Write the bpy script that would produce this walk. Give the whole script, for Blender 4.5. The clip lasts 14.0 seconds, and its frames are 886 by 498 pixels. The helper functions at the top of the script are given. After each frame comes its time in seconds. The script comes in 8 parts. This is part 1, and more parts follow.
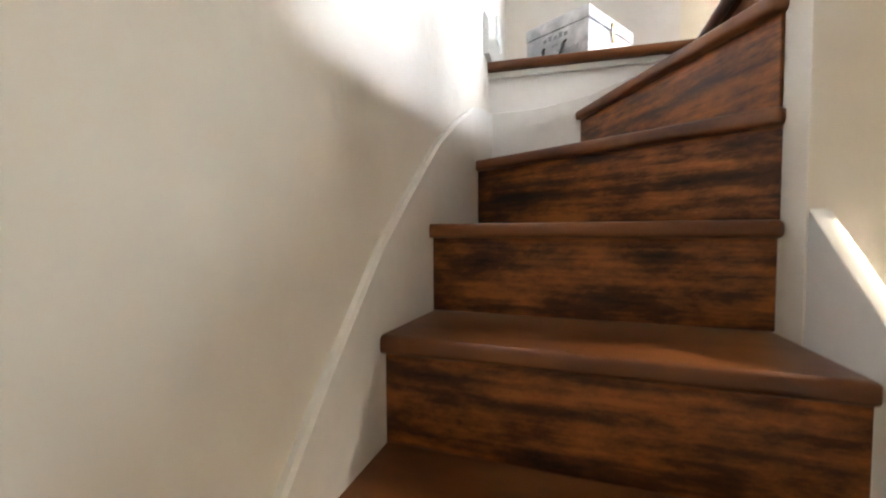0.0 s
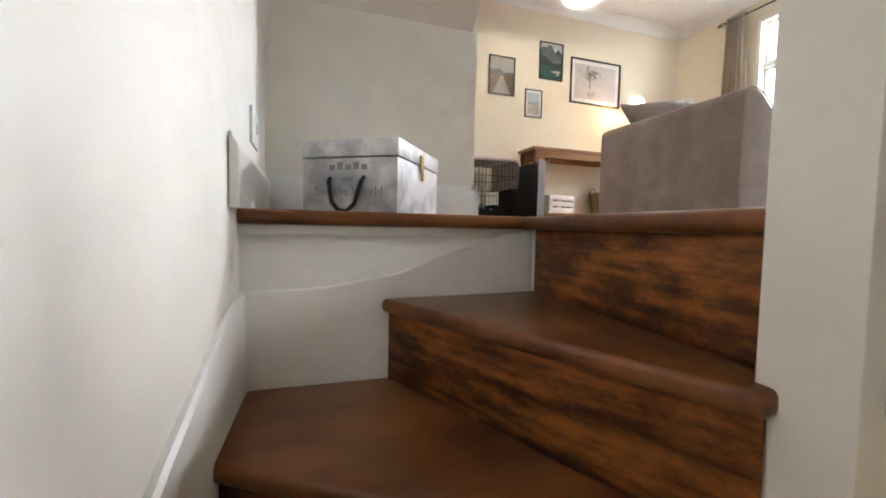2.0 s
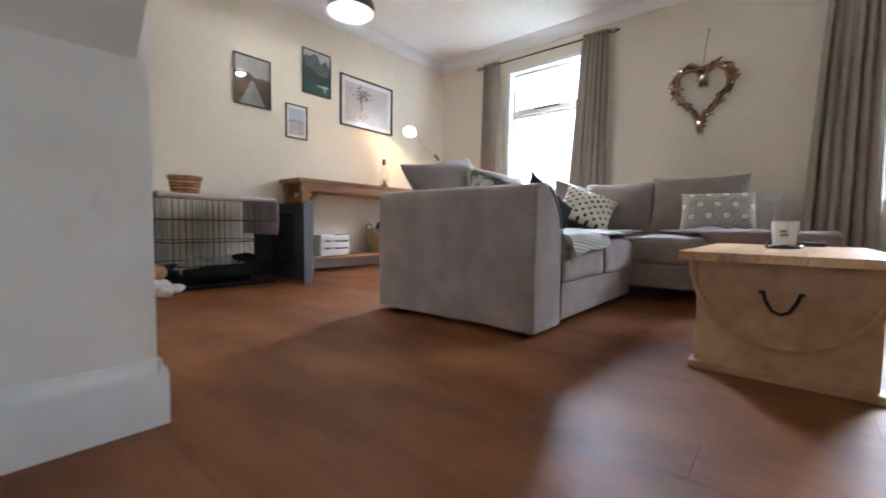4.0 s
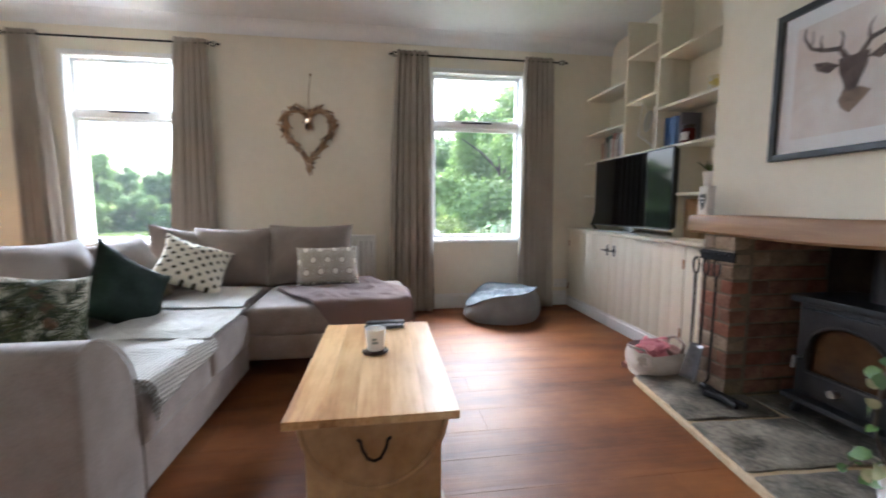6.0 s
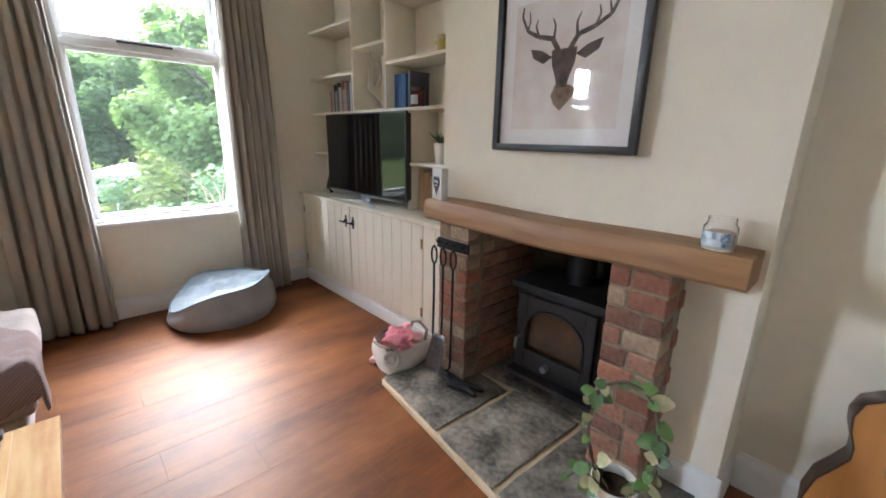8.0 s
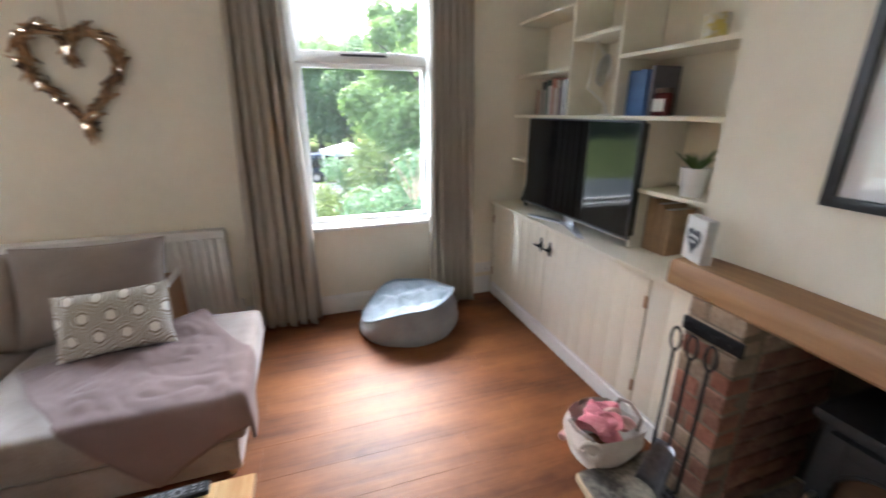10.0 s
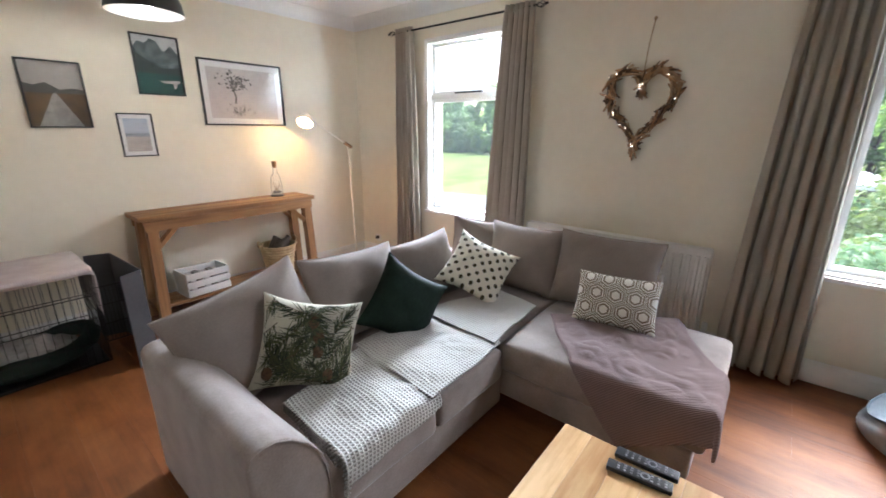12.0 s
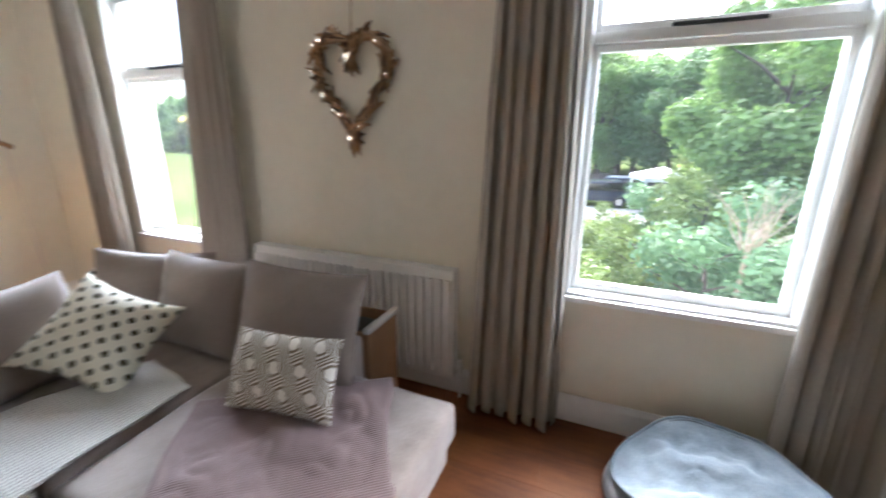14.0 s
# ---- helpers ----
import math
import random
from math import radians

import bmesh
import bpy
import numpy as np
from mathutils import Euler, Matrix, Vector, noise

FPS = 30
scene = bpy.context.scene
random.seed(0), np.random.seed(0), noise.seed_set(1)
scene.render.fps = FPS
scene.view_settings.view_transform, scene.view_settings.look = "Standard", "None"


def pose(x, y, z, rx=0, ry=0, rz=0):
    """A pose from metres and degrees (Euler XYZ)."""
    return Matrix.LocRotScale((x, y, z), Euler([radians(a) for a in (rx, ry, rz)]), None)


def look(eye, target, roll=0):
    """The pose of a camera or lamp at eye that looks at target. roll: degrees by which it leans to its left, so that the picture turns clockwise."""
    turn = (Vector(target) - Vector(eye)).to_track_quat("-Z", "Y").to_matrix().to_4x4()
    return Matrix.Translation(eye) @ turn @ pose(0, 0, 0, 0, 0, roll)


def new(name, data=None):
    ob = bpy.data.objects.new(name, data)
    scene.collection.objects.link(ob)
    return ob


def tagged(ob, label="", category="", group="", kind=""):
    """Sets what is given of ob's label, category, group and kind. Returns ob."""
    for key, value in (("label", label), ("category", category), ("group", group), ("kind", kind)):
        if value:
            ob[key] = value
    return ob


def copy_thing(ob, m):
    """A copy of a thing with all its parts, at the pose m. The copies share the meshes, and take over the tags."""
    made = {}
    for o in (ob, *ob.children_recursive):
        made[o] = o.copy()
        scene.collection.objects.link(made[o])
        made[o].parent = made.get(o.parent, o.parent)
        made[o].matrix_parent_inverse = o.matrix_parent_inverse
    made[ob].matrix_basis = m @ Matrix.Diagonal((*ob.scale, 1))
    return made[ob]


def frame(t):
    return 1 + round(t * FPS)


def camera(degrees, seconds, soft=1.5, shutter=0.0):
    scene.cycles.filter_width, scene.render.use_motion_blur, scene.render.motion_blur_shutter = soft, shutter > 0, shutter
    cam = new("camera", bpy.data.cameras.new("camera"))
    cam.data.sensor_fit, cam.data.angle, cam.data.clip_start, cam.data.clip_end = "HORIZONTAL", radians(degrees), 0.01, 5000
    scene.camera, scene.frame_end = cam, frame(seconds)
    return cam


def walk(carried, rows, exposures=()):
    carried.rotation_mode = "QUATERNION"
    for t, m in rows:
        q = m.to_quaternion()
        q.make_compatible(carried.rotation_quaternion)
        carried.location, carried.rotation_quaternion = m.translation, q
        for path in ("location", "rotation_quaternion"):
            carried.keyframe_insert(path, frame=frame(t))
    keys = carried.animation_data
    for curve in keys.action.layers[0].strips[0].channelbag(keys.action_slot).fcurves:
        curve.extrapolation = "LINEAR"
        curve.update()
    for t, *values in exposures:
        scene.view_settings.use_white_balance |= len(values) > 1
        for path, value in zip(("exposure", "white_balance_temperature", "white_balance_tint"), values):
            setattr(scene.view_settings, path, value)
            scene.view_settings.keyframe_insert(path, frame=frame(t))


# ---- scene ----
# ---- camera and walk ----
cam = camera(95.3, 14.0, soft=1.7, shutter=0.3)
PATH = [
    (0, (0.419, -0.432, -0.647), (-0.101, 1.497, -0.737), -0.3),
    (0.5, (0.313, -0.35, -0.478), (0.279, 1.647, -0.578), 0.0),
    (1, (0.292, -0.22, -0.353), (0.612, 1.751, -0.46), 0.2),
    (1.5, (0.289, -0.028, -0.161), (0.834, 1.893, -0.27), 0.8),
    (2, (0.321, 0.158, -0.032), (0.962, 2.05, -0.14), 1.2),
    (2.2, (0.341, 0.206, 0.01), (1.021, 2.084, -0.102), 1.3),
    (4.3, (0.804, 0.79, 0.558), (2.461, 1.902, 0.433), 0.5),
    (4.5, (0.83, 0.809, 0.629), (2.569, 1.788, 0.498), 0.3),
    (5, (0.867, 0.768, 0.779), (2.767, 1.374, 0.623), 0.1),
    (5.5, (0.969, 0.76, 0.827), (2.945, 0.999, 0.632), -0.0),
    (6, (1.071, 0.697, 0.992), (3.04, 0.413, 0.787), 0.1),
    (6.5, (1.183, 0.642, 1.019), (3.0, -0.157, 0.774), 0.1),
    (7, (1.274, 0.602, 1.125), (2.874, -0.545, 0.774), -0.1),
    (7.2, (1.314, 0.562, 1.148), (2.826, -0.683, 0.742), -0.1),
    (9.3, (1.994, 0.123, 1.425), (3.37, -1.172, 0.77), 0.3),
    (9.5, (2.039, 0.125, 1.437), (3.515, -1.055, 0.783), 0.3),
    (10, (2.061, 0.233, 1.446), (3.859, -0.365, 0.807), 0.0),
    (10.5, (2.007, 0.388, 1.435), (3.912, 0.482, 0.833), 0.1),
    (11, (1.933, 0.458, 1.484), (3.726, 1.112, 0.886), 0.2),
    (11.5, (1.899, 0.496, 1.462), (3.531, 1.505, 0.897), 0.3),
    (12, (1.85, 0.526, 1.475), (3.324, 1.753, 0.907), 0.3),
    (12.5, (1.86, 0.511, 1.462), (3.248, 1.835, 0.895), 0.2),
    (13, (2.163, 0.469, 1.437), (3.551, 1.796, 0.876), 0.0),
    (13.5, (2.626, 0.307, 1.426), (4.123, 1.513, 0.873), -0.1),
    (14, (3.089, 0.093, 1.398), (4.862, 0.838, 0.849), 0.3),
]
walk(cam, [(t, look(eye, target, roll)) for t, eye, target, roll in PATH], exposures=((0.0, 4.5, 5900, 10), (0.5, 4.25, 6000, 10), (1.0, 3.95, 6050, 10), (1.5, 3.55, 6100, 10), (2.0, 3.72, 6050, 10), (2.2, 3.75, 6050, 10), (4.3, 3.3, 5250, 10), (5.5, 3.27, 5350, 10), (7.2, 3.48, 5600, 10), (9.5, 3.58, 5500, 10), (11.0, 3.2, 5650, 10), (12.5, 3.3, 5450, 10), (14.0, 3.2, 5450, 10)))

# ---- world, sun and exposure ----
world = bpy.data.worlds.new("overcast_sky")
scene.world = world
world.use_nodes = True
wn = world.node_tree.nodes
sky = wn.new("ShaderNodeTexSky")
sky.sky_type, sky.sun_disc = "NISHITA", False
sky.sun_elevation, sky.sun_rotation = radians(50), radians(97)
sky.air_density, sky.dust_density, sky.ozone_density = 1.0, 6.0, 0.6
wn["Background"].inputs["Strength"].default_value = 0.125
world.node_tree.links.new(sky.outputs[0], wn["Background"].inputs["Color"])
sun = new("sun", bpy.data.lights.new("sun", "SUN"))
sun.data.energy, sun.data.angle, sun.data.color = 1.4, radians(70), (1.0, 0.97, 0.93)
sun.matrix_world = look((20, -3, 21), (0, 0, 0))



def area_lamp(name, place, target, sx, sy, watts, colour):
    lamp = new(name, bpy.data.lights.new(name, "AREA"))
    lamp.data.shape, lamp.data.size, lamp.data.size_y = "RECTANGLE", sx, sy
    lamp.data.energy, lamp.data.color = watts, colour
    lamp.matrix_world = look(place, target)
    return lamp


def bulb_lamp(name, place, watts, colour, radius):
    lamp = new(name, bpy.data.lights.new(name, "POINT"))
    lamp.data.energy, lamp.data.color, lamp.data.shadow_soft_size = watts, colour, radius
    lamp.location = place
    return lamp


# area lamps added outside the two windows, to boost the sky light indoors
area_lamp("window_fill_lamp", (5.9, 4.0, 2.52), (2.4, -1.1, 1.3), 2.2, 1.5, 195, (0.92, 0.96, 1.0))
area_lamp("window_fill_lamp", (5.9, -1.2, 2.52), (2.6, 3.2, 1.1), 2.0, 1.3, 26, (0.92, 0.96, 1.0))
# extra lamp beyond the kitchen window, added to brighten the stair wall
area_lamp("kitchen_fill_lamp", (5.45, 2.05, -1.1), (0.1, -0.3, -0.7), 1.2, 1.0, 3.6, (0.98, 0.97, 0.96))
bulb_lamp("pendant_bulb", (2.713, 3.375, 2.085), 4.2, (1.0, 0.90, 0.75), 0.05)
bulb_lamp("floor_lamp_bulb", (4.105, 4.127, 1.530), 1.15, (1.0, 0.50, 0.14), 0.02)
for kx, ky in ((1.35, 0.49), (1.95, 1.23), (3.2, 0.6), (3.3, 1.9)):
    spot = new("downlight", bpy.data.lights.new("downlight", "SPOT"))
    spot.data.energy, spot.data.color, spot.data.shadow_soft_size = 3.2, (1.0, 0.80, 0.55), 0.03
    spot.data.spot_size, spot.data.spot_blend = radians(140), 0.7
    spot.location = (kx, ky, -0.26)

# ---- materials ----
MATS = {}


def nodes_of(name):
    m = bpy.data.materials.new(name)
    m.use_nodes = True
    t = m.node_tree
    return m, t, t.nodes, t.links, t.nodes["Principled BSDF"]


def surface(name, c1, c2, rough=0.6, scale=4.0, fine=60.0, stretch=(1, 1, 1), bump=0.15, bumpscale=None, metal=0.0, sheen=0.0, spread=(0.35, 0.65), rough2=None, coat=0.0, rnd=0.0, depth=0.01):
    """Two colours mixed by noise at two scales, with fine relief."""
    if name in MATS:
        return MATS[name]
    m, t, n, l, p = nodes_of(name)
    tc, mp = n.new("ShaderNodeTexCoord"), n.new("ShaderNodeMapping")
    mp.inputs["Scale"].default_value = stretch
    l.new(tc.outputs["Object"], mp.inputs["Vector"])
    big, small = n.new("ShaderNodeTexNoise"), n.new("ShaderNodeTexNoise")
    big.inputs["Scale"].default_value, big.inputs["Detail"].default_value = scale, 6.0
    small.inputs["Scale"].default_value, small.inputs["Detail"].default_value = fine, 4.0
    l.new(mp.outputs[0], big.inputs["Vector"])
    l.new(mp.outputs[0], small.inputs["Vector"])
    add = n.new("ShaderNodeMath")
    add.operation = "MULTIPLY_ADD"
    add.inputs[1].default_value = 0.35
    l.new(small.outputs["Fac"], add.inputs[0])
    scl = n.new("ShaderNodeMath")
    scl.operation = "MULTIPLY"
    scl.inputs[1].default_value = 0.65
    l.new(big.outputs["Fac"], scl.inputs[0])
    l.new(scl.outputs[0], add.inputs[2])
    ramp = n.new("ShaderNodeValToRGB")
    ramp.color_ramp.elements[0].position, ramp.color_ramp.elements[1].position = spread
    ramp.color_ramp.elements[0].color, ramp.color_ramp.elements[1].color = (*c1, 1), (*c2, 1)
    l.new(add.outputs[0], ramp.inputs["Fac"])
    out = ramp.outputs["Color"]
    if rnd:
        oi, hsv, mr = n.new("ShaderNodeObjectInfo"), n.new("ShaderNodeHueSaturation"), n.new("ShaderNodeMapRange")
        mr.inputs["To Min"].default_value, mr.inputs["To Max"].default_value = 1 - rnd, 1 + rnd
        l.new(oi.outputs["Random"], mr.inputs["Value"])
        l.new(mr.outputs[0], hsv.inputs["Value"])
        l.new(out, hsv.inputs["Color"])
        out = hsv.outputs["Color"]
    l.new(out, p.inputs["Base Color"])
    p.inputs["Metallic"].default_value = metal
    p.inputs["Sheen Weight"].default_value = sheen
    p.inputs["Coat Weight"].default_value = coat
    if rough2 is None:
        p.inputs["Roughness"].default_value = rough
    else:
        rr = n.new("ShaderNodeMapRange")
        rr.inputs["From Min"].default_value, rr.inputs["From Max"].default_value = 0.35, 0.65
        rr.inputs["To Min"].default_value, rr.inputs["To Max"].default_value = rough, rough2
        l.new(add.outputs[0], rr.inputs["Value"])
        l.new(rr.outputs[0], p.inputs["Roughness"])
    if bump:
        b = n.new("ShaderNodeBump")
        b.inputs["Strength"].default_value, b.inputs["Distance"].default_value = bump, depth
        if bumpscale:
            bs = n.new("ShaderNodeTexNoise")
            bs.inputs["Scale"].default_value, bs.inputs["Detail"].default_value = bumpscale, 3.0
            l.new(mp.outputs[0], bs.inputs["Vector"])
            l.new(bs.outputs["Fac"], b.inputs["Height"])
        else:
            l.new(add.outputs[0], b.inputs["Height"])
        l.new(b.outputs["Normal"], p.inputs["Normal"])
    MATS[name] = m
    return m


def wood(name, dark, light, along="x", rough=0.45, ring=5.0, fine=40.0, rough2=None, bump=0.1, rnd=0.0, spread=(0.3, 0.7)):
    st = {"x": (0.09, 1, 1), "y": (1, 0.09, 1), "z": (1, 1, 0.09)}[along]
    return surface(name, dark, light, rough=rough, scale=ring, fine=fine, stretch=st, bump=bump, rough2=rough2, rnd=rnd, spread=spread, depth=0.004)


def glass(name, tint=(1, 1, 1), rough=0.0):
    if name in MATS:
        return MATS[name]
    m, t, n, l, p = nodes_of(name)
    p.inputs["Base Color"].default_value = (*tint, 1)
    p.inputs["Roughness"].default_value = rough
    p.inputs["Transmission Weight"].default_value = 1.0
    p.inputs["IOR"].default_value = 1.45
    MATS[name] = m
    return m


def pane_glass(name, haze=0.0):
    """Thin clear sheet: what is behind it, a painted veil of haze, and a Fresnel reflection."""
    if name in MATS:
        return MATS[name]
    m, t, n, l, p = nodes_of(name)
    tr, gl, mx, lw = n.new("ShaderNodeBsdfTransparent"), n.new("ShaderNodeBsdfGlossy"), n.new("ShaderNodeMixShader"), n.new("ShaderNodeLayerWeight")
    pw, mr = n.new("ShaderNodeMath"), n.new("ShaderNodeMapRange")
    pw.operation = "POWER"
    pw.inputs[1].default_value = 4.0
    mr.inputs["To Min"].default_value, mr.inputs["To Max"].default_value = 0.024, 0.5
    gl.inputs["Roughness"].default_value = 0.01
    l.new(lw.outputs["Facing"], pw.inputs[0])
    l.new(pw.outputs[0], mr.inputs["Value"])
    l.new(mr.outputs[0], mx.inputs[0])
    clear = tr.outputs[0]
    if haze:
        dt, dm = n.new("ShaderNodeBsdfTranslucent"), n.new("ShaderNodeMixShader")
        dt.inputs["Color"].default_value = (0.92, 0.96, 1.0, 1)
        dm.inputs[0].default_value = haze
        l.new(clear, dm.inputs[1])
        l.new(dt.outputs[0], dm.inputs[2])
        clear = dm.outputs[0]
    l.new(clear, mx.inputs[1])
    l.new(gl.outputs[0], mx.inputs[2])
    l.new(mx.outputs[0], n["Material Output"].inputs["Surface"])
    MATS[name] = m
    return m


def glow(name, colour, strength):
    m, t, n, l, p = nodes_of(name)
    p.inputs["Base Color"].default_value = (*colour, 1)
    p.inputs["Emission Color"].default_value = (*colour, 1)
    p.inputs["Emission Strength"].default_value = strength
    return m


WALL = surface("cream_wall_paint", (0.755, 0.70, 0.565), (0.815, 0.76, 0.625), rough=0.75, scale=0.9, fine=14, bump=0.12, bumpscale=90)
STAIRWALL = surface("off_white_stair_wall_paint", (0.68, 0.635, 0.555), (0.82, 0.785, 0.715), rough=0.55, scale=0.9, fine=7, bump=0.25, bumpscale=9, depth=0.02, spread=(0.25, 0.6))
CEIL = surface("white_ceiling_paint", (0.76, 0.76, 0.74), (0.82, 0.82, 0.80), rough=0.85, scale=1.0, fine=20, bump=0.12, bumpscale=70)
TRIM = surface("white_gloss_paint", (0.74, 0.73, 0.70), (0.82, 0.81, 0.78), rough=0.35, scale=2.5, fine=25, bump=0.06)
CREAM = surface("cream_cabinet_paint", (0.74, 0.69, 0.55), (0.80, 0.75, 0.62), rough=0.45, scale=2.0, fine=30, bump=0.06)


def grained(name, dark, mid, light, along, grain=10.0, rough=(0.42, 0.66), bump=0.2, scale=1.6, pores=90.0, patch=0.5, blotch=1.3, fibre=0.28, rnd=0.0, gloss=0.30, through_joints=False, swirl=0.35):
    """Flat-sawn boards: broad tone, arched growth lines and fine pores along the grain."""
    m, t, n, l, p = nodes_of(name)
    tc = n.new("ShaderNodeTexCoord")
    place = n.new("ShaderNodeNewGeometry").outputs["Position"] if through_joints else tc.outputs["Object"]
    oi = n.new("ShaderNodeObjectInfo")
    if rnd and not through_joints:
        far, mv = n.new("ShaderNodeMath"), n.new("ShaderNodeVectorMath")
        far.operation, far.inputs[1].default_value = "MULTIPLY", 40.0
        l.new(oi.outputs["Random"], far.inputs[0])
        l.new(place, mv.inputs[0])
        l.new(far.outputs[0], mv.inputs[1])
        place = mv.outputs[0]

    def noise(stretch, sc, detail=4.0, rgh=0.55):
        mp, ns = n.new("ShaderNodeMapping"), n.new("ShaderNodeTexNoise")
        mp.inputs["Scale"].default_value = {"x": (stretch, 1, 1), "y": (1, stretch, 1), "xy": (stretch, stretch, 1)}[along]
        ns.inputs["Scale"].default_value, ns.inputs["Detail"].default_value, ns.inputs["Roughness"].default_value = sc, detail, rgh
        l.new(place, mp.inputs["Vector"])
        l.new(mp.outputs[0], ns.inputs["Vector"])
        return ns.outputs["Fac"]

    def calc(op, x, y, clamp=False):
        k = n.new("ShaderNodeMath")
        k.operation, k.use_clamp = op, clamp
        for s, v in zip(k.inputs, (x, y)):
            if isinstance(v, (int, float)):
                s.default_value = v
            else:
                l.new(v, s)
        return k.outputs[0]

    rings = calc("PINGPONG", calc("MULTIPLY", noise(0.10, scale, 2.0), grain * 2.0), 1.0)
    line = calc("POWER", rings, 3.0)
    fine = noise(0.06, pores, 3.0)
    broad = noise(swirl if blotch < 8 else 0.40, blotch, 6.0, 0.6 if blotch < 8 else 0.74)
    tone = calc("ADD", calc("MULTIPLY", broad, patch), calc("MULTIPLY", fine, fibre))
    tone = calc("SUBTRACT", calc("ADD", tone, (1 - patch - fibre) * 0.5), calc("MULTIPLY", line, 0.055))
    ramp = n.new("ShaderNodeValToRGB")
    e = ramp.color_ramp.elements
    e[0].position, e[1].position = 0.33, 0.60
    e[0].color, e[1].color = (*dark, 1), (*light, 1)
    md = e.new(0.45)
    md.color = (*mid, 1)
    l.new(tone, ramp.inputs["Fac"])
    if rnd:
        hsv, mr = n.new("ShaderNodeHueSaturation"), n.new("ShaderNodeMapRange")
        mr.inputs["To Min"].default_value, mr.inputs["To Max"].default_value = 1 - rnd, 1 + rnd
        l.new(oi.outputs["Random"], mr.inputs["Value"])
        l.new(mr.outputs[0], hsv.inputs["Value"])
        l.new(ramp.outputs[0], hsv.inputs["Color"])
        l.new(hsv.outputs[0], p.inputs["Base Color"])
    else:
        l.new(ramp.outputs[0], p.inputs["Base Color"])
    l.new(calc("ADD", calc("MULTIPLY", fine, rough[1] - rough[0]), rough[0]), p.inputs["Roughness"])
    p.inputs["Specular IOR Level"].default_value = gloss
    b = n.new("ShaderNodeBump")
    b.inputs["Strength"].default_value, b.inputs["Distance"].default_value = bump, 0.003
    l.new(calc("SUBTRACT", fine, calc("MULTIPLY", line, 0.8)), b.inputs["Height"])
    l.new(b.outputs["Normal"], p.inputs["Normal"])
    MATS[name] = m
    return m


FLOORW = grained("red_brown_wood_floor", (0.078, 0.0235, 0.0065), (0.158, 0.053, 0.0145), (0.240, 0.092, 0.027), "y", grain=7.0, rough=(0.40, 0.60), pores=42.0, patch=0.72, blotch=3.0, fibre=0.18, rnd=0.045, gloss=0.30, bump=0.4, through_joints=True, swirl=0.5)
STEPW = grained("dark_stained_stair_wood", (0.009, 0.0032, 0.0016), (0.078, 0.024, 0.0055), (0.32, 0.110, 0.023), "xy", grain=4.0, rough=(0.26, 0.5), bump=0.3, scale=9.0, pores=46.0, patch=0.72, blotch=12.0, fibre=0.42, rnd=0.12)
TREADW = grained("worn_stair_tread_wood", (0.052, 0.016, 0.005), (0.120, 0.041, 0.0115), (0.205, 0.077, 0.022), "x", grain=0.0, rough=(0.27, 0.31), bump=0.01, scale=3.0, pores=60.0, patch=0.85, blotch=6.5, fibre=0.05, rnd=0.08, gloss=0.42)
MANGO = grained("pale_mango_top_wood", (0.26, 0.115, 0.038), (0.50, 0.275, 0.108), (0.68, 0.45, 0.22), "x", grain=5.0, rough=(0.30, 0.46), bump=0.06, scale=2.6, pores=60.0, patch=0.72, blotch=4.5, fibre=0.25, rnd=0.16, gloss=0.4)
OAK = wood("oak_beam_wood", (0.20, 0.095, 0.036), (0.43, 0.245, 0.105), "x", rough=0.5, ring=9, fine=45, bump=0.35)
PALEWOOD = wood("pale_mango_wood", (0.31, 0.16, 0.062), (0.55, 0.345, 0.165), "x", rough=0.42, ring=6, fine=26, rough2=0.55, bump=0.06, rnd=0.16)
BENCHW = wood("rustic_pine_wood", (0.15, 0.066, 0.024), (0.42, 0.225, 0.088), "x", rough=0.6, ring=10, fine=42, bump=0.4)
SOFAF = surface("taupe_velvet_upholstery", (0.222, 0.174, 0.145), (0.332, 0.270, 0.231), rough=0.9, scale=8, fine=130, bump=0.15, sheen=0.35)
SOFAC = surface("taupe_cushion_fabric", (0.215, 0.170, 0.141), (0.28, 0.225, 0.188), rough=0.92, scale=6, fine=160, bump=0.15, sheen=0.25)
CURT = surface("oatmeal_curtain_linen", (0.36, 0.315, 0.255), (0.46, 0.41, 0.34), rough=0.9, scale=7, fine=220, stretch=(1, 1, 0.25), bump=0.12, sheen=0.1)
IRON = surface("black_wrought_iron", (0.008, 0.008, 0.009), (0.025, 0.024, 0.024), rough=0.55, scale=12, fine=80, bump=0.2, metal=0.6)
STOVE = surface("matt_black_cast_iron", (0.010, 0.010, 0.011), (0.028, 0.027, 0.027), rough=0.5, scale=9, fine=120, bump=0.2, metal=0.3)
BRASS = surface("aged_brass", (0.30, 0.19, 0.07), (0.46, 0.32, 0.13), rough=0.35, scale=20, fine=90, bump=0.05, metal=1.0)
STEEL = surface("brushed_steel", (0.42, 0.42, 0.42), (0.56, 0.56, 0.56), rough=0.3, scale=20, fine=150, bump=0.05, metal=1.0)
BLACKP = surface("black_plastic", (0.010, 0.010, 0.011), (0.018, 0.018, 0.019), rough=0.4, scale=30, fine=200, bump=0.05)
SCREEN = surface("black_screen_glass", (0.006, 0.006, 0.007), (0.008, 0.008, 0.009), rough=0.06, scale=2, fine=10, bump=0)
BLACKF = surface("black_picture_frame_wood", (0.008, 0.008, 0.009), (0.018, 0.017, 0.017), rough=0.4, scale=14, fine=90, bump=0.08)
PAPER = surface("white_mount_card", (0.74, 0.73, 0.71), (0.80, 0.79, 0.77), rough=0.9, scale=4, fine=90, bump=0.03)
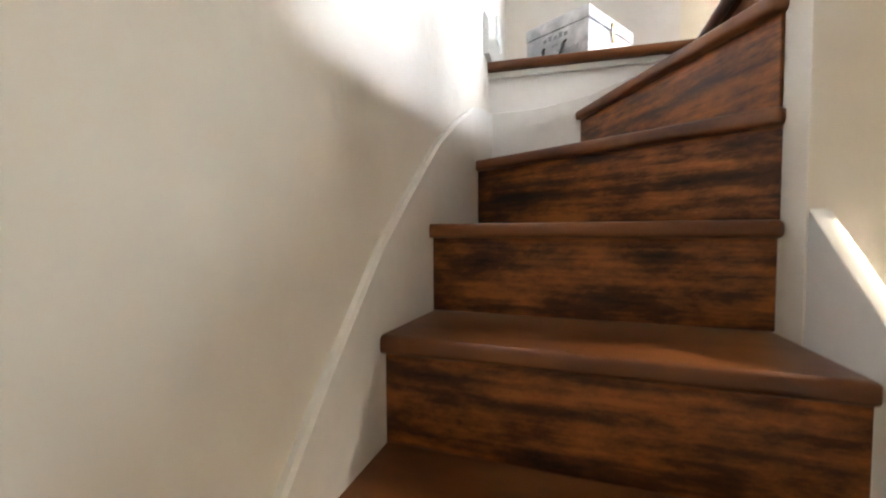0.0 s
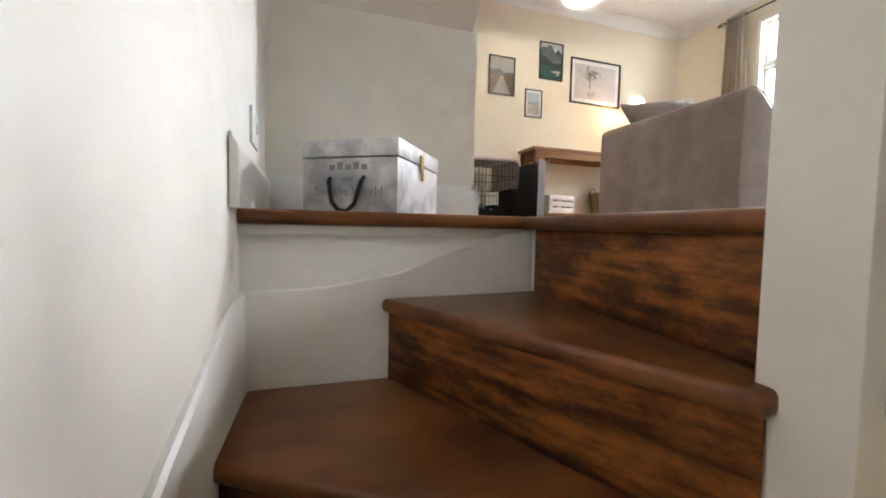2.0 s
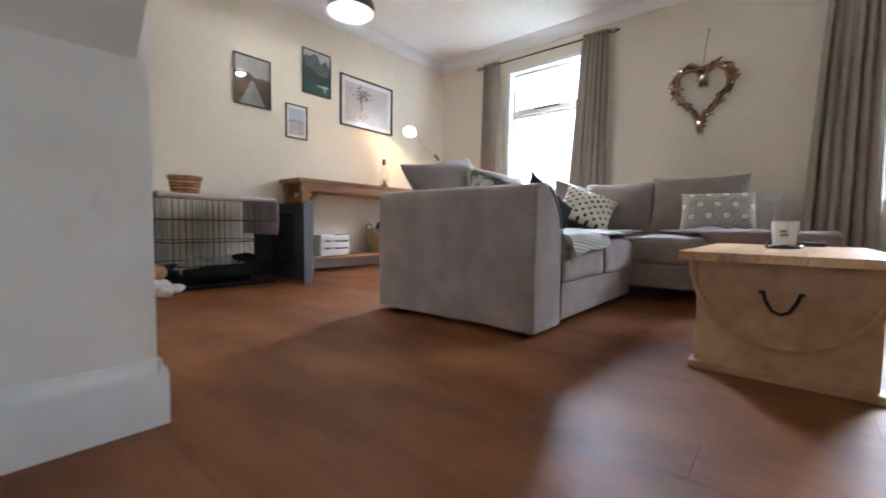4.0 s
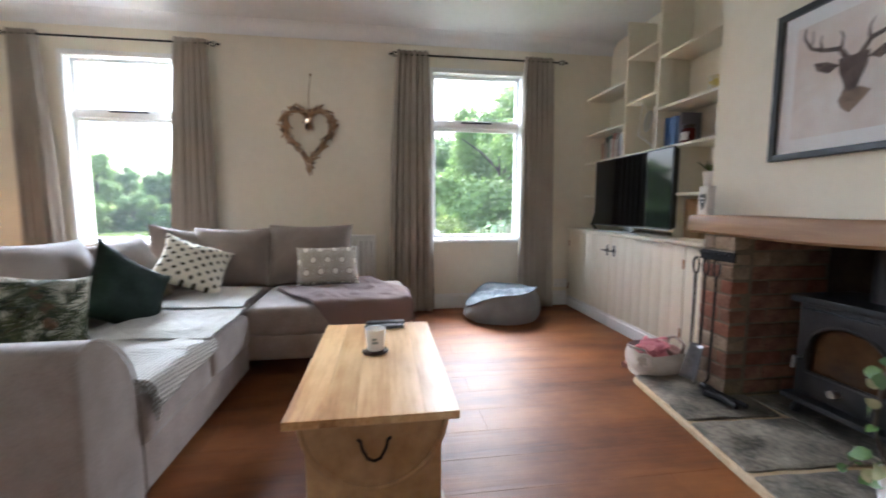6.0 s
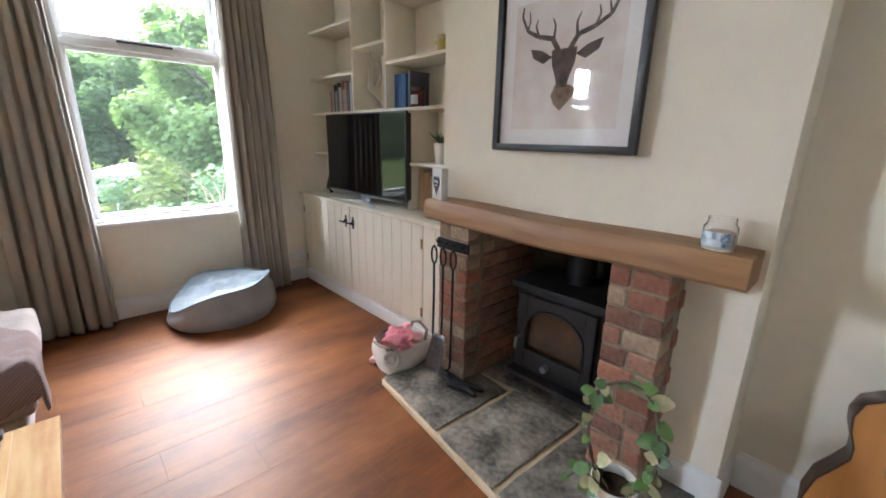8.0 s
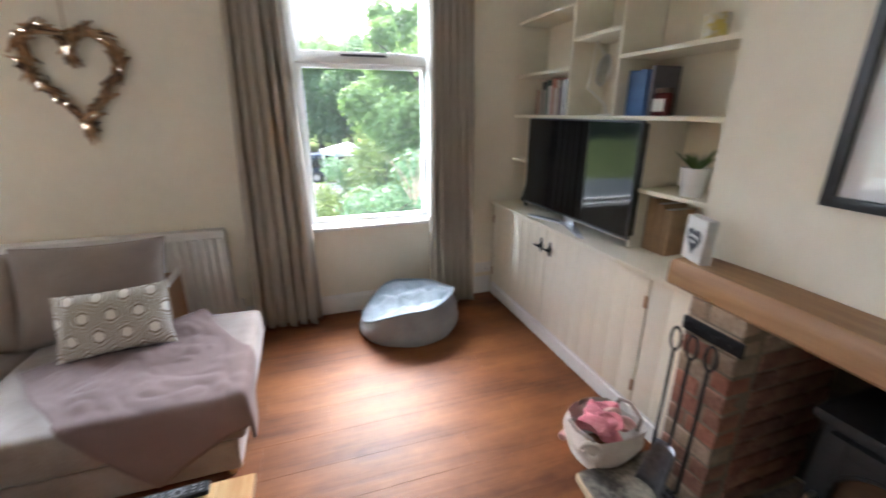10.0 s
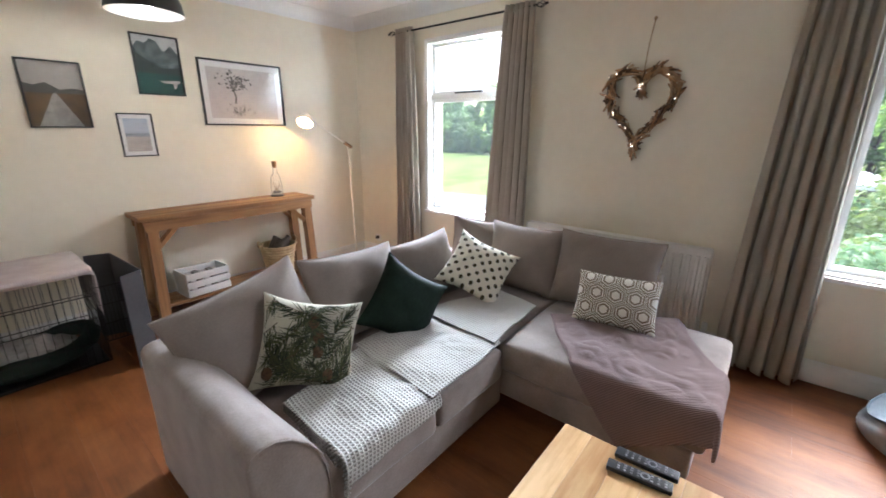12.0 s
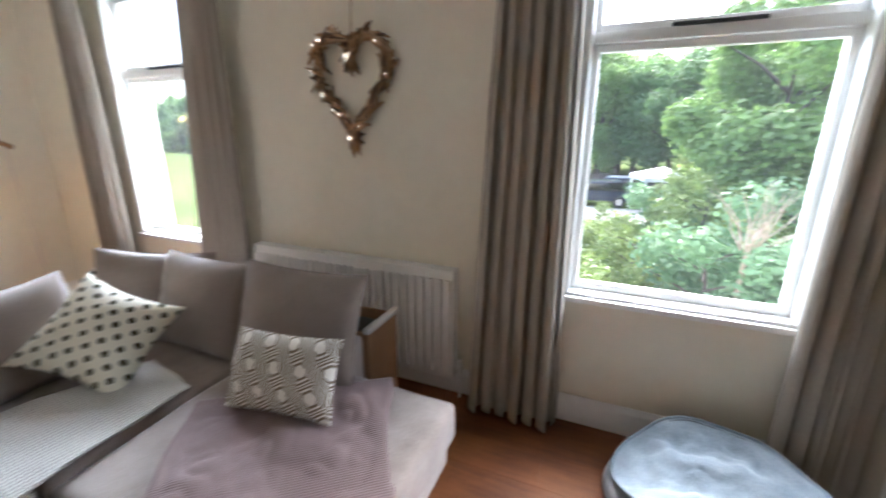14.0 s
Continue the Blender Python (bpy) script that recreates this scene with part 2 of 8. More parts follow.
BEANT = surface("pale_blue_grey_cotton", (0.185, 0.232, 0.272), (0.285, 0.34, 0.39), rough=0.95, scale=9, fine=110, bump=0.6, sheen=0.1)
BEANS = surface("grey_woven_cotton", (0.24, 0.26, 0.275), (0.34, 0.365, 0.38), rough=0.95, scale=6, fine=160, bump=0.25, sheen=0.2)
BRICK = surface("fired_brick", (0.16, 0.075, 0.05), (0.34, 0.185, 0.12), rough=0.9, scale=9, fine=70, bump=0.6, rnd=0.38)
BRICKP = surface("pale_weathered_brick", (0.21, 0.145, 0.095), (0.42, 0.32, 0.22), rough=0.9, scale=10, fine=70, bump=0.6, rnd=0.25)
BRICKR = surface("red_brick", (0.19, 0.075, 0.045), (0.33, 0.15, 0.095), rough=0.9, scale=10, fine=70, bump=0.6, rnd=0.25)
JOINT = surface("sandy_hearth_joint", (0.40, 0.30, 0.18), (0.55, 0.44, 0.29), rough=0.95, scale=14, fine=110, bump=0.5)
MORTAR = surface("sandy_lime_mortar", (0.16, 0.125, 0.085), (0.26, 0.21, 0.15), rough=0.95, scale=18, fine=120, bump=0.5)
SOOT = surface("sooty_brick", (0.012, 0.010, 0.009), (0.045, 0.034, 0.026), rough=0.95, scale=8, fine=60, bump=0.5)
STONE = surface("riven_grey_flagstone", (0.048, 0.043, 0.035), (0.37, 0.335, 0.265), rough=0.34, scale=7, fine=42, bump=1.0, rnd=0.3, spread=(0.38, 0.66), depth=0.016, rough2=0.6)
POTW = surface("white_glazed_ceramic", (0.72, 0.71, 0.69), (0.80, 0.79, 0.77), rough=0.25, scale=4, fine=40, bump=0.03)
SOIL = surface("dark_potting_soil", (0.02, 0.012, 0.008), (0.06, 0.038, 0.022), rough=1, scale=40, fine=160, bump=0.8)
LEAFG = surface("green_houseplant_leaf", (0.045, 0.10, 0.025), (0.12, 0.20, 0.05), rough=0.45, scale=9, fine=50, bump=0.1, rnd=0.3)
LEAFP = surface("pale_variegated_leaf", (0.20, 0.24, 0.09), (0.50, 0.42, 0.26), rough=0.45, scale=12, fine=50, bump=0.1, rnd=0.2)
DRIFT = surface("driftwood_twig", (0.21, 0.11, 0.048), (0.46, 0.27, 0.13), rough=0.85, scale=9, fine=60, bump=0.4)
WICKER = surface("woven_seagrass", (0.30, 0.21, 0.11), (0.50, 0.38, 0.22), rough=0.85, scale=20, fine=90, bump=0.5)
TANWICK = surface("tan_wicker", (0.24, 0.12, 0.05), (0.42, 0.24, 0.11), rough=0.8, scale=20, fine=90, bump=0.5)
WHITEW = surface("whitewashed_wood", (0.56, 0.55, 0.52), (0.72, 0.71, 0.68), rough=0.7, scale=6, fine=50, stretch=(0.15, 1, 1), bump=0.2)
PLANE = surface("marble_print_board", (0.33, 0.33, 0.34), (0.68, 0.67, 0.67), rough=0.45, scale=5, fine=18, bump=0.03, spread=(0.42, 0.56))
GUITAR = surface("honey_spruce_lacquer", (0.46, 0.20, 0.05), (0.58, 0.28, 0.085), rough=0.22, scale=4, fine=30, stretch=(1, 1, 0.1), bump=0.03)
DARKW = surface("dark_rosewood", (0.02, 0.010, 0.006), (0.06, 0.03, 0.018), rough=0.35, scale=8, fine=50, stretch=(1, 1, 0.1), bump=0.05)


def leaf_material(name, c1, c2, scale=0.6):
    """Leaves that let part of the light through."""
    m = surface(name, c1, c2, rough=0.55, scale=scale, fine=5, bump=0)
    t = m.node_tree
    n, l = t.nodes, t.links
    tl, mx = n.new("ShaderNodeBsdfTranslucent"), n.new("ShaderNodeMixShader")
    col = n["Principled BSDF"].inputs["Base Color"].links[0].from_socket
    l.new(col, tl.inputs["Color"])
    mx.inputs[0].default_value = 0.5
    l.new(n["Principled BSDF"].outputs[0], mx.inputs[1])
    l.new(tl.outputs[0], mx.inputs[2])
    l.new(mx.outputs[0], n["Material Output"].inputs["Surface"])
    return m


def see_light(m, share):
    """Cloth that lets a share of the light through."""
    n, l = m.node_tree.nodes, m.node_tree.links
    tl, mx = n.new("ShaderNodeBsdfTranslucent"), n.new("ShaderNodeMixShader")
    l.new(n["Principled BSDF"].inputs["Base Color"].links[0].from_socket, tl.inputs["Color"])
    mx.inputs[0].default_value = share
    l.new(n["Principled BSDF"].outputs[0], mx.inputs[1])
    l.new(tl.outputs[0], mx.inputs[2])
    l.new(mx.outputs[0], n["Material Output"].inputs["Surface"])


def scuffs(m, colour, scale, low, high):
    """Sparse smudges of a darker tone on paint."""
    n, l = m.node_tree.nodes, m.node_tree.links
    p = n["Principled BSDF"]
    tc, mp, ns, mr, mx = n.new("ShaderNodeTexCoord"), n.new("ShaderNodeMapping"), n.new("ShaderNodeTexNoise"), n.new("ShaderNodeMapRange"), n.new("ShaderNodeMix")
    mp.inputs["Scale"].default_value = (1, 1, 0.55)
    l.new(tc.outputs["Object"], mp.inputs["Vector"])
    l.new(mp.outputs[0], ns.inputs["Vector"])
    ns.inputs["Scale"].default_value, ns.inputs["Detail"].default_value = scale, 5.0
    mr.inputs["From Min"].default_value, mr.inputs["From Max"].default_value = low, high
    mr.inputs["To Max"].default_value = 0.6
    l.new(ns.outputs["Fac"], mr.inputs["Value"])
    mx.data_type = "RGBA"
    mx.inputs["B"].default_value = (*colour, 1)
    l.new(p.inputs["Base Color"].links[0].from_socket, mx.inputs["A"])
    l.new(mr.outputs[0], mx.inputs["Factor"])
    l.new(mx.outputs["Result"], p.inputs["Base Color"])


see_light(CURT, 0.16)
scuffs(STAIRWALL, (0.42, 0.38, 0.32), 5.0, 0.66, 0.76)
LEAFT = leaf_material("tree_foliage", (0.13, 0.22, 0.050), (0.24, 0.36, 0.10))
LEAFD = leaf_material("dark_tree_foliage", (0.10, 0.18, 0.055), (0.18, 0.29, 0.09))
LEAFY = leaf_material("bramble_foliage", (0.13, 0.19, 0.045), (0.27, 0.34, 0.09), 0.8)
BARK = surface("tree_bark", (0.05, 0.038, 0.028), (0.12, 0.095, 0.07), rough=0.95, scale=6, fine=40, stretch=(1, 1, 0.3), bump=0.6)
GRASS = surface("meadow_grass", (0.060, 0.088, 0.026), (0.125, 0.150, 0.055), rough=1.0, scale=0.3, fine=9, bump=0.3)
GRASS.node_tree.nodes["Principled BSDF"].inputs["Specular IOR Level"].default_value = 0.0
# slight glare haze mixed into the pane, washing out the view behind it
PANE = pane_glass("window_pane_glass", haze=0.004)
PGLASS = pane_glass("picture_glass")
CLEAR = glass("clear_glass")

# ---- mesh helpers ----


def box(bm, x0, y0, z0, x1, y1, z1, bevel=0.0, seg=2):
    vs = [bm.verts.new(p) for p in ((x0, y0, z0), (x1, y0, z0), (x1, y1, z0), (x0, y1, z0), (x0, y0, z1), (x1, y0, z1), (x1, y1, z1), (x0, y1, z1))]
    fs = [bm.faces.new([vs[i] for i in q]) for q in ((3, 2, 1, 0), (4, 5, 6, 7), (0, 1, 5, 4), (1, 2, 6, 5), (2, 3, 7, 6), (3, 0, 4, 7))]
    if bevel:
        es = list({e for f in fs for e in f.edges})
        bmesh.ops.bevel(bm, geom=es, offset=bevel, segments=seg, profile=0.6, affect="EDGES", clamp_overlap=True)
    return vs


def prism(bm, poly, axis, a, b, bevel=0.0, seg=2):
    """A polygon in the plane across the axis, drawn out from a to b."""
    def at(p, v):
        return {"x": (v, p[0], p[1]), "y": (p[0], v, p[1]), "z": (p[0], p[1], v)}[axis]
    lo, hi = [bm.verts.new(at(p, a)) for p in poly], [bm.verts.new(at(p, b)) for p in poly]
    n = len(poly)
    fs = [bm.faces.new(lo), bm.faces.new(hi)]
    for i in range(n):
        fs.append(bm.faces.new((lo[i], lo[(i + 1) % n], hi[(i + 1) % n], hi[i])))
    bmesh.ops.recalc_face_normals(bm, faces=fs)
    if bevel:
        es = list({e for f in fs for e in f.edges})
        bmesh.ops.bevel(bm, geom=es, offset=bevel, segments=seg, profile=0.6, affect="EDGES", clamp_overlap=True)


def tube(bm, pts, r, n=8, closed=False, radii=None):
    pts = [Vector(p) for p in pts]
    m, rings, up = len(pts), [], Vector((0.13, 0.29, 0.95)).normalized()
    for i, p in enumerate(pts):
        a, b = (pts[i - 1], pts[(i + 1) % m]) if closed else (pts[max(i - 1, 0)], pts[min(i + 1, m - 1)])
        d = (b - a).normalized()
        u = d.cross(up)
        u = (u if u.length > 0.05 else d.cross(Vector((1, 0, 0)))).normalized()
        v = d.cross(u)
        rr = radii[i] if radii else r
        rings.append([bm.verts.new(p + rr * (math.cos(2 * math.pi * k / n) * u + math.sin(2 * math.pi * k / n) * v)) for k in range(n)])
    for i in range(m if closed else m - 1):
        a, b = rings[i], rings[(i + 1) % m]
        for k in range(n):
            bm.faces.new((a[k], a[(k + 1) % n], b[(k + 1) % n], b[k]))
    if not closed:
        bm.faces.new(rings[0][::-1])
        bm.faces.new(rings[-1])


def lathe(bm, profile, n=24, c=(0, 0, 0), squash=(1, 1)):
    rings = []
    for r, z in profile:
        rings.append([bm.verts.new((c[0] + squash[0] * r * math.cos(2 * math.pi * k / n), c[1] + squash[1] * r * math.sin(2 * math.pi * k / n), c[2] + z)) for k in range(n)])
    for a, b in zip(rings, rings[1:]):
        for k in range(n):
            bm.faces.new((a[k], a[(k + 1) % n], b[(k + 1) % n], b[k]))
    if profile[0][0] > 0.0005:
        bm.faces.new(rings[0][::-1])
    if profile[-1][0] > 0.0005:
        bm.faces.new(rings[-1])


def grid(bm, nu, nv, fn, closed=False):
    vs = [[bm.verts.new(fn(i / nu, j / nv)) for j in range(nv + 1)] for i in range(nu + 1)]
    for i in range(nu):
        for j in range(nv):
            bm.faces.new((vs[i][j], vs[i + 1][j], vs[i + 1][j + 1], vs[i][j + 1]))
    return vs


def mesh_of(name, bm, material, smooth=True, fix=True):
    if fix:
        bmesh.ops.recalc_face_normals(bm, faces=bm.faces)
    me = bpy.data.meshes.new(name)
    bm.to_mesh(me)
    bm.free()
    for mt in material if isinstance(material, (list, tuple)) else [material]:
        me.materials.append(mt)
    if smooth:
        me.shade_smooth()
        me.set_sharp_from_angle(angle=radians(38))
    return me


def thing(name, label, category, x=0, y=0, z=0, rz=0, group="", rx=0, ry=0):
    ob = new(name)
    ob.empty_display_size = 0.1
    ob.matrix_basis = pose(x, y, z, rx, ry, rz)
    return tagged(ob, label, category, group)


def part(name, bm, material, parent, label="", smooth=True, m=None, kind=""):
    ob = new(name, mesh_of(name, bm, material, smooth))
    ob.parent = parent
    if m is not None:
        ob.matrix_basis = m
    return tagged(ob, label, kind=kind)


def single(name, bm, material, label, category, m=None, group="", smooth=True, kind=""):
    ob = new(name, mesh_of(name, bm, material, smooth))
    if m is not None:
        ob.matrix_basis = m
    return tagged(ob, label, category, group, kind)


def structure(name, bm, material, label="", smooth=False):
    return tagged(new(name, mesh_of(name, bm, material, smooth)), label, name.split("_")[0], kind="structure")


def boxes(*rows, bevel=0.0):
    bm = bmesh.new()
    for r in rows:
        box(bm, *r, bevel=bevel)
    return bm


def jitter(bm, amount, scale=3.0, seed=0.0):
    for v in bm.verts:
        v.co += amount * noise.noise_vector(v.co * scale + Vector((seed, seed * 1.7, seed * 0.3)))


# ---- the large structure ----
W, N, CH = 4.95, 4.365, 2.58          # window wall, picture wall, ceiling
BREAST, ALC, ALC2 = -1.12, -1.55, -1.33
WIN = ((-0.645, 0.258), (2.40, 3.322))
WZ0, WZ1 = 0.672, 2.265
KF, KC = -2.52, -0.215                # kitchen floor and ceiling

bm = bmesh.new()
x0, x1 = W, W + 0.24
ys = [ALC - 0.2, WIN[0][0], WIN[0][1], WIN[1][0], WIN[1][1], N + 0.2]
for i in range(5):
    if i % 2 == 0:
        box(bm, x0, ys[i], -0.21, x1, ys[i + 1], CH + 0.2)
    else:
        box(bm, x0, ys[i], -0.21, x1, ys[i + 1], WZ0)
        box(bm, x0, ys[i], WZ1, x1, ys[i + 1], CH + 0.2)
structure("wall_east", bm, WALL, "cream painted wall with two sash windows")
structure("wall_north", boxes((-0.1, N, -0.21, W, N + 0.2, CH + 0.2)), WALL, "cream painted wall hung with framed prints")
structure("wall_south", boxes((1.72, ALC - 0.2, -0.21, W, ALC, CH + 0.2), (0.86, ALC - 0.2, -0.21, 1.72, ALC2, CH + 0.2), (-0.15, ALC - 0.2, -2.7, 0.86, ALC, CH + 0.2)), WALL, "cream painted wall behind the chimney breast")
bm = bmesh.new()
FX0, FX1, FZ = 2.117, 2.80, 0.84
box(bm, 1.72, ALC, 0, FX0 - 0.06, BREAST, CH)
box(bm, FX1 + 0.06, ALC, 0, 3.12, BREAST, CH)
box(bm, FX0 - 0.06, ALC, FZ + 0.014, FX1 + 0.06, BREAST, CH)
structure("wall_chimney_breast", bm, WALL, "cream painted chimney breast around the fireplace opening")
structure("wall_west", boxes((-0.15, ALC, -2.7, 0.07, N, CH + 0.2)), STAIRWALL, "off-white painted stairwell wall")
# stair wall face, leaning in a little as it climbs
bm = bmesh.new()
prism(bm, ((0.07, -1.54), (0.088, 0.0), (0.10, 0.25), (0.13, 0.55), (0.165, 0.85), (0.175, 1.15), (0.175, 1.80), (0.072, 1.80), (0.072, -1.54)), "z", -2.5, CH, 0)
structure("wall_stairs", bm, STAIRWALL, "off-white uneven plastered stair wall with scuffs", smooth=True)
structure("wall_landing", boxes((0.07, 1.80, 0.0, 1.012, 1.92, CH), (0.89, 1.92, 0.0, 1.012, N, CH)), STAIRWALL, "off-white wall behind the landing")
# sloping soffit of the flight above
bm = bmesh.new()
prism(bm, ((1.80, 0.80), (1.80, 2.58), (0.05, 2.58)), "x", 0.175, 0.99)
structure("ceiling_stair_soffit", bm, STAIRWALL, "sloping plastered soffit over the landing")
structure("ceiling", boxes((-0.15, ALC - 0.2, CH, W, N + 0.2, CH + 0.15)), CEIL, "white plaster ceiling")

# living-room floor with the stairwell cut out of it
bm = bmesh.new()
prism(bm, ((0.885, -1.55), (W, -1.55), (W, N), (1.0, N), (1.0, 1.82), (0.175, 1.82), (0.175, 1.155), (0.905, 1.155), (0.872, 0.50), (0.872, 0.36), (0.885, 0.36)), "z", -0.03, -0.004)
floor = structure("floor", bm, FLOORW, "red-brown wood-grain floor with a satin sheen")
bm = bmesh.new()
prism(bm, ((0.90, -1.55), (W, -1.55), (W, N), (1.0, N), (1.0, 1.80), (0.175, 1.80), (0.175, 1.19), (0.935, 1.19), (0.90, 0.50)), "z", KC, -0.031)
structure("ceiling_kitchen", bm, CEIL, "white kitchen ceiling with recessed lights")

# baseboards
def baseboard(x0, y0, x1, y1, nx, ny, h=0.145, z=0.0):
    """Moulded board along a wall from one point to the other; nx, ny point into the room."""
    bm = bmesh.new()
    d = Vector((x1 - x0, y1 - y0, 0))
    prof = ((0, 0), (0.018, 0), (0.018, h - 0.035), (0.014, h - 0.02), (0.007, h - 0.012), (0.005, h), (0, h))
    a = [bm.verts.new((x0 + nx * p, y0 + ny * p, z + q)) for p, q in prof]
    b = [bm.verts.new((x1 + nx * p, y1 + ny * p, z + q)) for p, q in prof]
    for i in range(len(prof)):
        j = (i + 1) % len(prof)
        bm.faces.new((a[i], a[j], b[j], b[i]))
    bm.faces.new(a)
    bm.faces.new(b)
    return structure("baseboard", bm, TRIM, "white moulded skirting board", smooth=True)


baseboard(W, -1.14, W, N, -1, 0)
baseboard(1.012, N, W - 0.02, N, 0, -1)
baseboard(1.012, 1.782, 1.012, N - 0.02, 1, 0, 0.150)
baseboard(0.175, 1.80, 1.012, 1.80, 0, -1, 0.150)
baseboard(0.175, 1.06, 0.175, 1.78, 1, 0, 0.150)
baseboard(1.72, ALC2 + 0.02, 1.72, BREAST, -1, 0)
baseboard(1.705, BREAST, 1.90, BREAST, 0, 1)
baseboard(0.90, ALC2, 1.70, ALC2, 0, 1)
# coving
def coving(x0, y0, x1, y1, nx, ny):
    bm = bmesh.new()
    prof = [(0, -0.105), (0.008, -0.105)] + [(0.10 - 0.092 * math.cos(a), -0.105 + 0.10 * math.sin(a)) for a in [radians(k * 15) for k in range(7)]] + [(0.105, -0.003), (0.105, 0), (0, 0)]
    a = [bm.verts.new((x0 + nx * p, y0 + ny * p, CH + q)) for p, q in prof]
    b = [bm.verts.new((x1 + nx * p, y1 + ny * p, CH + q)) for p, q in prof]
    for i in range(len(prof)):
        j = (i + 1) % len(prof)
        bm.faces.new((a[i], a[j], b[j], b[i]))
    bm.faces.new(a)
    bm.faces.new(b)
    return structure("trim_coving", bm, CEIL, "white plaster coving", smooth=True)


coving(W, ALC, W, N, -1, 0)
coving(1.012, N, W, N, 0, -1)
coving(1.012, 1.80, 1.012, N, 1, 0)
coving(1.72, BREAST, 3.12, BREAST, 0, 1)

# windows
for wi, (y0, y1) in enumerate(WIN):
    win = tagged(new(f"window_{wi + 1}"), "white painted two-light window with a narrow sill", "window", kind="structure")
    gx = W + 0.085
    part("window_lining", boxes((W - 0.010, y0, WZ0, W + 0.20, y0 + 0.022, WZ1), (W - 0.010, y1 - 0.022, WZ0, W + 0.20, y1, WZ1), (W - 0.010, y0 + 0.022, WZ1 - 0.024, W + 0.20, y1 - 0.022, WZ1), (W - 0.010, y0 + 0.022, WZ0, W + 0.20, y1 - 0.022, WZ0 + 0.018), bevel=0.003), TRIM, win)
    part("architrave", boxes((W - 0.008, y0 - 0.022, WZ0 + 0.006, W - 0.001, y0 - 0.001, WZ1 + 0.02), (W - 0.008, y1 + 0.001, WZ0 + 0.006, W - 0.001, y1 + 0.022, WZ1 + 0.02), (W - 0.008, y0 - 0.0005, WZ1 + 0.001, W - 0.001, y1 + 0.0005, WZ1 + 0.02), bevel=0.002), TRIM, win)
    part("window_sill", boxes((W - 0.035, y0 - 0.02, WZ0 - 0.022, W - 0.011, y1 + 0.02, WZ0 + 0.004), bevel=0.004), TRIM, win)
    tz = 1.772
    ya, yb = y0 + 0.023, y1 - 0.023
    for nm, za, zb, fx in (("lower_sash", WZ0 + 0.020, tz - 0.022, gx), ("upper_sash", tz + 0.022, WZ1 - 0.026, gx + 0.005)):
        part(nm, boxes((fx - 0.02, ya, za, fx + 0.02, ya + 0.030, zb), (fx - 0.02, yb - 0.030, za, fx + 0.02, yb, zb), (fx - 0.02, ya + 0.030, za, fx + 0.02, yb - 0.030, za + 0.032), (fx - 0.02, ya + 0.030, zb - 0.028, fx + 0.02, yb - 0.030, zb), bevel=0.004), TRIM, win)
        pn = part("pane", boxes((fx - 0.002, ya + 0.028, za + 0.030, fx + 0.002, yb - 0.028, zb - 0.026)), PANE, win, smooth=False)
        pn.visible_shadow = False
    part("transom", boxes((gx - 0.045, ya, tz - 0.021, gx + 0.03, yb, tz + 0.021), bevel=0.005), TRIM, win)
    part("window_vent", boxes((gx - 0.05, (ya + yb) / 2 - 0.15, tz + 0.022, gx - 0.022, (ya + yb) / 2 + 0.15, tz + 0.036), bevel=0.003), BLACKP, win, "dark trickle vent strip")
# ---- stairs ----
NOSE = [((0.075, -0.655), (0.835, -0.655)), ((0.08, -0.43), (0.835, -0.43)), ((0.085, -0.205), (0.83, -0.205)), ((0.09, 0.02), (0.83, 0.02)), ((0.104, 0.245), (0.825, 0.188)), ((0.129, 0.484), (0.822, 0.428)), ((0.180, 0.874), (0.822, 0.450)), ((0.508, 1.150), (0.806, 0.462)), ((0.908, 1.150), (0.862, 0.49))]
STZ = [-1.68, -1.47, -1.26, -1.05, -0.84, -0.63, -0.42, -0.21, 0.0]
stairs = thing("staircase", "steep winding staircase with dark stained worn wooden treads and risers", "staircase")


def shifted(a, b, d):
    """The line a-b moved d to its left, the climbing side."""
    v = Vector((b[0] - a[0], b[1] - a[1]))
    n = Vector((-v.y, v.x)).normalized() * d
    return (a[0] + n.x, a[1] + n.y), (b[0] + n.x, b[1] + n.y)


def tread(poly, z, thick=0.034):
    bm = bmesh.new()
    prism(bm, poly, "z", z - thick, z, bevel=0.012, seg=3)
    jitter(bm, 0.003, 5.0, z)
    return part("tread", bm, TREADW, stairs)


for k in range(8):
    (a, b), z = NOSE[k], STZ[k]
    c, d = shifted(*NOSE[k + 1], 0.062)
    a = (a[0] - 0.012, a[1])
    c = (c[0] - 0.012, c[1])
    extra = []
    if k == 6:
        extra = [(0.19, 1.175)]
    if k == 7:
        c, d = (0.96, 1.17), (0.915, 0.47)
    tread([a, b, d, c] + extra, z)
for k in range(9):
    (a, b), z = shifted(*NOSE[k], 0.024), STZ[k]
    a2, b2 = shifted(a, b, 0.018)
    a, a2 = (a[0] - 0.012, a[1]), (a2[0] - 0.012, a2[1])
    bm = bmesh.new()
    if k == 8:
        a, b, a2, b2 = (0.930, 1.150), (0.885, 0.492), (0.948, 1.150), (0.903, 0.492)
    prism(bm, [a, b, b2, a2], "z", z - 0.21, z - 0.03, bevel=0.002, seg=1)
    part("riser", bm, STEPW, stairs)
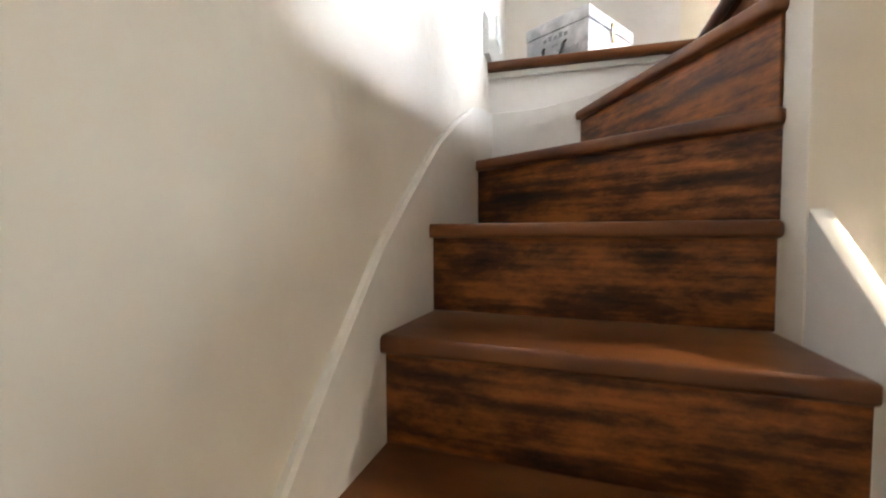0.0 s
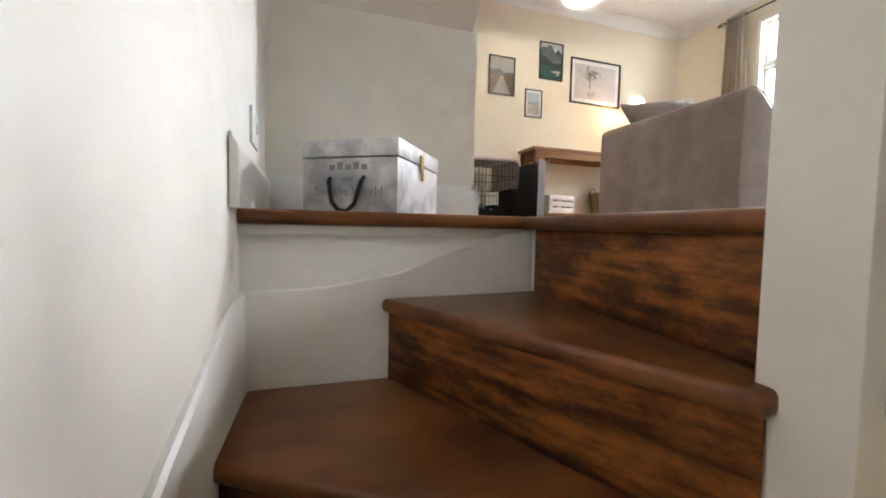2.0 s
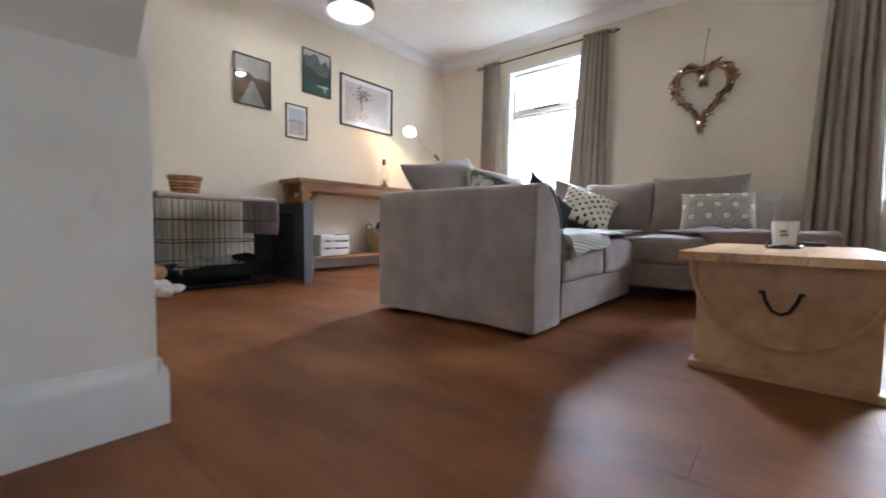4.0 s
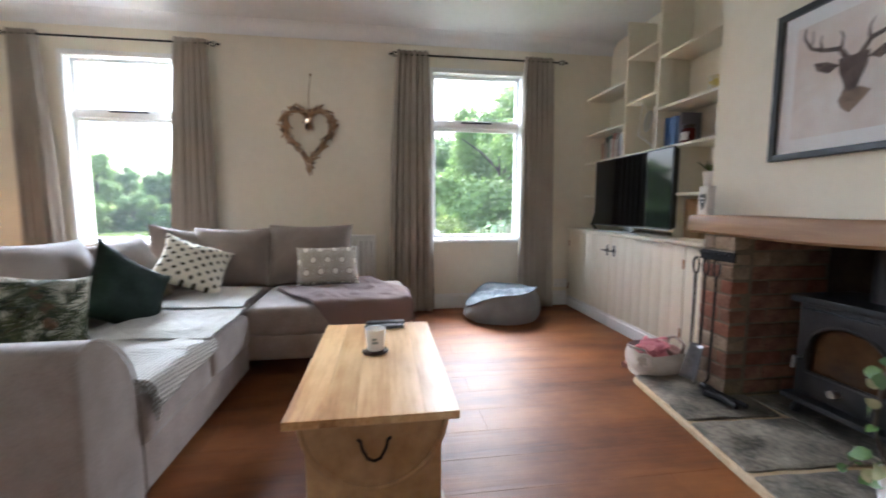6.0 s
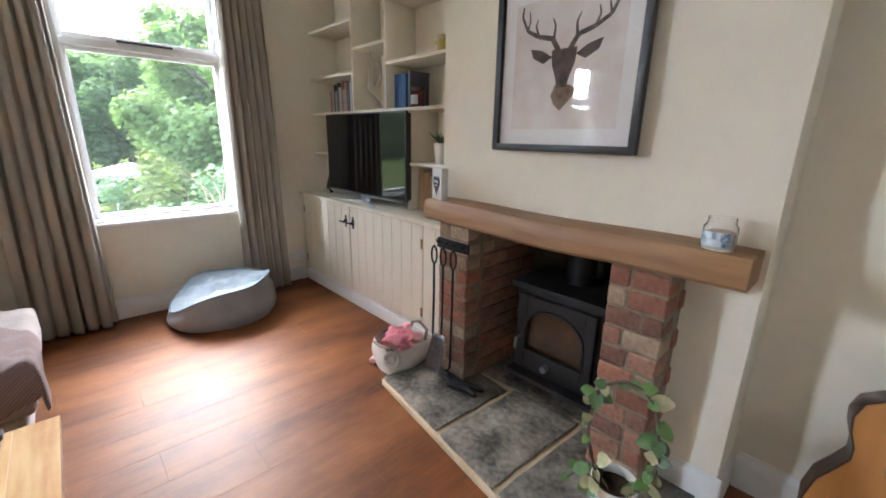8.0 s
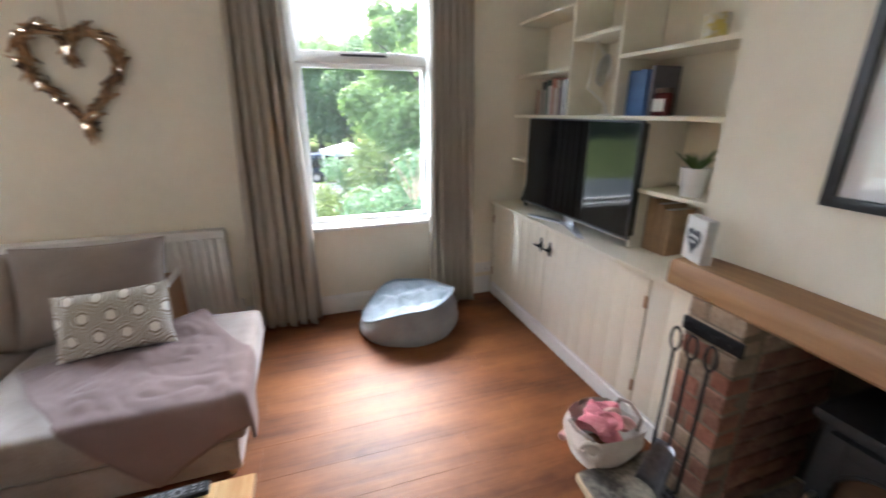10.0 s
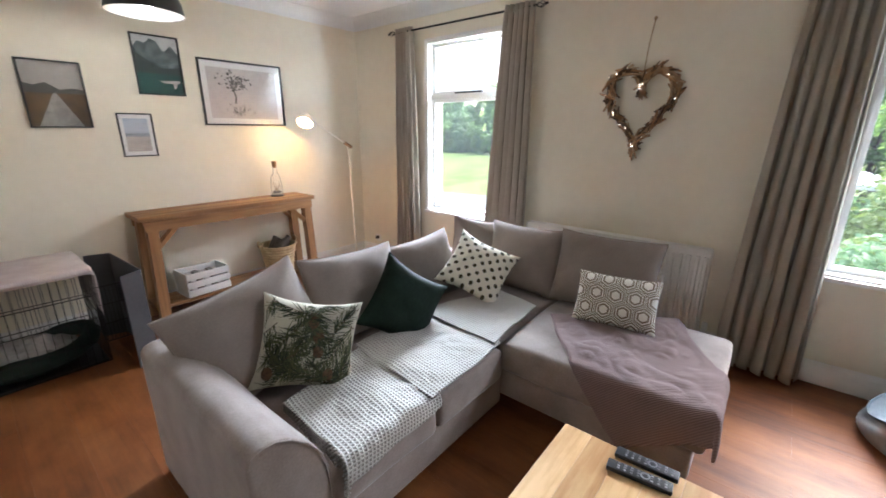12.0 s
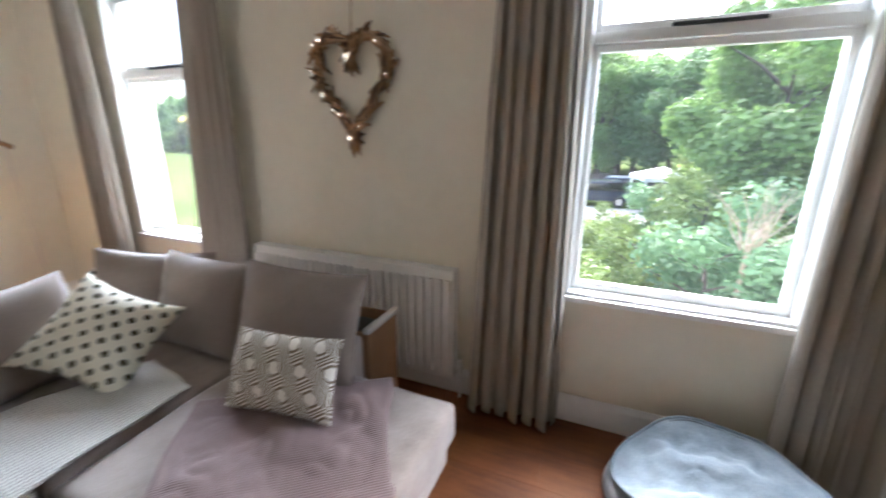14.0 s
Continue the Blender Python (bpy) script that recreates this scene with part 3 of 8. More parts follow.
# nosing at the edge of the room floor and of the landing
for nm, pts in (("landing_nosing", ((0.178, 1.150), (0.905, 1.150))), ("floor_nosing", ((0.900, 1.150), (0.866, 0.49))), ("well_nosing", ((0.866, 0.385), (0.866, -1.5)))):
    bm = bmesh.new()
    (ax, ay), (bx_, by) = pts
    tube(bm, [(ax, ay, -0.016), (bx_, by, -0.016)], 0.018, 12)
    part(nm, bm, TREADW, stairs)
# left string, easing up into the corner
TOPL = [(-1.4, -2.10), (-0.4, -1.33), (-0.017, -0.974), (0.093, -0.850), (0.265, -0.672), (0.40, -0.553), (0.56, -0.419), (0.72, -0.322), (0.88, -0.246), (1.03, -0.212), (1.18, -0.190)]
def wall_x(y):
    pts = ((-1.54, 0.07), (0.0, 0.088), (0.25, 0.10), (0.55, 0.13), (0.85, 0.165), (1.15, 0.175), (2.0, 0.175))
    return float(np.interp(y, [p[0] for p in pts], [p[1] for p in pts]))
bm = bmesh.new()
rows_ = []
for y, zt in TOPL:
    x = wall_x(y)
    rows_.append([bm.verts.new(p) for p in ((x - 0.02, y, zt), (x + 0.010, y, zt), (x + 0.016, y, zt - 0.008), (x + 0.016, y, zt - 0.45), (x - 0.02, y, zt - 0.45))])
for a, b in zip(rows_, rows_[1:]):
    for k in range(5):
        bm.faces.new((a[k], a[(k + 1) % 5], b[(k + 1) % 5], b[k]))
bm.faces.new(rows_[0])
bm.faces.new(rows_[-1])
part("wall_string", bm, TRIM, stairs, "white painted wall string")
# string and fascia at the back of the winders
bm = bmesh.new()
BACK = [(0.19, -0.188), (0.30, -0.187), (0.381, -0.181), (0.549, -0.150), (0.711, -0.095), (0.845, -0.046), (0.928, -0.034)]
prism(bm, [(0.16, -0.65), (0.928, -0.65)] + BACK[::-1] + [(0.16, -0.188)], "y", 1.165, 1.19, bevel=0.003, seg=1)
part("back_string", bm, TRIM, stairs, "white painted curved string")
bm = boxes((0.165, 1.178, -0.6, 0.95, 1.20, -0.03), (0.175, 1.160, -0.056, 0.80, 1.179, -0.034), bevel=0.003)
part("landing_fascia", bm, TRIM, stairs, "white painted fascia under the landing edge")
# post and the sloping outer string
bm = boxes((0.835, 0.392, -2.5, 0.952, 0.492, CH), bevel=0.006)
structure("wall_stair_post", bm, STAIRWALL, "off-white painted square stair post", smooth=True)
bm = bmesh.new()
prism(bm, [(0.392, -0.612), (-1.2, -2.10), (-1.2, -2.5), (0.0, -1.5), (0.392, -1.05)], "x", 0.838, 0.87, bevel=0.004)
part("outer_string", bm, TRIM, stairs, "white painted sloping outer string")
# fascia panels along the well edge
bm = boxes((0.872, -1.5, -0.215, 0.90, 0.392, -0.034), (0.862, -1.5, -0.085, 0.873, 0.38, -0.034), (0.862, -1.5, -0.215, 0.873, 0.37, -0.195), bevel=0.003)
structure("trim_well_fascia", bm, TRIM, "white panelled fascia at the edge of the stairwell", smooth=True)
# guard rail beside the well
guard = thing("balustrade", "white painted low balustrade guarding the stairwell", "balustrade", 0.90, 0, 0)
part("bottom_rail", boxes((-0.03, -1.33, 0.085, 0.03, 0.392, 0.118), bevel=0.006), TRIM, guard)
part("top_rail", boxes((-0.035, -1.33, 0.86, 0.035, 0.392, 0.905), bevel=0.01), TRIM, guard)
part("bracket", boxes((-0.022, 0.335, 0.0, 0.022, 0.388, 0.086), bevel=0.008), TRIM, guard)
y = 0.15
while y > -1.3:
    bm = bmesh.new()
    lathe(bm, [(0.012, 0.11), (0.016, 0.16), (0.011, 0.22), (0.017, 0.45), (0.012, 0.74), (0.016, 0.80), (0.012, 0.87)], 10, (0, y, 0))
    part("baluster", bm, TRIM, guard)
    y -= 0.24

# ---- kitchen seen below ----
structure("floor_kitchen", boxes((-0.1, -1.6, KF - 0.05, W + 0.2, 3.2, KF)), surface("sandy_stone_tile", (0.30, 0.22, 0.12), (0.44, 0.33, 0.19), rough=0.5, scale=3, fine=30, bump=0.1), "sandy beige stone floor")
structure("wall_kitchen_north", boxes((0.07, 2.86, KF, 3.86, 3.05, KC), (3.86, 2.86, -0.50, 4.62, 3.05, KC), (4.62, 2.86, KF, W, 3.05, KC)), STAIRWALL, "off-white kitchen wall")
KW = (1.35, 2.75, -1.98, -0.50)
# unseen wall, added to keep light off the grass from leaking in
structure("wall_kitchen_south", boxes((0.86, -1.75, KF, W, -1.6, -0.212)), STAIRWALL, "off-white kitchen wall")
structure("wall_kitchen_east", boxes((W, -1.75, KF, W + 0.24, KW[0], -0.211), (W, KW[1], KF, W + 0.24, 3.05, -0.211), (W, KW[0], KF, W + 0.24, KW[1], KW[2]), (W, KW[0], KW[3], W + 0.24, KW[1], -0.211)), STAIRWALL, "off-white kitchen wall with a window")
kwin = tagged(new("window_3"), "white kitchen window with a slatted blind", "window", kind="structure")
part("window_frame", boxes((W + 0.02, KW[0], KW[2], W + 0.09, KW[0] + 0.06, KW[3]), (W + 0.02, KW[1] - 0.06, KW[2], W + 0.09, KW[1], KW[3]), (W + 0.02, KW[0] + 0.06, KW[2], W + 0.09, KW[1] - 0.06, KW[2] + 0.06), (W + 0.02, KW[0] + 0.06, KW[3] - 0.06, W + 0.09, KW[1] - 0.06, KW[3]), (W + 0.02, 1.79, KW[2] + 0.06, W + 0.09, 1.84, KW[3] - 0.06), (W + 0.02, 2.24, KW[2] + 0.06, W + 0.09, 2.29, KW[3] - 0.06), bevel=0.005), TRIM, kwin)
pn = part("pane", boxes((W + 0.06, KW[0] + 0.05, KW[2] + 0.05, W + 0.065, KW[1] - 0.05, KW[3] - 0.05)), PANE, kwin, smooth=False)
pn.visible_shadow = False
for k in range(36):
    part("slat", boxes((W + 0.005, KW[0] + 0.07, KW[2] + 0.09 + k * 0.036, W + 0.030, KW[1] - 0.07, KW[2] + 0.094 + k * 0.036)), TRIM, kwin, smooth=False)
krad = thing("radiator", "white panel radiator under the kitchen window", "radiator", W - 0.06, 2.15, KF + 0.05)
part("panel", boxes((-0.03, -0.58, 0, 0.03, 0.58, 0.42), bevel=0.01), TRIM, krad)
for k in range(2):
    part("bracket", boxes((0.03, -0.4 + k * 0.8, 0.1, 0.06, -0.36 + k * 0.8, 0.36)), TRIM, krad)
KCAB = surface("cream_shaker_paint", (0.66, 0.60, 0.48), (0.74, 0.69, 0.57), rough=0.45, scale=2, fine=20, bump=0.05)
WORKTOP = wood("orange_oiled_worktop", (0.42, 0.15, 0.035), (0.60, 0.26, 0.07), "x", rough=0.25, ring=6, fine=30, bump=0.03)


def shaker(parent, x0, x1, z0, z1, y, name="door", glass_pane=False):
    """A framed door on the side that faces -y."""
    r = 0.06
    bm = boxes((x0, y, z0, x0 + r, y + 0.022, z1), (x1 - r, y, z0, x1, y + 0.022, z1), (x0 + r, y, z0, x1 - r, y + 0.022, z0 + r), (x0 + r, y, z1 - r, x1 - r, y + 0.022, z1), bevel=0.002)
    if not glass_pane:
        box(bm, x0 + r - 0.002, y + 0.010, z0 + r - 0.002, x1 - r + 0.002, y + 0.020, z1 - r + 0.002)
    d = part(name, bm, KCAB, parent)
    if glass_pane:
        g = part("pane", boxes((x0 + r - 0.003, y + 0.010, z0 + r - 0.003, x1 - r + 0.003, y + 0.013, z1 - r + 0.003)), PANE, d, smooth=False)
        g.visible_shadow = False
    return d


def bar_handle(parent, p0, p1):
    bm = bmesh.new()
    tube(bm, [(p0[0], p0[1] + 0.03, p0[2]), p0, p1, (p1[0], p1[1] + 0.03, p1[2])], 0.006, 8)
    return part("handle", bm, STEEL, parent, "steel bar handle")


WT = KF + 0.90
for k, (bx0, bx1) in enumerate(((1.55, 2.15), (2.15, 2.75), (2.75, 3.22), (3.22, 3.66))):
    cab = thing("base_cabinet", "cream shaker base cabinet with a steel bar handle", "cabinet", 0, 0, KF, group="kitchen base cabinets")
    part("body", boxes((bx0 + 0.002, 2.31, 0.1, bx1 - 0.002, 2.86, 0.86), (bx0 + 0.03, 2.35, 0, bx1 - 0.03, 2.80, 0.1)), KCAB, cab)
    dr = shaker(cab, bx0 + 0.005, bx1 - 0.005, 0.12, 0.84, 2.287)
    bar_handle(dr, ((bx0 + bx1) / 2 - 0.08, 2.26, 0.80), ((bx0 + bx1) / 2 + 0.08, 2.26, 0.80))
single("worktop", boxes((1.5, 2.25, WT - 0.04, 3.69, 2.86, WT), bevel=0.004), WORKTOP, "orange oiled wooden worktop along the kitchen wall", "worktop")
cab = thing("wall_cabinet", "cream shaker wall cabinet above the worktop", "cabinet", 0, 0, 0, group="kitchen wall cabinets")
part("body", boxes((2.05, 2.54, -1.16, 3.03, 2.86, -0.34), (2.05, 2.50, -0.34, 3.03, 2.86, -0.29)), KCAB, cab)
for a in (2.06, 2.55):
    d = shaker(cab, a, a + 0.475, -1.15, -0.36, 2.517)
    bar_handle(d, (a + 0.42, 2.49, -1.08), (a + 0.42, 2.49, -0.95))
cab = thing("dresser_cabinet", "cream glazed dresser cabinet with a small drawer", "cabinet")
part("body", boxes((3.06, 2.84, WT, 3.60, 2.86, -0.32), (3.06, 2.54, WT, 3.08, 2.84, -0.32), (3.58, 2.54, WT, 3.60, 2.84, -0.32), (3.08, 2.54, WT, 3.58, 2.84, WT + 0.20), (3.08, 2.54, -0.34, 3.58, 2.84, -0.32), (3.03, 2.50, -0.32, 3.63, 2.86, -0.27), bevel=0.003), KCAB, cab)
d = shaker(cab, 3.07, 3.59, WT + 0.205, -0.345, 2.517, glass_pane=True)
bar_handle(d, (3.10, 2.49, -1.0), (3.10, 2.49, -0.84))
dw = part("drawer", boxes((3.07, 2.518, WT + 0.02, 3.59, 2.541, WT + 0.19), bevel=0.003), KCAB, cab)
bar_handle(dw, (3.22, 2.49, WT + 0.11), (3.44, 2.49, WT + 0.11))
for z in (WT + 0.45, WT + 0.72):
    part("shelf", boxes((3.082, 2.58, z, 3.578, 2.84, z + 0.008)), CLEAR, cab, "glass shelf")
for k, (gx_, gz) in enumerate(((3.16, 0.20), (3.28, 0.20), (3.40, 0.20), (3.50, 0.20), (3.2, 0.458), (3.34, 0.458), (3.48, 0.458))):
    bm = bmesh.new()
    lathe(bm, [(0.026, 0), (0.030, 0.004), (0.034, 0.10), (0.031, 0.10), (0.027, 0.008), (0.0, 0.008)], 14)
    single("drinking_glass", bm, CLEAR, "clear drinking glass on the dresser shelf", "glass", pose(gx_, 2.68, WT + gz + 0.002), "glasses in the dresser")
# kettle on the worktop
ket = thing("kettle", "polished steel kettle with a black handle on the worktop", "kettle", 2.62, 2.50, WT)
bm = bmesh.new()
lathe(bm, [(0.085, 0), (0.095, 0.02), (0.09, 0.10), (0.065, 0.17), (0.03, 0.195), (0.0, 0.20)], 24)
part("body", bm, STEEL, ket)
bm = bmesh.new()
tube(bm, [(-0.08, 0, 0.12), (-0.10, 0, 0.20), (-0.05, 0, 0.27), (0.03, 0, 0.27), (0.07, 0, 0.2)], 0.012, 8)
part("handle", bm, BLACKP, ket)
# back door with a coat on it
kdoor = tagged(new("door_1"), "white half-glazed back door with a dark coat hung on it", "door", kind="structure")
part("leaf", boxes((3.90, 2.88, KF, 4.02, 2.925, -0.54), (4.46, 2.88, KF, 4.58, 2.925, -0.54), (4.02, 2.88, KF, 4.46, 2.925, KF + 0.75), (4.02, 2.88, -0.66, 4.46, 2.925, -0.54), bevel=0.003), TRIM, kdoor)
part("frame", boxes((3.84, 2.84, KF, 3.90, 2.93, -0.48), (4.58, 2.84, KF, 4.64, 2.93, -0.48), (3.90, 2.84, -0.54, 4.58, 2.93, -0.48), bevel=0.004), TRIM, kdoor)
pn = part("pane", boxes((4.01, 2.90, KF + 0.74, 4.47, 2.905, -0.65)), PANE, kdoor, smooth=False)
pn.visible_shadow = False
bm = boxes((4.50, 2.862, KF + 0.95, 4.55, 2.88, KF + 1.13), bevel=0.003)
tube(bm, [(4.525, 2.865, KF + 1.06), (4.525, 2.83, KF + 1.06), (4.43, 2.83, KF + 1.06)], 0.008, 8)
part("door_handle", bm, STEEL, kdoor)
bm = bmesh.new()


def coat_pt(u, v):
    w = 0.055 + 0.11 * min(1, v * 2.2) + 0.02 * v
    a = 2 * math.pi * u
    return (4.06 + w * math.cos(a) + 0.02 * math.sin(5 * a) * v, 2.79 + (0.03 + 0.035 * v) * math.sin(a) + 0.012 * math.sin(7 * a), -0.72 - 1.12 * v)


grid(bm, 40, 14, coat_pt)
single("coat", bm, surface("charcoal_coat_cloth", (0.008, 0.009, 0.011), (0.022, 0.023, 0.026), rough=0.9, scale=10, fine=90, bump=0.3), "charcoal coat hanging on the back door", "coat")
for kx, ky in ((1.35, 0.49), (1.95, 1.23), (3.2, 0.6), (3.3, 1.9)):
    dl = thing("downlight", "small recessed white kitchen ceiling downlight, lit", "light", kx, ky, KC, group="kitchen downlights")
    bm = bmesh.new()
    lathe(bm, [(0.030, -0.001), (0.045, -0.001), (0.048, -0.006), (0.032, -0.008), (0.030, -0.001)], 20)
    part("ring", bm, TRIM, dl)
    bm = bmesh.new()
    lathe(bm, [(0.0, -0.003), (0.030, -0.003), (0.0, -0.0025)], 20)
    part("lens", bm, MATS.setdefault("warm_downlight_lens", glow("warm_downlight_lens", (1.0, 0.85, 0.62), 12)), dl)

# ---- fireplace ----
fp = thing("fireplace", "brick fireplace with an oak beam mantel", "fireplace")
rng = random.Random(5)
BR = {}


def brick_mesh(l, d, h, mt):
    key = (round(l, 3), round(d, 3), round(h, 3), mt.name)
    if key not in BR:
        bm = bmesh.new()
        box(bm, -l / 2, -d / 2, -h / 2, l / 2, d / 2, h / 2, bevel=0.005, seg=1)
        jitter(bm, 0.0035, 22.0, len(BR) * 3.1)
        BR[key] = mesh_of("brick", bm, mt)
    return BR[key]


def brick(x, y, z, l, d, h, mt, parent):
    ob = new("brick", brick_mesh(l, d, h, mt))
    ob.parent = parent
    ob.matrix_basis = pose(x, y, z, 0, rng.uniform(-0.6, 0.6), rng.uniform(-0.8, 0.8))
    return ob


PIERS = ((1.917, 2.117, -0.965), (2.800, 3.003, -0.985))
for px0, px1, pf in PIERS:
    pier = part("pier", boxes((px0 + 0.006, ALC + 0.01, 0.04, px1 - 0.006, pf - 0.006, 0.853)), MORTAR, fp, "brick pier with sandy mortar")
    nc = 11
    ch = (0.853 - 0.05) / nc
    for c in range(nc):
        z = 0.05 + (c + 0.5) * ch
        h = ch - 0.009
        wpx = px1 - px0
        split = (0.5, 0.62, 0.38)[c % 3] if c % 2 == 0 else rng.choice((1.0, 0.36, 0.64))
        pieces = [(0, split), (split, 1)] if split < 1 else [(0, 1)]
        for a, b in pieces:
            l = (b - a) * wpx - 0.010
            mt = rng.choices((BRICK, BRICKP, BRICKR), (3, 3, 3))[0]
            brick(px0 + (a + b) / 2 * wpx, pf - 0.05, z, l, 0.10, h, mt, pier)
        # flank bricks on both sides of the pier
        off = 0.11 if c % 2 else 0.0
        yy = pf - 0.105 - 0.005
        first = True
        while yy > ALC + 0.05:
            ln = (0.215 if not (first and off) else 0.10)
            ln = min(ln, yy - (ALC + 0.012))
            first = False
            for sx in (px0 + 0.02, px1 - 0.02):
                inner = (sx > px0 + 0.05) == (px0 < 2.2)
                if not inner and yy - ln < BREAST - 0.1:
                    continue
                mt = rng.choices((BRICK, BRICKP, BRICKR), (5, 1, 4))[0]
                brick(sx, yy - ln / 2, z, 0.04, ln - 0.008, h, mt, pier)
            yy -= ln
bm = boxes((FX0 - 0.005, ALC - 0.15, 0.04, FX1 + 0.005, ALC + 0.012, 1.2))
part("fireback", bm, SOOT, fp, "sooty fireback")
bm = bmesh.new()
nx_ = 28
def beam(u, v):
    x = 1.735 + 1.352 * u
    z0, z1 = 0.853 + 0.006 * math.sin(7 * u + 1), 0.952 + 0.004 * math.sin(9 * u)
    y0, y1 = -1.119, -0.952 + 0.006 * math.sin(5 * u) + 0.004 * math.sin(17 * u)
    ring = ((y0, z0), (y1 - 0.012, z0), (y1, z0 + 0.012), (y1, (z0 + z1) / 2), (y1 - 0.002, z1 - 0.014), (y1 - 0.014, z1), (y0, z1))
    return x, ring
rings = []
for i in range(nx_ + 1):
    x, ring = beam(i / nx_, 0)
    rings.append([bm.verts.new((x, p, q)) for p, q in ring])
for a, b in zip(rings, rings[1:]):
    for k in range(7):
        bm.faces.new((a[k], a[(k + 1) % 7], b[(k + 1) % 7], b[k]))
bm.faces.new(rings[0])
bm.faces.new(rings[-1])
part("mantel_beam", bm, OAK, fp, "oak beam mantel with a few knots")
# hearth of flagstones
hearth = thing("hearth", "grey riven flagstone hearth with a rough edge and sandy joints", "hearth")
bm = bmesh.new()
prism(bm, [(1.757, -1.53), (3.108, -1.53), (3.108, -0.692), (2.62, -0.626), (2.25, -0.577), (1.757, -0.530)], "z", 0.0, 0.036, bevel=0.006, seg=1)
part("bed", bm, JOINT, hearth, "sandy mortar bed and joints")
def flag(poly, z):
    bm = bmesh.new()
    prism(bm, poly, "z", 0.004, z, bevel=0.006, seg=2)
    bmesh.ops.subdivide_edges(bm, edges=[e for e in bm.edges if e.calc_length() > 0.12], cuts=12, use_grid_fill=True)
    jitter(bm, 0.006, 9.0, poly[0][0])
    jitter(bm, 0.0035, 31.0, poly[0][1])
    return part("flagstone", bm, STONE, hearth)
flag([(3.10, -0.70), (2.63, -0.640), (2.60, -1.10), (3.0, -1.118), (3.10, -1.118)], 0.046)
flag([(2.605, -0.637), (2.272, -0.592), (2.238, -1.15), (2.575, -1.15)], 0.044)
flag([(2.247, -0.588), (1.765, -0.540), (1.765, -1.118), (1.92, -1.118), (2.21, -1.15)], 0.045)
flag([(2.79, -1.115), (2.13, -1.165), (2.13, -1.52), (2.79, -1.52)], 0.045)
# wood stove
st = thing("wood_stove", "black cast-iron wood-burning stove with an arched glass door", "stove", 2.42, -1.33, 0.045)
part("body", boxes((-0.225, -0.16, 0.09, 0.225, 0.135, 0.52), bevel=0.012), STOVE, st)
part("top_plate", boxes((-0.25, -0.18, 0.52, 0.25, 0.165, 0.555), bevel=0.012), STOVE, st)
part("ash_lip", boxes((-0.23, 0.13, 0.075, 0.23, 0.20, 0.10), bevel=0.008), STOVE, st)
for sx in (-0.19, 0.19):
    for sy in (-0.12, 0.11):
        bm = bmesh.new()
        tube(bm, [(sx, sy, 0.09), (sx * 1.08, sy * 1.1, 0.04), (sx * 1.12, sy * 1.15, 0.0)], 0.02, 8, radii=[0.024, 0.017, 0.022])
        part("leg", bm, STOVE, st)
arch = [(-0.15, 0.22), (0.15, 0.22), (0.15, 0.33)] + [(0.15 * math.cos(a), 0.33 + 0.12 * math.sin(a)) for a in [radians(15 * k) for k in range(1, 12)]] + [(-0.15, 0.33)]
bm = boxes((-0.195, 0.134, 0.13, -0.148, 0.165, 0.50), (0.148, 0.134, 0.13, 0.195, 0.165, 0.50), (-0.148, 0.134, 0.13, 0.148, 0.165, 0.215), (-0.148, 0.134, 0.45, 0.148, 0.165, 0.50), bevel=0.004)
for k in range(12):
    a0, a1 = radians(15 * k), radians(15 * k + 15)
    q = [(0.15 * math.cos(a0), 0.33 + 0.12 * math.sin(a0)), (0.15 * math.cos(a1), 0.33 + 0.12 * math.sin(a1))]
    prism(bm, [q[0], q[1], (q[1][0] * 1.0, 0.452), (q[0][0] * 1.0, 0.452)], "y", 0.135, 0.163)
tube(bm, [(p[0], 0.166, p[1]) for p in arch], 0.007, 8, closed=True)
sd = part("stove_door", bm, STOVE, st)
part("stove_glass", boxes((-0.15, 0.136, 0.21, 0.15, 0.142, 0.455)), surface("smoked_stove_glass", (0.03, 0.016, 0.008), (0.085, 0.045, 0.02), rough=0.12, scale=6, fine=30, bump=0), sd, "smoky brown stove glass")
bm = bmesh.new()
tube(bm, [(0.02, 0.165, 0.17), (0.02, 0.195, 0.17)], 0.016, 12)
part("knob", bm, STEEL, sd, "steel air knob")
bm = bmesh.new()
tube(bm, [(0.175, 0.165, 0.28), (0.175, 0.20, 0.28), (0.175, 0.205, 0.23)], 0.008, 8)
part("latch", bm, STEEL, sd, "steel door latch")
bm = bmesh.new()
tube(bm, [(0, -0.04, 0.55), (0, -0.04, 1.0)], 0.065, 20)
part("flue", bm, STOVE, st)
# mitt and stick on the hearth
bm = bmesh.new()
tube(bm, [(2.90, -0.95, 0.062), (2.80, -0.94, 0.065), (2.66, -0.98, 0.064)], 0.016, 8, radii=[0.02, 0.016, 0.012])
tube(bm, [(2.82, -0.90, 0.062), (2.74, -0.93, 0.066), (2.66, -0.92, 0.064)], 0.018, 8, radii=[0.022, 0.02, 0.012])
single("hearth_tongs", bm, IRON, "dark iron log tongs lying on the hearth", "tongs")
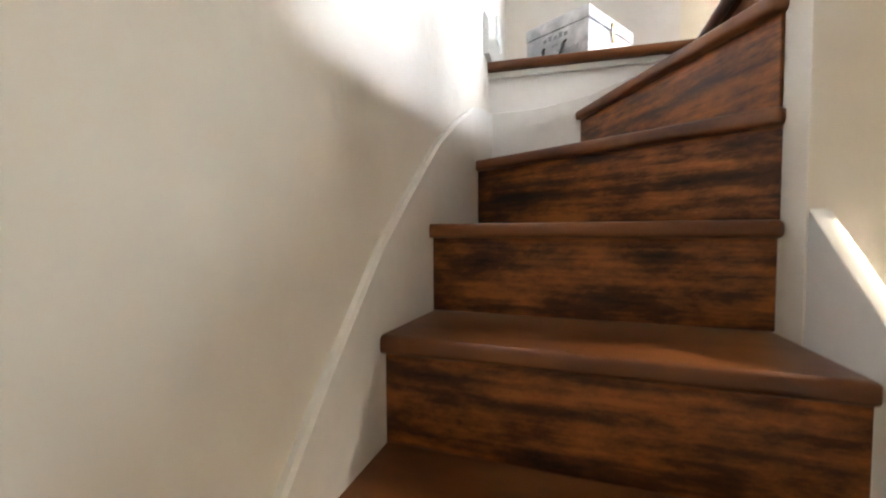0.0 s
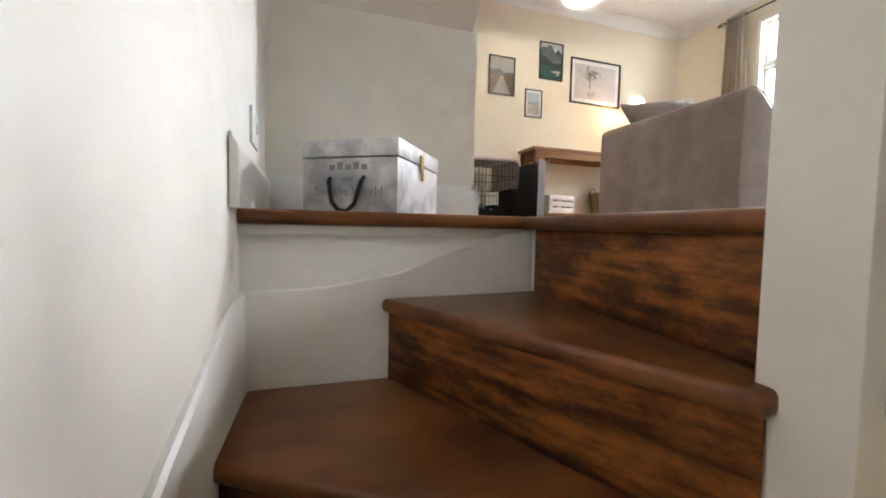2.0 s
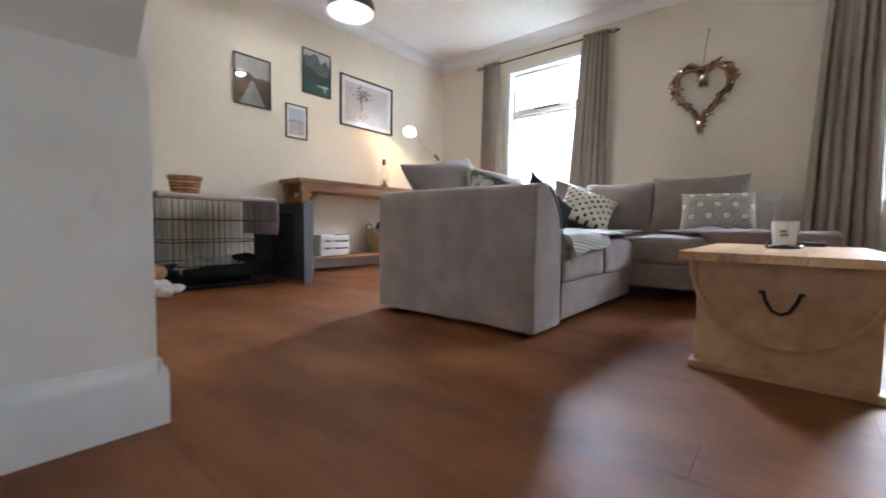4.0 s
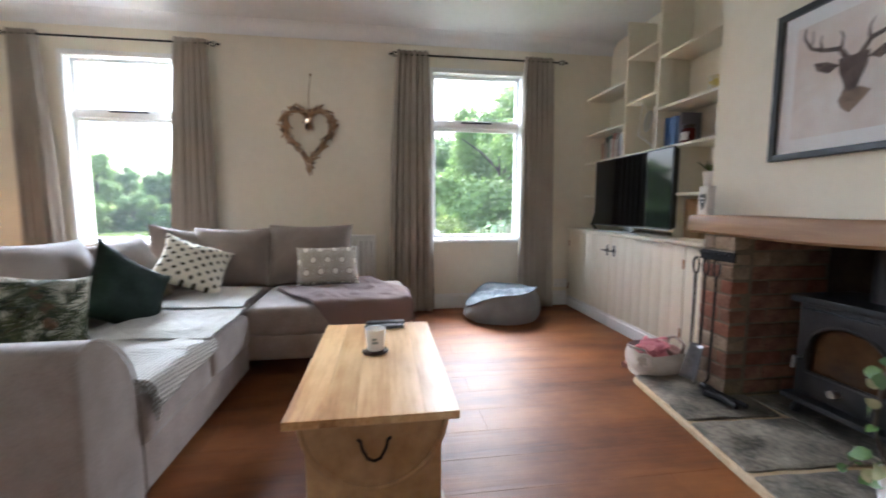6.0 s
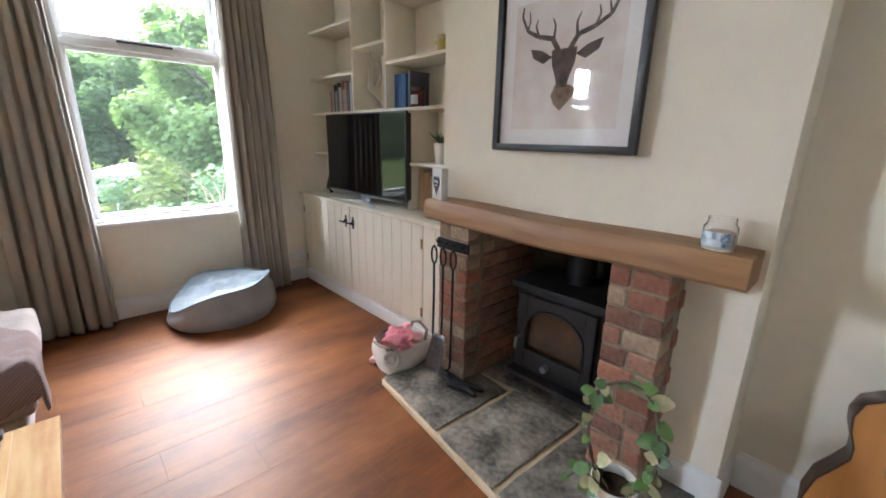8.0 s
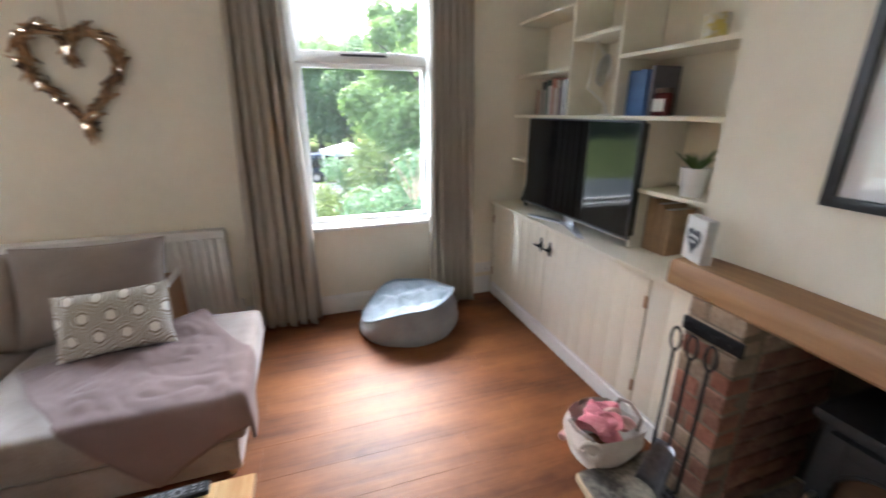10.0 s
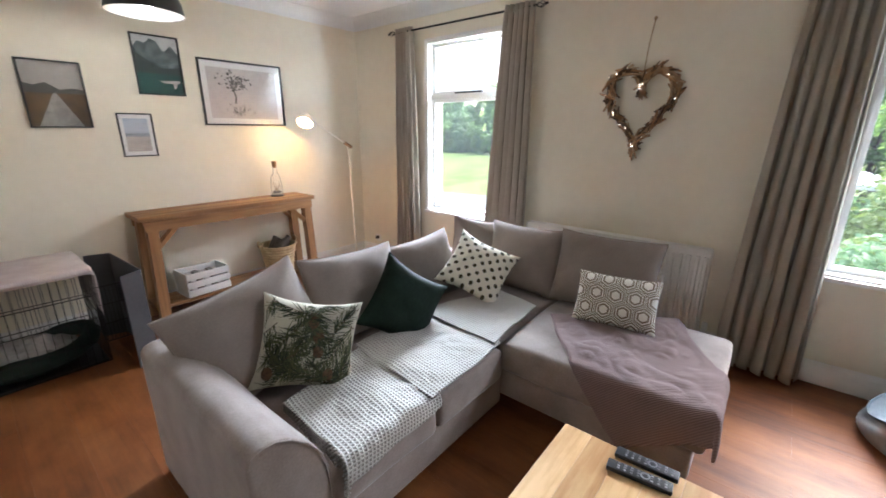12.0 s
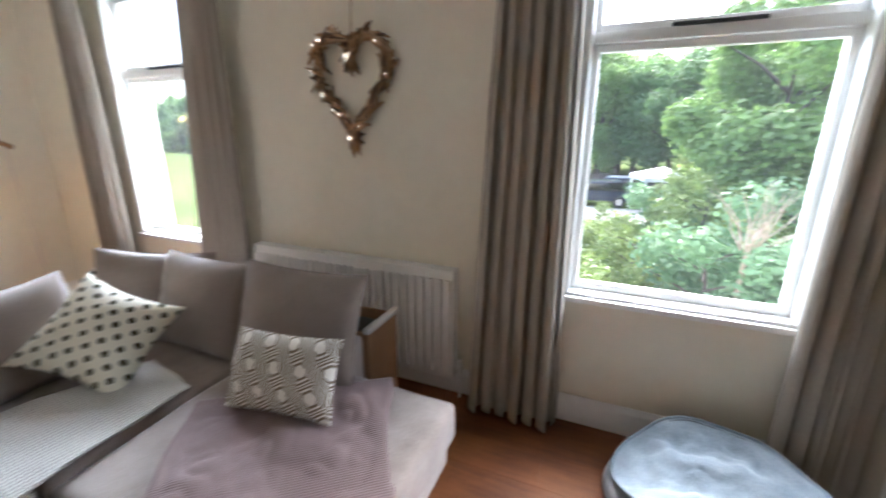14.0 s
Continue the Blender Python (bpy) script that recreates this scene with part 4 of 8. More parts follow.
# companion set on a rack
rack = thing("fire_tool_rack", "black iron rack of hooks on the brick pier", "rack", 2.90, -0.983, 0.75)
part("plate", boxes((-0.115, 0, -0.025, 0.10, 0.010, 0.025), bevel=0.003), IRON, rack)
for k in range(4):
    bm = bmesh.new()
    x = -0.09 + 0.055 * k
    tube(bm, [(x, 0.008, 0.01), (x, 0.03, 0.005), (x, 0.038, 0.02)], 0.004, 6)
    part("hook", bm, IRON, rack)
def fire_tool(name, label, x, tip):
    t = thing(name, label, "fire tool", x, -0.945, 0.735, group="fire tools on the rack")
    bm = bmesh.new()
    pts = [(0.020 * math.sin(a), 0, -0.045 + 0.045 * math.cos(a) * (1 if math.cos(a) > 0 else 1.0)) for a in [radians(30 * k) for k in range(12)]]
    tube(bm, pts, 0.005, 6, closed=True)
    part("handle_loop", bm, IRON, t)
    bm = bmesh.new()
    tube(bm, [(0, 0, -0.088), (0.0, 0, -0.30), (0.004, 0, -0.50)], 0.006, 8)
    part("shaft", bm, IRON, t)
    bm = bmesh.new()
    if tip == "shovel":
        def sp(u, v):
            return ((u - 0.5) * (0.09 + 0.03 * v), 0.02 * (1 - (2 * u - 1) ** 2) * -1 + 0.02 + 0.05 * v, -0.46 - 0.19 * v)
        grid(bm, 8, 8, sp)
        ob = part("shovel_blade", bm, surface("dull_steel_blade", (0.10, 0.10, 0.105), (0.20, 0.20, 0.21), rough=0.35, scale=9, fine=60, bump=0.1, metal=0.9), t)
        md = ob.modifiers.new("thick", "SOLIDIFY")
        md.thickness = 0.003
    else:
        tube(bm, [(0.004, 0, -0.50), (0.006, 0.0, -0.62), (0.03, 0.0, -0.66)], 0.006, 8)
        part("tip", bm, IRON, t)
    return t
fire_tool("fire_poker", "black iron poker hung beside the fireplace", 2.99, "poker")
fire_tool("fire_shovel", "black iron ash shovel hung beside the fireplace", 2.925, "shovel")
fire_tool("fire_rake", "black iron rake hung beside the fireplace", 2.855, "rake")

# ---- alcove cupboards, shelves and television ----
CF, SHF = -1.15, -1.30
def cupboard(x0, x1, handle_side, first):
    c = thing("alcove_cupboard", "cream painted tongue-and-groove alcove cupboard with an iron T handle", "cupboard", 0, 0, 0, group="alcove cupboards")
    part("carcass", boxes((x0 + 0.002, ALC, 0.10, x1 - 0.002, CF - 0.024, 0.760)), CREAM, c)
    part("plinth", boxes((x0 + 0.001, ALC, 0.0, x1 - 0.001, CF - 0.006, 0.10), (x0 + 0.001, CF - 0.006, 0.0, x1 - 0.001, CF + 0.008, 0.085), bevel=0.002), TRIM, c)
    bm = bmesh.new()
    n = max(2, round((x1 - x0) / 0.105))
    w = (x1 - x0 - 0.008) / n
    box(bm, x0 + 0.004, CF - 0.0235, 0.105, x1 - 0.004, CF - 0.008, 0.755)
    d = part("door", bm, CREAM, c)
    for k in range(n):
        part("board", boxes((x0 + 0.004 + k * w + 0.0012, CF - 0.0078, 0.105, x0 + 0.004 + (k + 1) * w - 0.0012, CF, 0.755), bevel=0.003), CREAM, d)
    if handle_side:
        hx = x0 + 0.05 if handle_side < 0 else x1 - 0.05
        bm = bmesh.new()
        lathe(bm, [(0.0, 0), (0.020, 0), (0.020, 0.004), (0.008, 0.006), (0.0, 0.006)], 16)
        bmesh.ops.rotate(bm, verts=bm.verts, matrix=Matrix.Rotation(radians(-90), 3, "X"))
        bmesh.ops.translate(bm, verts=bm.verts, vec=(hx, CF, 0.64))
        box(bm, hx - 0.011, CF, 0.595, hx + 0.011, CF + 0.003, 0.685, bevel=0.001, seg=1)
        tube(bm, [(hx, CF, 0.64), (hx, CF + 0.035, 0.64)], 0.005, 8)
        tube(bm, [(hx - 0.03, CF + 0.035, 0.64), (hx + 0.03, CF + 0.035, 0.64)], 0.006, 8)
        part("handle", bm, IRON, d, "black iron T handle")
    hx = x1 - 0.012 if handle_side < 0 else x0 + 0.012
    for z in (0.20, 0.64):
        part("hinge", boxes((hx - 0.008, CF - 0.002, z - 0.03, hx + 0.008, CF + 0.004, z + 0.03), bevel=0.002), surface("rusty_brass_hinge", (0.30, 0.14, 0.06), (0.42, 0.22, 0.10), rough=0.5, scale=20, fine=90, bump=0.1, metal=0.7), d)
    return c
cupboard(4.16, W - 0.02, -1, True)
cupboard(3.32, 4.16, 1, False)
cupboard(3.10, 3.32, 0, False)
single("cupboard_top", boxes((3.09, ALC, 0.762, W - 0.001, CF + 0.022, 0.786), bevel=0.005), CREAM, "cream painted worktop over the alcove cupboards", "shelf top")
sh = thing("alcove_shelves", "cream built-in alcove shelving of uneven compartments", "shelving")
T = 0.020
def shelf(x0, x1, z, name="shelf"):
    part(name, boxes((x0, ALC + 0.001, z - T, x1, SHF, z), bevel=0.002), CREAM, sh)
def upright(x, z0, z1):
    part("upright", boxes((x - T / 2, ALC + 0.001, z0, x + T / 2, SHF + 0.002, z1), bevel=0.002), CREAM, sh)
XR = 3.123
shelf(XR, W - 0.001, 1.432)
upright(4.29, 1.4325, 2.50)
upright(3.885, 1.4325, CH)
upright(3.648, 0.787, 1.4115)
shelf(XR, 3.637, 1.095)
shelf(4.301, W - 0.001, 1.705)
shelf(4.301, W - 0.001, 2.05)
shelf(3.896, 4.279, 1.855)
shelf(3.896, 4.279, 2.215)
shelf(XR, 3.874, 1.722)
shelf(XR, 3.874, 2.09)
shelf(4.735, W - 0.001, 1.115)
upright(4.725, 0.787, 1.4115)
part("side_panel", boxes((XR, ALC, 0.787, XR + 0.016, SHF + 0.0, 1.411), (XR, ALC, 1.433, XR + 0.016, SHF, 1.70), (XR, ALC, 1.723, XR + 0.016, SHF, 2.068), bevel=0.002), CREAM, sh)
tv = thing("television", "large flat black television on a silver two-legged stand", "television", 4.13, -1.27, 0.786, rz=0)
part("back_shell", boxes((-0.50, -0.045, 0.062, 0.50, -0.002, 0.615), bevel=0.01), BLACKP, tv)
part("bezel", boxes((-0.515, -0.006, 0.050, 0.515, 0.012, 0.626), bevel=0.004), BLACKP, tv)
part("screen", boxes((-0.505, 0.0118, 0.064, 0.505, 0.0135, 0.617)), SCREEN, tv)
part("trim_strip", boxes((-0.515, 0.008, 0.046, 0.515, 0.014, 0.052)), STEEL, tv)
part("neck", boxes((-0.06, -0.02, 0.006, 0.06, 0.0, 0.06), bevel=0.004), STEEL, tv)
bm = bmesh.new()
prism(bm, [(-0.30, 0.10), (-0.27, 0.12), (0.0, 0.03), (0.27, 0.12), (0.30, 0.10), (0.04, -0.03), (-0.04, -0.03)], "z", 0.0, 0.010, bevel=0.002, seg=1)
part("stand", bm, STEEL, tv)
# ---- patterned cloth ----
def cell_cloth(name, ground, ink, size, radius, turn=0.0, rough=0.95):
    """Round spots of ink on a regular lattice, in the cushion's own plane."""
    m, t, n, l, p = nodes_of(name)
    tc, mp, vo, lt, mx, ns = n.new("ShaderNodeTexCoord"), n.new("ShaderNodeMapping"), n.new("ShaderNodeTexVoronoi"), n.new("ShaderNodeMath"), n.new("ShaderNodeMix"), n.new("ShaderNodeTexNoise")
    mp.inputs["Scale"].default_value = (1, 0, 1)
    mp.inputs["Rotation"].default_value = (0, turn, 0)
    l.new(tc.outputs["Object"], mp.inputs["Vector"])
    vo.inputs["Scale"].default_value, vo.inputs["Randomness"].default_value = 1 / size, 0.07
    l.new(mp.outputs[0], vo.inputs["Vector"])
    ns.inputs["Scale"].default_value = 90
    l.new(tc.outputs["Object"], ns.inputs["Vector"])
    ad = n.new("ShaderNodeMath")
    ad.operation = "MULTIPLY_ADD"
    ad.inputs[1].default_value = 0.12
    l.new(ns.outputs["Fac"], ad.inputs[0])
    l.new(vo.outputs["Distance"], ad.inputs[2])
    lt.operation, lt.inputs[1].default_value = "LESS_THAN", radius + 0.06
    l.new(ad.outputs[0], lt.inputs[0])
    mx.data_type = "RGBA"
    mx.inputs["A"].default_value, mx.inputs["B"].default_value = (*ground, 1), (*ink, 1)
    l.new(lt.outputs[0], mx.inputs["Factor"])
    l.new(mx.outputs["Result"], p.inputs["Base Color"])
    p.inputs["Roughness"].default_value = rough
    bp = n.new("ShaderNodeBump")
    bp.inputs["Strength"].default_value, bp.inputs["Distance"].default_value = 0.3, 0.003
    l.new(ns.outputs["Fac"], bp.inputs["Height"])
    l.new(bp.outputs[0], p.inputs["Normal"])
    return m


def hex_cloth(name, dark, light, size):
    """Nested hexagon outlines in the cushion's own plane."""
    m, t, n, l, p = nodes_of(name)

    def math_node(op, a, b=None, c=None):
        q = n.new("ShaderNodeMath")
        q.operation = op
        for i, v in enumerate((a, b, c)):
            if v is None:
                continue
            if isinstance(v, (int, float)):
                q.inputs[i].default_value = v
            else:
                l.new(v, q.inputs[i])
        return q.outputs[0]
    tc, sp = n.new("ShaderNodeTexCoord"), n.new("ShaderNodeSeparateXYZ")
    l.new(tc.outputs["Object"], sp.inputs[0])
    u, v = math_node("MULTIPLY", sp.outputs["X"], 1 / size), math_node("MULTIPLY", sp.outputs["Z"], 1 / size)
    r3 = 1.7320508

    def lattice(du, dv):
        a = math_node("SUBTRACT", math_node("FLOORED_MODULO", math_node("ADD", u, du), 1.0), 0.5)
        b = math_node("SUBTRACT", math_node("FLOORED_MODULO", math_node("ADD", v, dv), r3), r3 / 2)
        a, b = math_node("ABSOLUTE", a), math_node("ABSOLUTE", b)
        return math_node("MAXIMUM", a, math_node("MULTIPLY_ADD", a, 0.5, math_node("MULTIPLY", b, r3 / 2)))
    d = math_node("MINIMUM", lattice(0, 0), lattice(0.5, r3 / 2))
    ramp = n.new("ShaderNodeValToRGB")
    ramp.color_ramp.interpolation = "CONSTANT"
    el = ramp.color_ramp.elements
    el[0].position, el[0].color = 0.0, (*light, 1)
    el[1].position, el[1].color = 0.21, (*dark, 1)
    for pos, col in ((0.30, light), (0.36, dark), (0.43, light), (0.475, dark)):
        e = el.new(pos)
        e.color = (*col, 1)
    l.new(d, ramp.inputs["Fac"])
    l.new(ramp.outputs["Color"], p.inputs["Base Color"])
    p.inputs["Roughness"].default_value = 0.95
    ns, bp = n.new("ShaderNodeTexNoise"), n.new("ShaderNodeBump")
    ns.inputs["Scale"].default_value = 180
    l.new(tc.outputs["Object"], ns.inputs["Vector"])
    bp.inputs["Strength"].default_value, bp.inputs["Distance"].default_value = 0.35, 0.003
    l.new(ns.outputs["Fac"], bp.inputs["Height"])
    l.new(bp.outputs[0], p.inputs["Normal"])
    return m


def woven(name, c1, c2, period, cross=True, turn=0.0, lift=0.006):
    """Raised rows of yarn; with cross, a lattice of sunken squares."""
    m, t, n, l, p = nodes_of(name)
    tc, mp = n.new("ShaderNodeTexCoord"), n.new("ShaderNodeMapping")
    mp.inputs["Rotation"].default_value = (0, 0, turn)
    sep, fall, com = n.new("ShaderNodeSeparateXYZ"), n.new("ShaderNodeMath"), n.new("ShaderNodeCombineXYZ")
    l.new(tc.outputs["Object"], sep.inputs[0])
    l.new(sep.outputs["Y"], fall.inputs[0])
    l.new(sep.outputs["Z"], fall.inputs[1])
    l.new(sep.outputs["X"], com.inputs["X"])
    l.new(fall.outputs[0], com.inputs["Y"])
    l.new(com.outputs[0], mp.inputs["Vector"])
    out = []
    for way in ("X", "Y")[: 2 if cross else 1]:
        w = n.new("ShaderNodeTexWave")
        w.bands_direction = way
        w.inputs["Scale"].default_value, w.inputs["Distortion"].default_value = 0.314 / period, 0.5
        l.new(mp.outputs[0], w.inputs["Vector"])
        out.append(w.outputs["Fac"])
    height = out[0]
    if cross:
        k = n.new("ShaderNodeMath")
        k.operation = "MAXIMUM"
        l.new(out[0], k.inputs[0])
        l.new(out[1], k.inputs[1])
        height = k.outputs[0]
    ns, mx, ramp, bp = n.new("ShaderNodeTexNoise"), n.new("ShaderNodeMath"), n.new("ShaderNodeValToRGB"), n.new("ShaderNodeBump")
    ns.inputs["Scale"].default_value, ns.inputs["Detail"].default_value = 7.0, 5.0
    l.new(tc.outputs["Object"], ns.inputs["Vector"])
    mx.operation, mx.inputs[1].default_value = "MULTIPLY_ADD", 0.45
    l.new(ns.outputs["Fac"], mx.inputs[0])
    l.new(height, mx.inputs[2])
    ramp.color_ramp.elements[0].position, ramp.color_ramp.elements[1].position = 0.25, 1.05
    ramp.color_ramp.elements[0].color, ramp.color_ramp.elements[1].color = (*c1, 1), (*c2, 1)
    l.new(mx.outputs[0], ramp.inputs["Fac"])
    l.new(ramp.outputs["Color"], p.inputs["Base Color"])
    bp.inputs["Strength"].default_value, bp.inputs["Distance"].default_value = 0.8, lift
    l.new(height, bp.inputs["Height"])
    l.new(bp.outputs[0], p.inputs["Normal"])
    p.inputs["Roughness"].default_value, p.inputs["Sheen Weight"].default_value = 0.95, 0.15
    return m


SPOT = cell_cloth("spotted_cotton", (0.74, 0.69, 0.56), (0.062, 0.050, 0.024), 0.052, 0.255, turn=0.72)
HEXF = hex_cloth("hexagon_weave", (0.19, 0.145, 0.092), (0.80, 0.76, 0.68), 0.098)
GREENV = surface("dark_green_velvet", (0.0020, 0.0068, 0.0030), (0.008, 0.021, 0.0095), rough=0.7, scale=14, fine=60, bump=0.5, sheen=0.0)
GREENV.node_tree.nodes["Principled BSDF"].inputs["Specular IOR Level"].default_value = 0.25
WAFF = woven("waffle_weave_cotton", (0.24, 0.22, 0.185), (0.56, 0.535, 0.48), 0.017, turn=0.12)
MAUVE = woven("mauve_knit_throw", (0.160, 0.106, 0.097), (0.240, 0.165, 0.152), 0.009, cross=False, turn=2.47, lift=0.0016)


def pillow(bm, w, h, t, seed=0.0, sag=0.012, n=22, ears=0.10):
    """A stuffed cushion in the x-z plane, its base at z = 0."""
    for side in (1, -1):
        vs = []
        for i in range(n + 1):
            row = []
            for j in range(n + 1):
                u, v = 2 * i / n - 1, 2 * j / n - 1
                u, v = math.sin(u * math.pi / 2), math.sin(v * math.pi / 2)
                x = w / 2 * u * (1 - ears * (1 - v * v) * 0.6)
                z = h / 2 * v * (1 - ears * (1 - u * u) * 0.8)
                f = max(0.0, (1 - abs(u) ** 2.6)) ** 0.55 * max(0.0, (1 - abs(v) ** 2.6)) ** 0.55
                q = Vector((x * 7, seed, z * 7))
                y = side * (t / 2 * f) + sag * noise.noise(q) + 0.5 * sag * f * noise.noise(q * 2.7 + Vector((0, side, 0)))
                # creases that run in from the corners
                y += side * 0.006 * f * math.sin(18 * (abs(u) - abs(v)) + seed)
                row.append(bm.verts.new((x, y, z + h / 2)))
            vs.append(row)
        for i in range(n):
            for j in range(n):
                bm.faces.new((vs[i][j], vs[i + 1][j], vs[i + 1][j + 1], vs[i][j + 1]))
    bmesh.ops.remove_doubles(bm, verts=bm.verts, dist=0.0015)


def piping(bm, w, h, r=0.004, ears=0.10):
    pts = []
    for k in range(48):
        a = k / 48 * 4
        s, f = int(a), a - int(a)
        e = math.sin((2 * f - 1) * math.pi / 2)
        u, v = ((e, -1), (1, e), (-e, 1), (-1, -e))[s]
        pts.append((w / 2 * u * (1 - ears * (1 - v * v) * 0.6), 0, h / 2 * v * (1 - ears * (1 - u * u) * 0.8) + h / 2))
    tube(bm, pts, r, 6, closed=True)


# ---- sofa ----
sofa = thing("corner_sofa", "L-shaped taupe velvet corner sofa with one rounded arm", "sofa", 2.18, 1.48, 0)
OX, OY = 2.18, 1.48
def srow(x0, y0, z0, x1, y1, z1):
    return (x0 - OX, y0 - OY, z0, x1 - OX, y1 - OY, z1)
bm = bmesh.new()
box(bm, *srow(2.42, 1.50, 0.028, 3.53, 2.38, 0.215), bevel=0.02, seg=3)
part("seat_base", bm, SOFAF, sofa)
bm = bmesh.new()
box(bm, *srow(3.51, 0.60, 0.085, 4.36, 2.38, 0.235), bevel=0.02, seg=3)
part("chaise_base", bm, SOFAF, sofa)
armp = [(0.0, 0.025), (0.0, 0.595), (0.012, 0.622), (0.045, 0.634), (0.085, 0.633), (0.13, 0.612), (0.18, 0.568), (0.222, 0.505), (0.245, 0.43), (0.252, 0.33), (0.252, 0.025)]
bm = bmesh.new()
prism(bm, armp, "y", 0.0, 0.93, bevel=0.016, seg=3)
bmesh.ops.subdivide_edges(bm, edges=[e for e in bm.edges if e.calc_length() > 0.5], cuts=8, use_grid_fill=True)
jitter(bm, 0.006, 4.0, 2.0)
arm = part("arm", bm, SOFAF, sofa)
bm = bmesh.new()
tube(bm, [(p[0] * 0.985 + 0.002, -0.002, p[1] * 0.997) for p in armp[1:-1]] + [(0.250, -0.002, 0.06)], 0.0035, 6)
part("piping", bm, SOFAF, arm)
bm = bmesh.new()
box(bm, *srow(2.40, 2.20, 0.03, 4.40, 2.41, 0.60), bevel=0.035, seg=3)
box(bm, *srow(4.24, 1.02, 0.10, 4.42, 2.21, 0.56), bevel=0.035, seg=3)
part("backrest", bm, SOFAF, sofa)


def seat_cushion(x0, y0, x1, y1, z0, z1, seed):
    bm = bmesh.new()
    box(bm, *srow(x0, y0, z0, x1, y1, z1), bevel=0.045, seg=4)
    bmesh.ops.subdivide_edges(bm, edges=[e for e in bm.edges if e.calc_length() > 0.2], cuts=9, use_grid_fill=True)
    cx, cy = (x0 + x1) / 2 - OX, (y0 + y1) / 2 - OY
    for v in bm.verts:
        if v.co.z > (z0 + z1) / 2:
            a = 1 - min(1, ((v.co.x - cx) / (x1 - x0) * 2) ** 2) * 0.8 - min(1, ((v.co.y - cy) / (y1 - y0) * 2) ** 2) * 0.2
            v.co.z += 0.022 * a
    jitter(bm, 0.010, 5.0, seed)
    return part("seat_cushion", bm, SOFAF, sofa)


seat_cushion(2.435, 1.475, 2.965, 2.25, 0.20, 0.375, 1.0)
seat_cushion(2.97, 1.475, 3.50, 2.25, 0.20, 0.375, 2.0)
seat_cushion(3.505, 0.56, 4.36, 1.52, 0.225, 0.395, 3.0)
seat_cushion(3.505, 1.525, 4.36, 2.25, 0.225, 0.39, 4.0)
for fx, fy in ((2.24, 1.55), (2.24, 2.33), (3.2, 1.6), (3.60, 0.66), (4.28, 0.66), (4.28, 2.3), (3.2, 2.3)):
    bm = bmesh.new()
    lathe(bm, [(0.016, 0), (0.022, 0.03), (0.024, 0.09 if fx > 3.5 and fy < 1 else 0.035)], 12, (fx - OX, fy - OY, 0))
    part("foot", bm, DARKW if fx < 3.5 else PALEWOOD, sofa)


def loose_cushion(name, label, w, h, t, m, mat_, seed, group, cat="cushion", pipe=None, ears=0.10):
    c = thing(name, label, cat, group=group)
    c.matrix_basis = m
    bm = bmesh.new()
    pillow(bm, w, h, t, seed, ears=ears)
    part("cover", bm, mat_, c)
    if pipe:
        bm = bmesh.new()
        piping(bm, w, h, ears=ears)
        part("piping", bm, pipe, c)
    return c


BC = "taupe back cushions on the sofa"
SC = "scatter cushions on the sofa"
BL = "plump taupe fabric back cushion leaning on the corner sofa"
loose_cushion("back_cushion", BL, 0.62, 0.48, 0.20, pose(2.60, 2.08, 0.40, -26, -11, 4), SOFAC, 1.0, BC, pipe=SOFAC)
loose_cushion("back_cushion", BL, 0.60, 0.47, 0.20, pose(3.13, 2.14, 0.39, -20, 2, -2), SOFAC, 2.0, BC, pipe=SOFAC)
loose_cushion("back_cushion", BL, 0.56, 0.44, 0.19, pose(3.72, 2.14, 0.385, -22, -4, -3), SOFAC, 3.0, BC, pipe=SOFAC)
loose_cushion("back_cushion", BL, 0.50, 0.43, 0.18, pose(4.20, 2.12, 0.42, -16, 10, -40), SOFAC, 4.0, BC, pipe=SOFAC)
loose_cushion("back_cushion", BL, 0.57, 0.46, 0.20, pose(4.20, 1.83, 0.40, -20, 0, -90), SOFAC, 5.0, BC, pipe=SOFAC)
loose_cushion("back_cushion", BL, 0.62, 0.47, 0.20, pose(4.20, 1.26, 0.41, -20, 0, -88), SOFAC, 6.0, BC, pipe=SOFAC)
def facing(centre, xaxis, zaxis, h):
    """A pose whose x and z axes run as given, for a cushion of height h with its middle at the centre."""
    x = Vector(xaxis).normalized()
    z = Vector(zaxis)
    z = (z - x * z.dot(x)).normalized()
    y = z.cross(x)
    m = Matrix((x, y, z)).transposed().to_4x4()
    return Matrix.Translation(Vector(centre) - z * h / 2) @ m


EARS = 0.20
pine = loose_cushion("scatter_cushion", "cream cushion printed with green pine branches and brown cones", 0.43, 0.41, 0.16, pose(2.60, 1.93, 0.395, -27, 14, -32), surface("cream_print_cotton", (0.52, 0.48, 0.37), (0.64, 0.60, 0.48), rough=0.9, scale=6, fine=90, bump=0.15), 7.0, SC, ears=EARS)
loose_cushion("scatter_cushion", "dark green velvet cushion leaning on the back cushions", 0.42, 0.42, 0.15, pose(3.14, 1.965, 0.405, -25, 36, -30), GREENV, 8.0, SC, pipe=GREENV, ears=EARS)
loose_cushion("scatter_cushion", "cream cushion with dark olive spots", 0.43, 0.43, 0.14, facing((3.92, 1.95, 0.605), (0.14, -0.33, -0.15), (0.33, 0.01, 0.25), 0.43), SPOT, 9.0, SC, ears=EARS)
loose_cushion("scatter_cushion", "oblong beige cushion woven with hexagons", 0.43, 0.29, 0.13, facing((4.03, 1.105, 0.575), (0.065, -0.41, 0.0), (0.13, 0.04, 0.27), 0.29), HEXF, 10.0, SC)
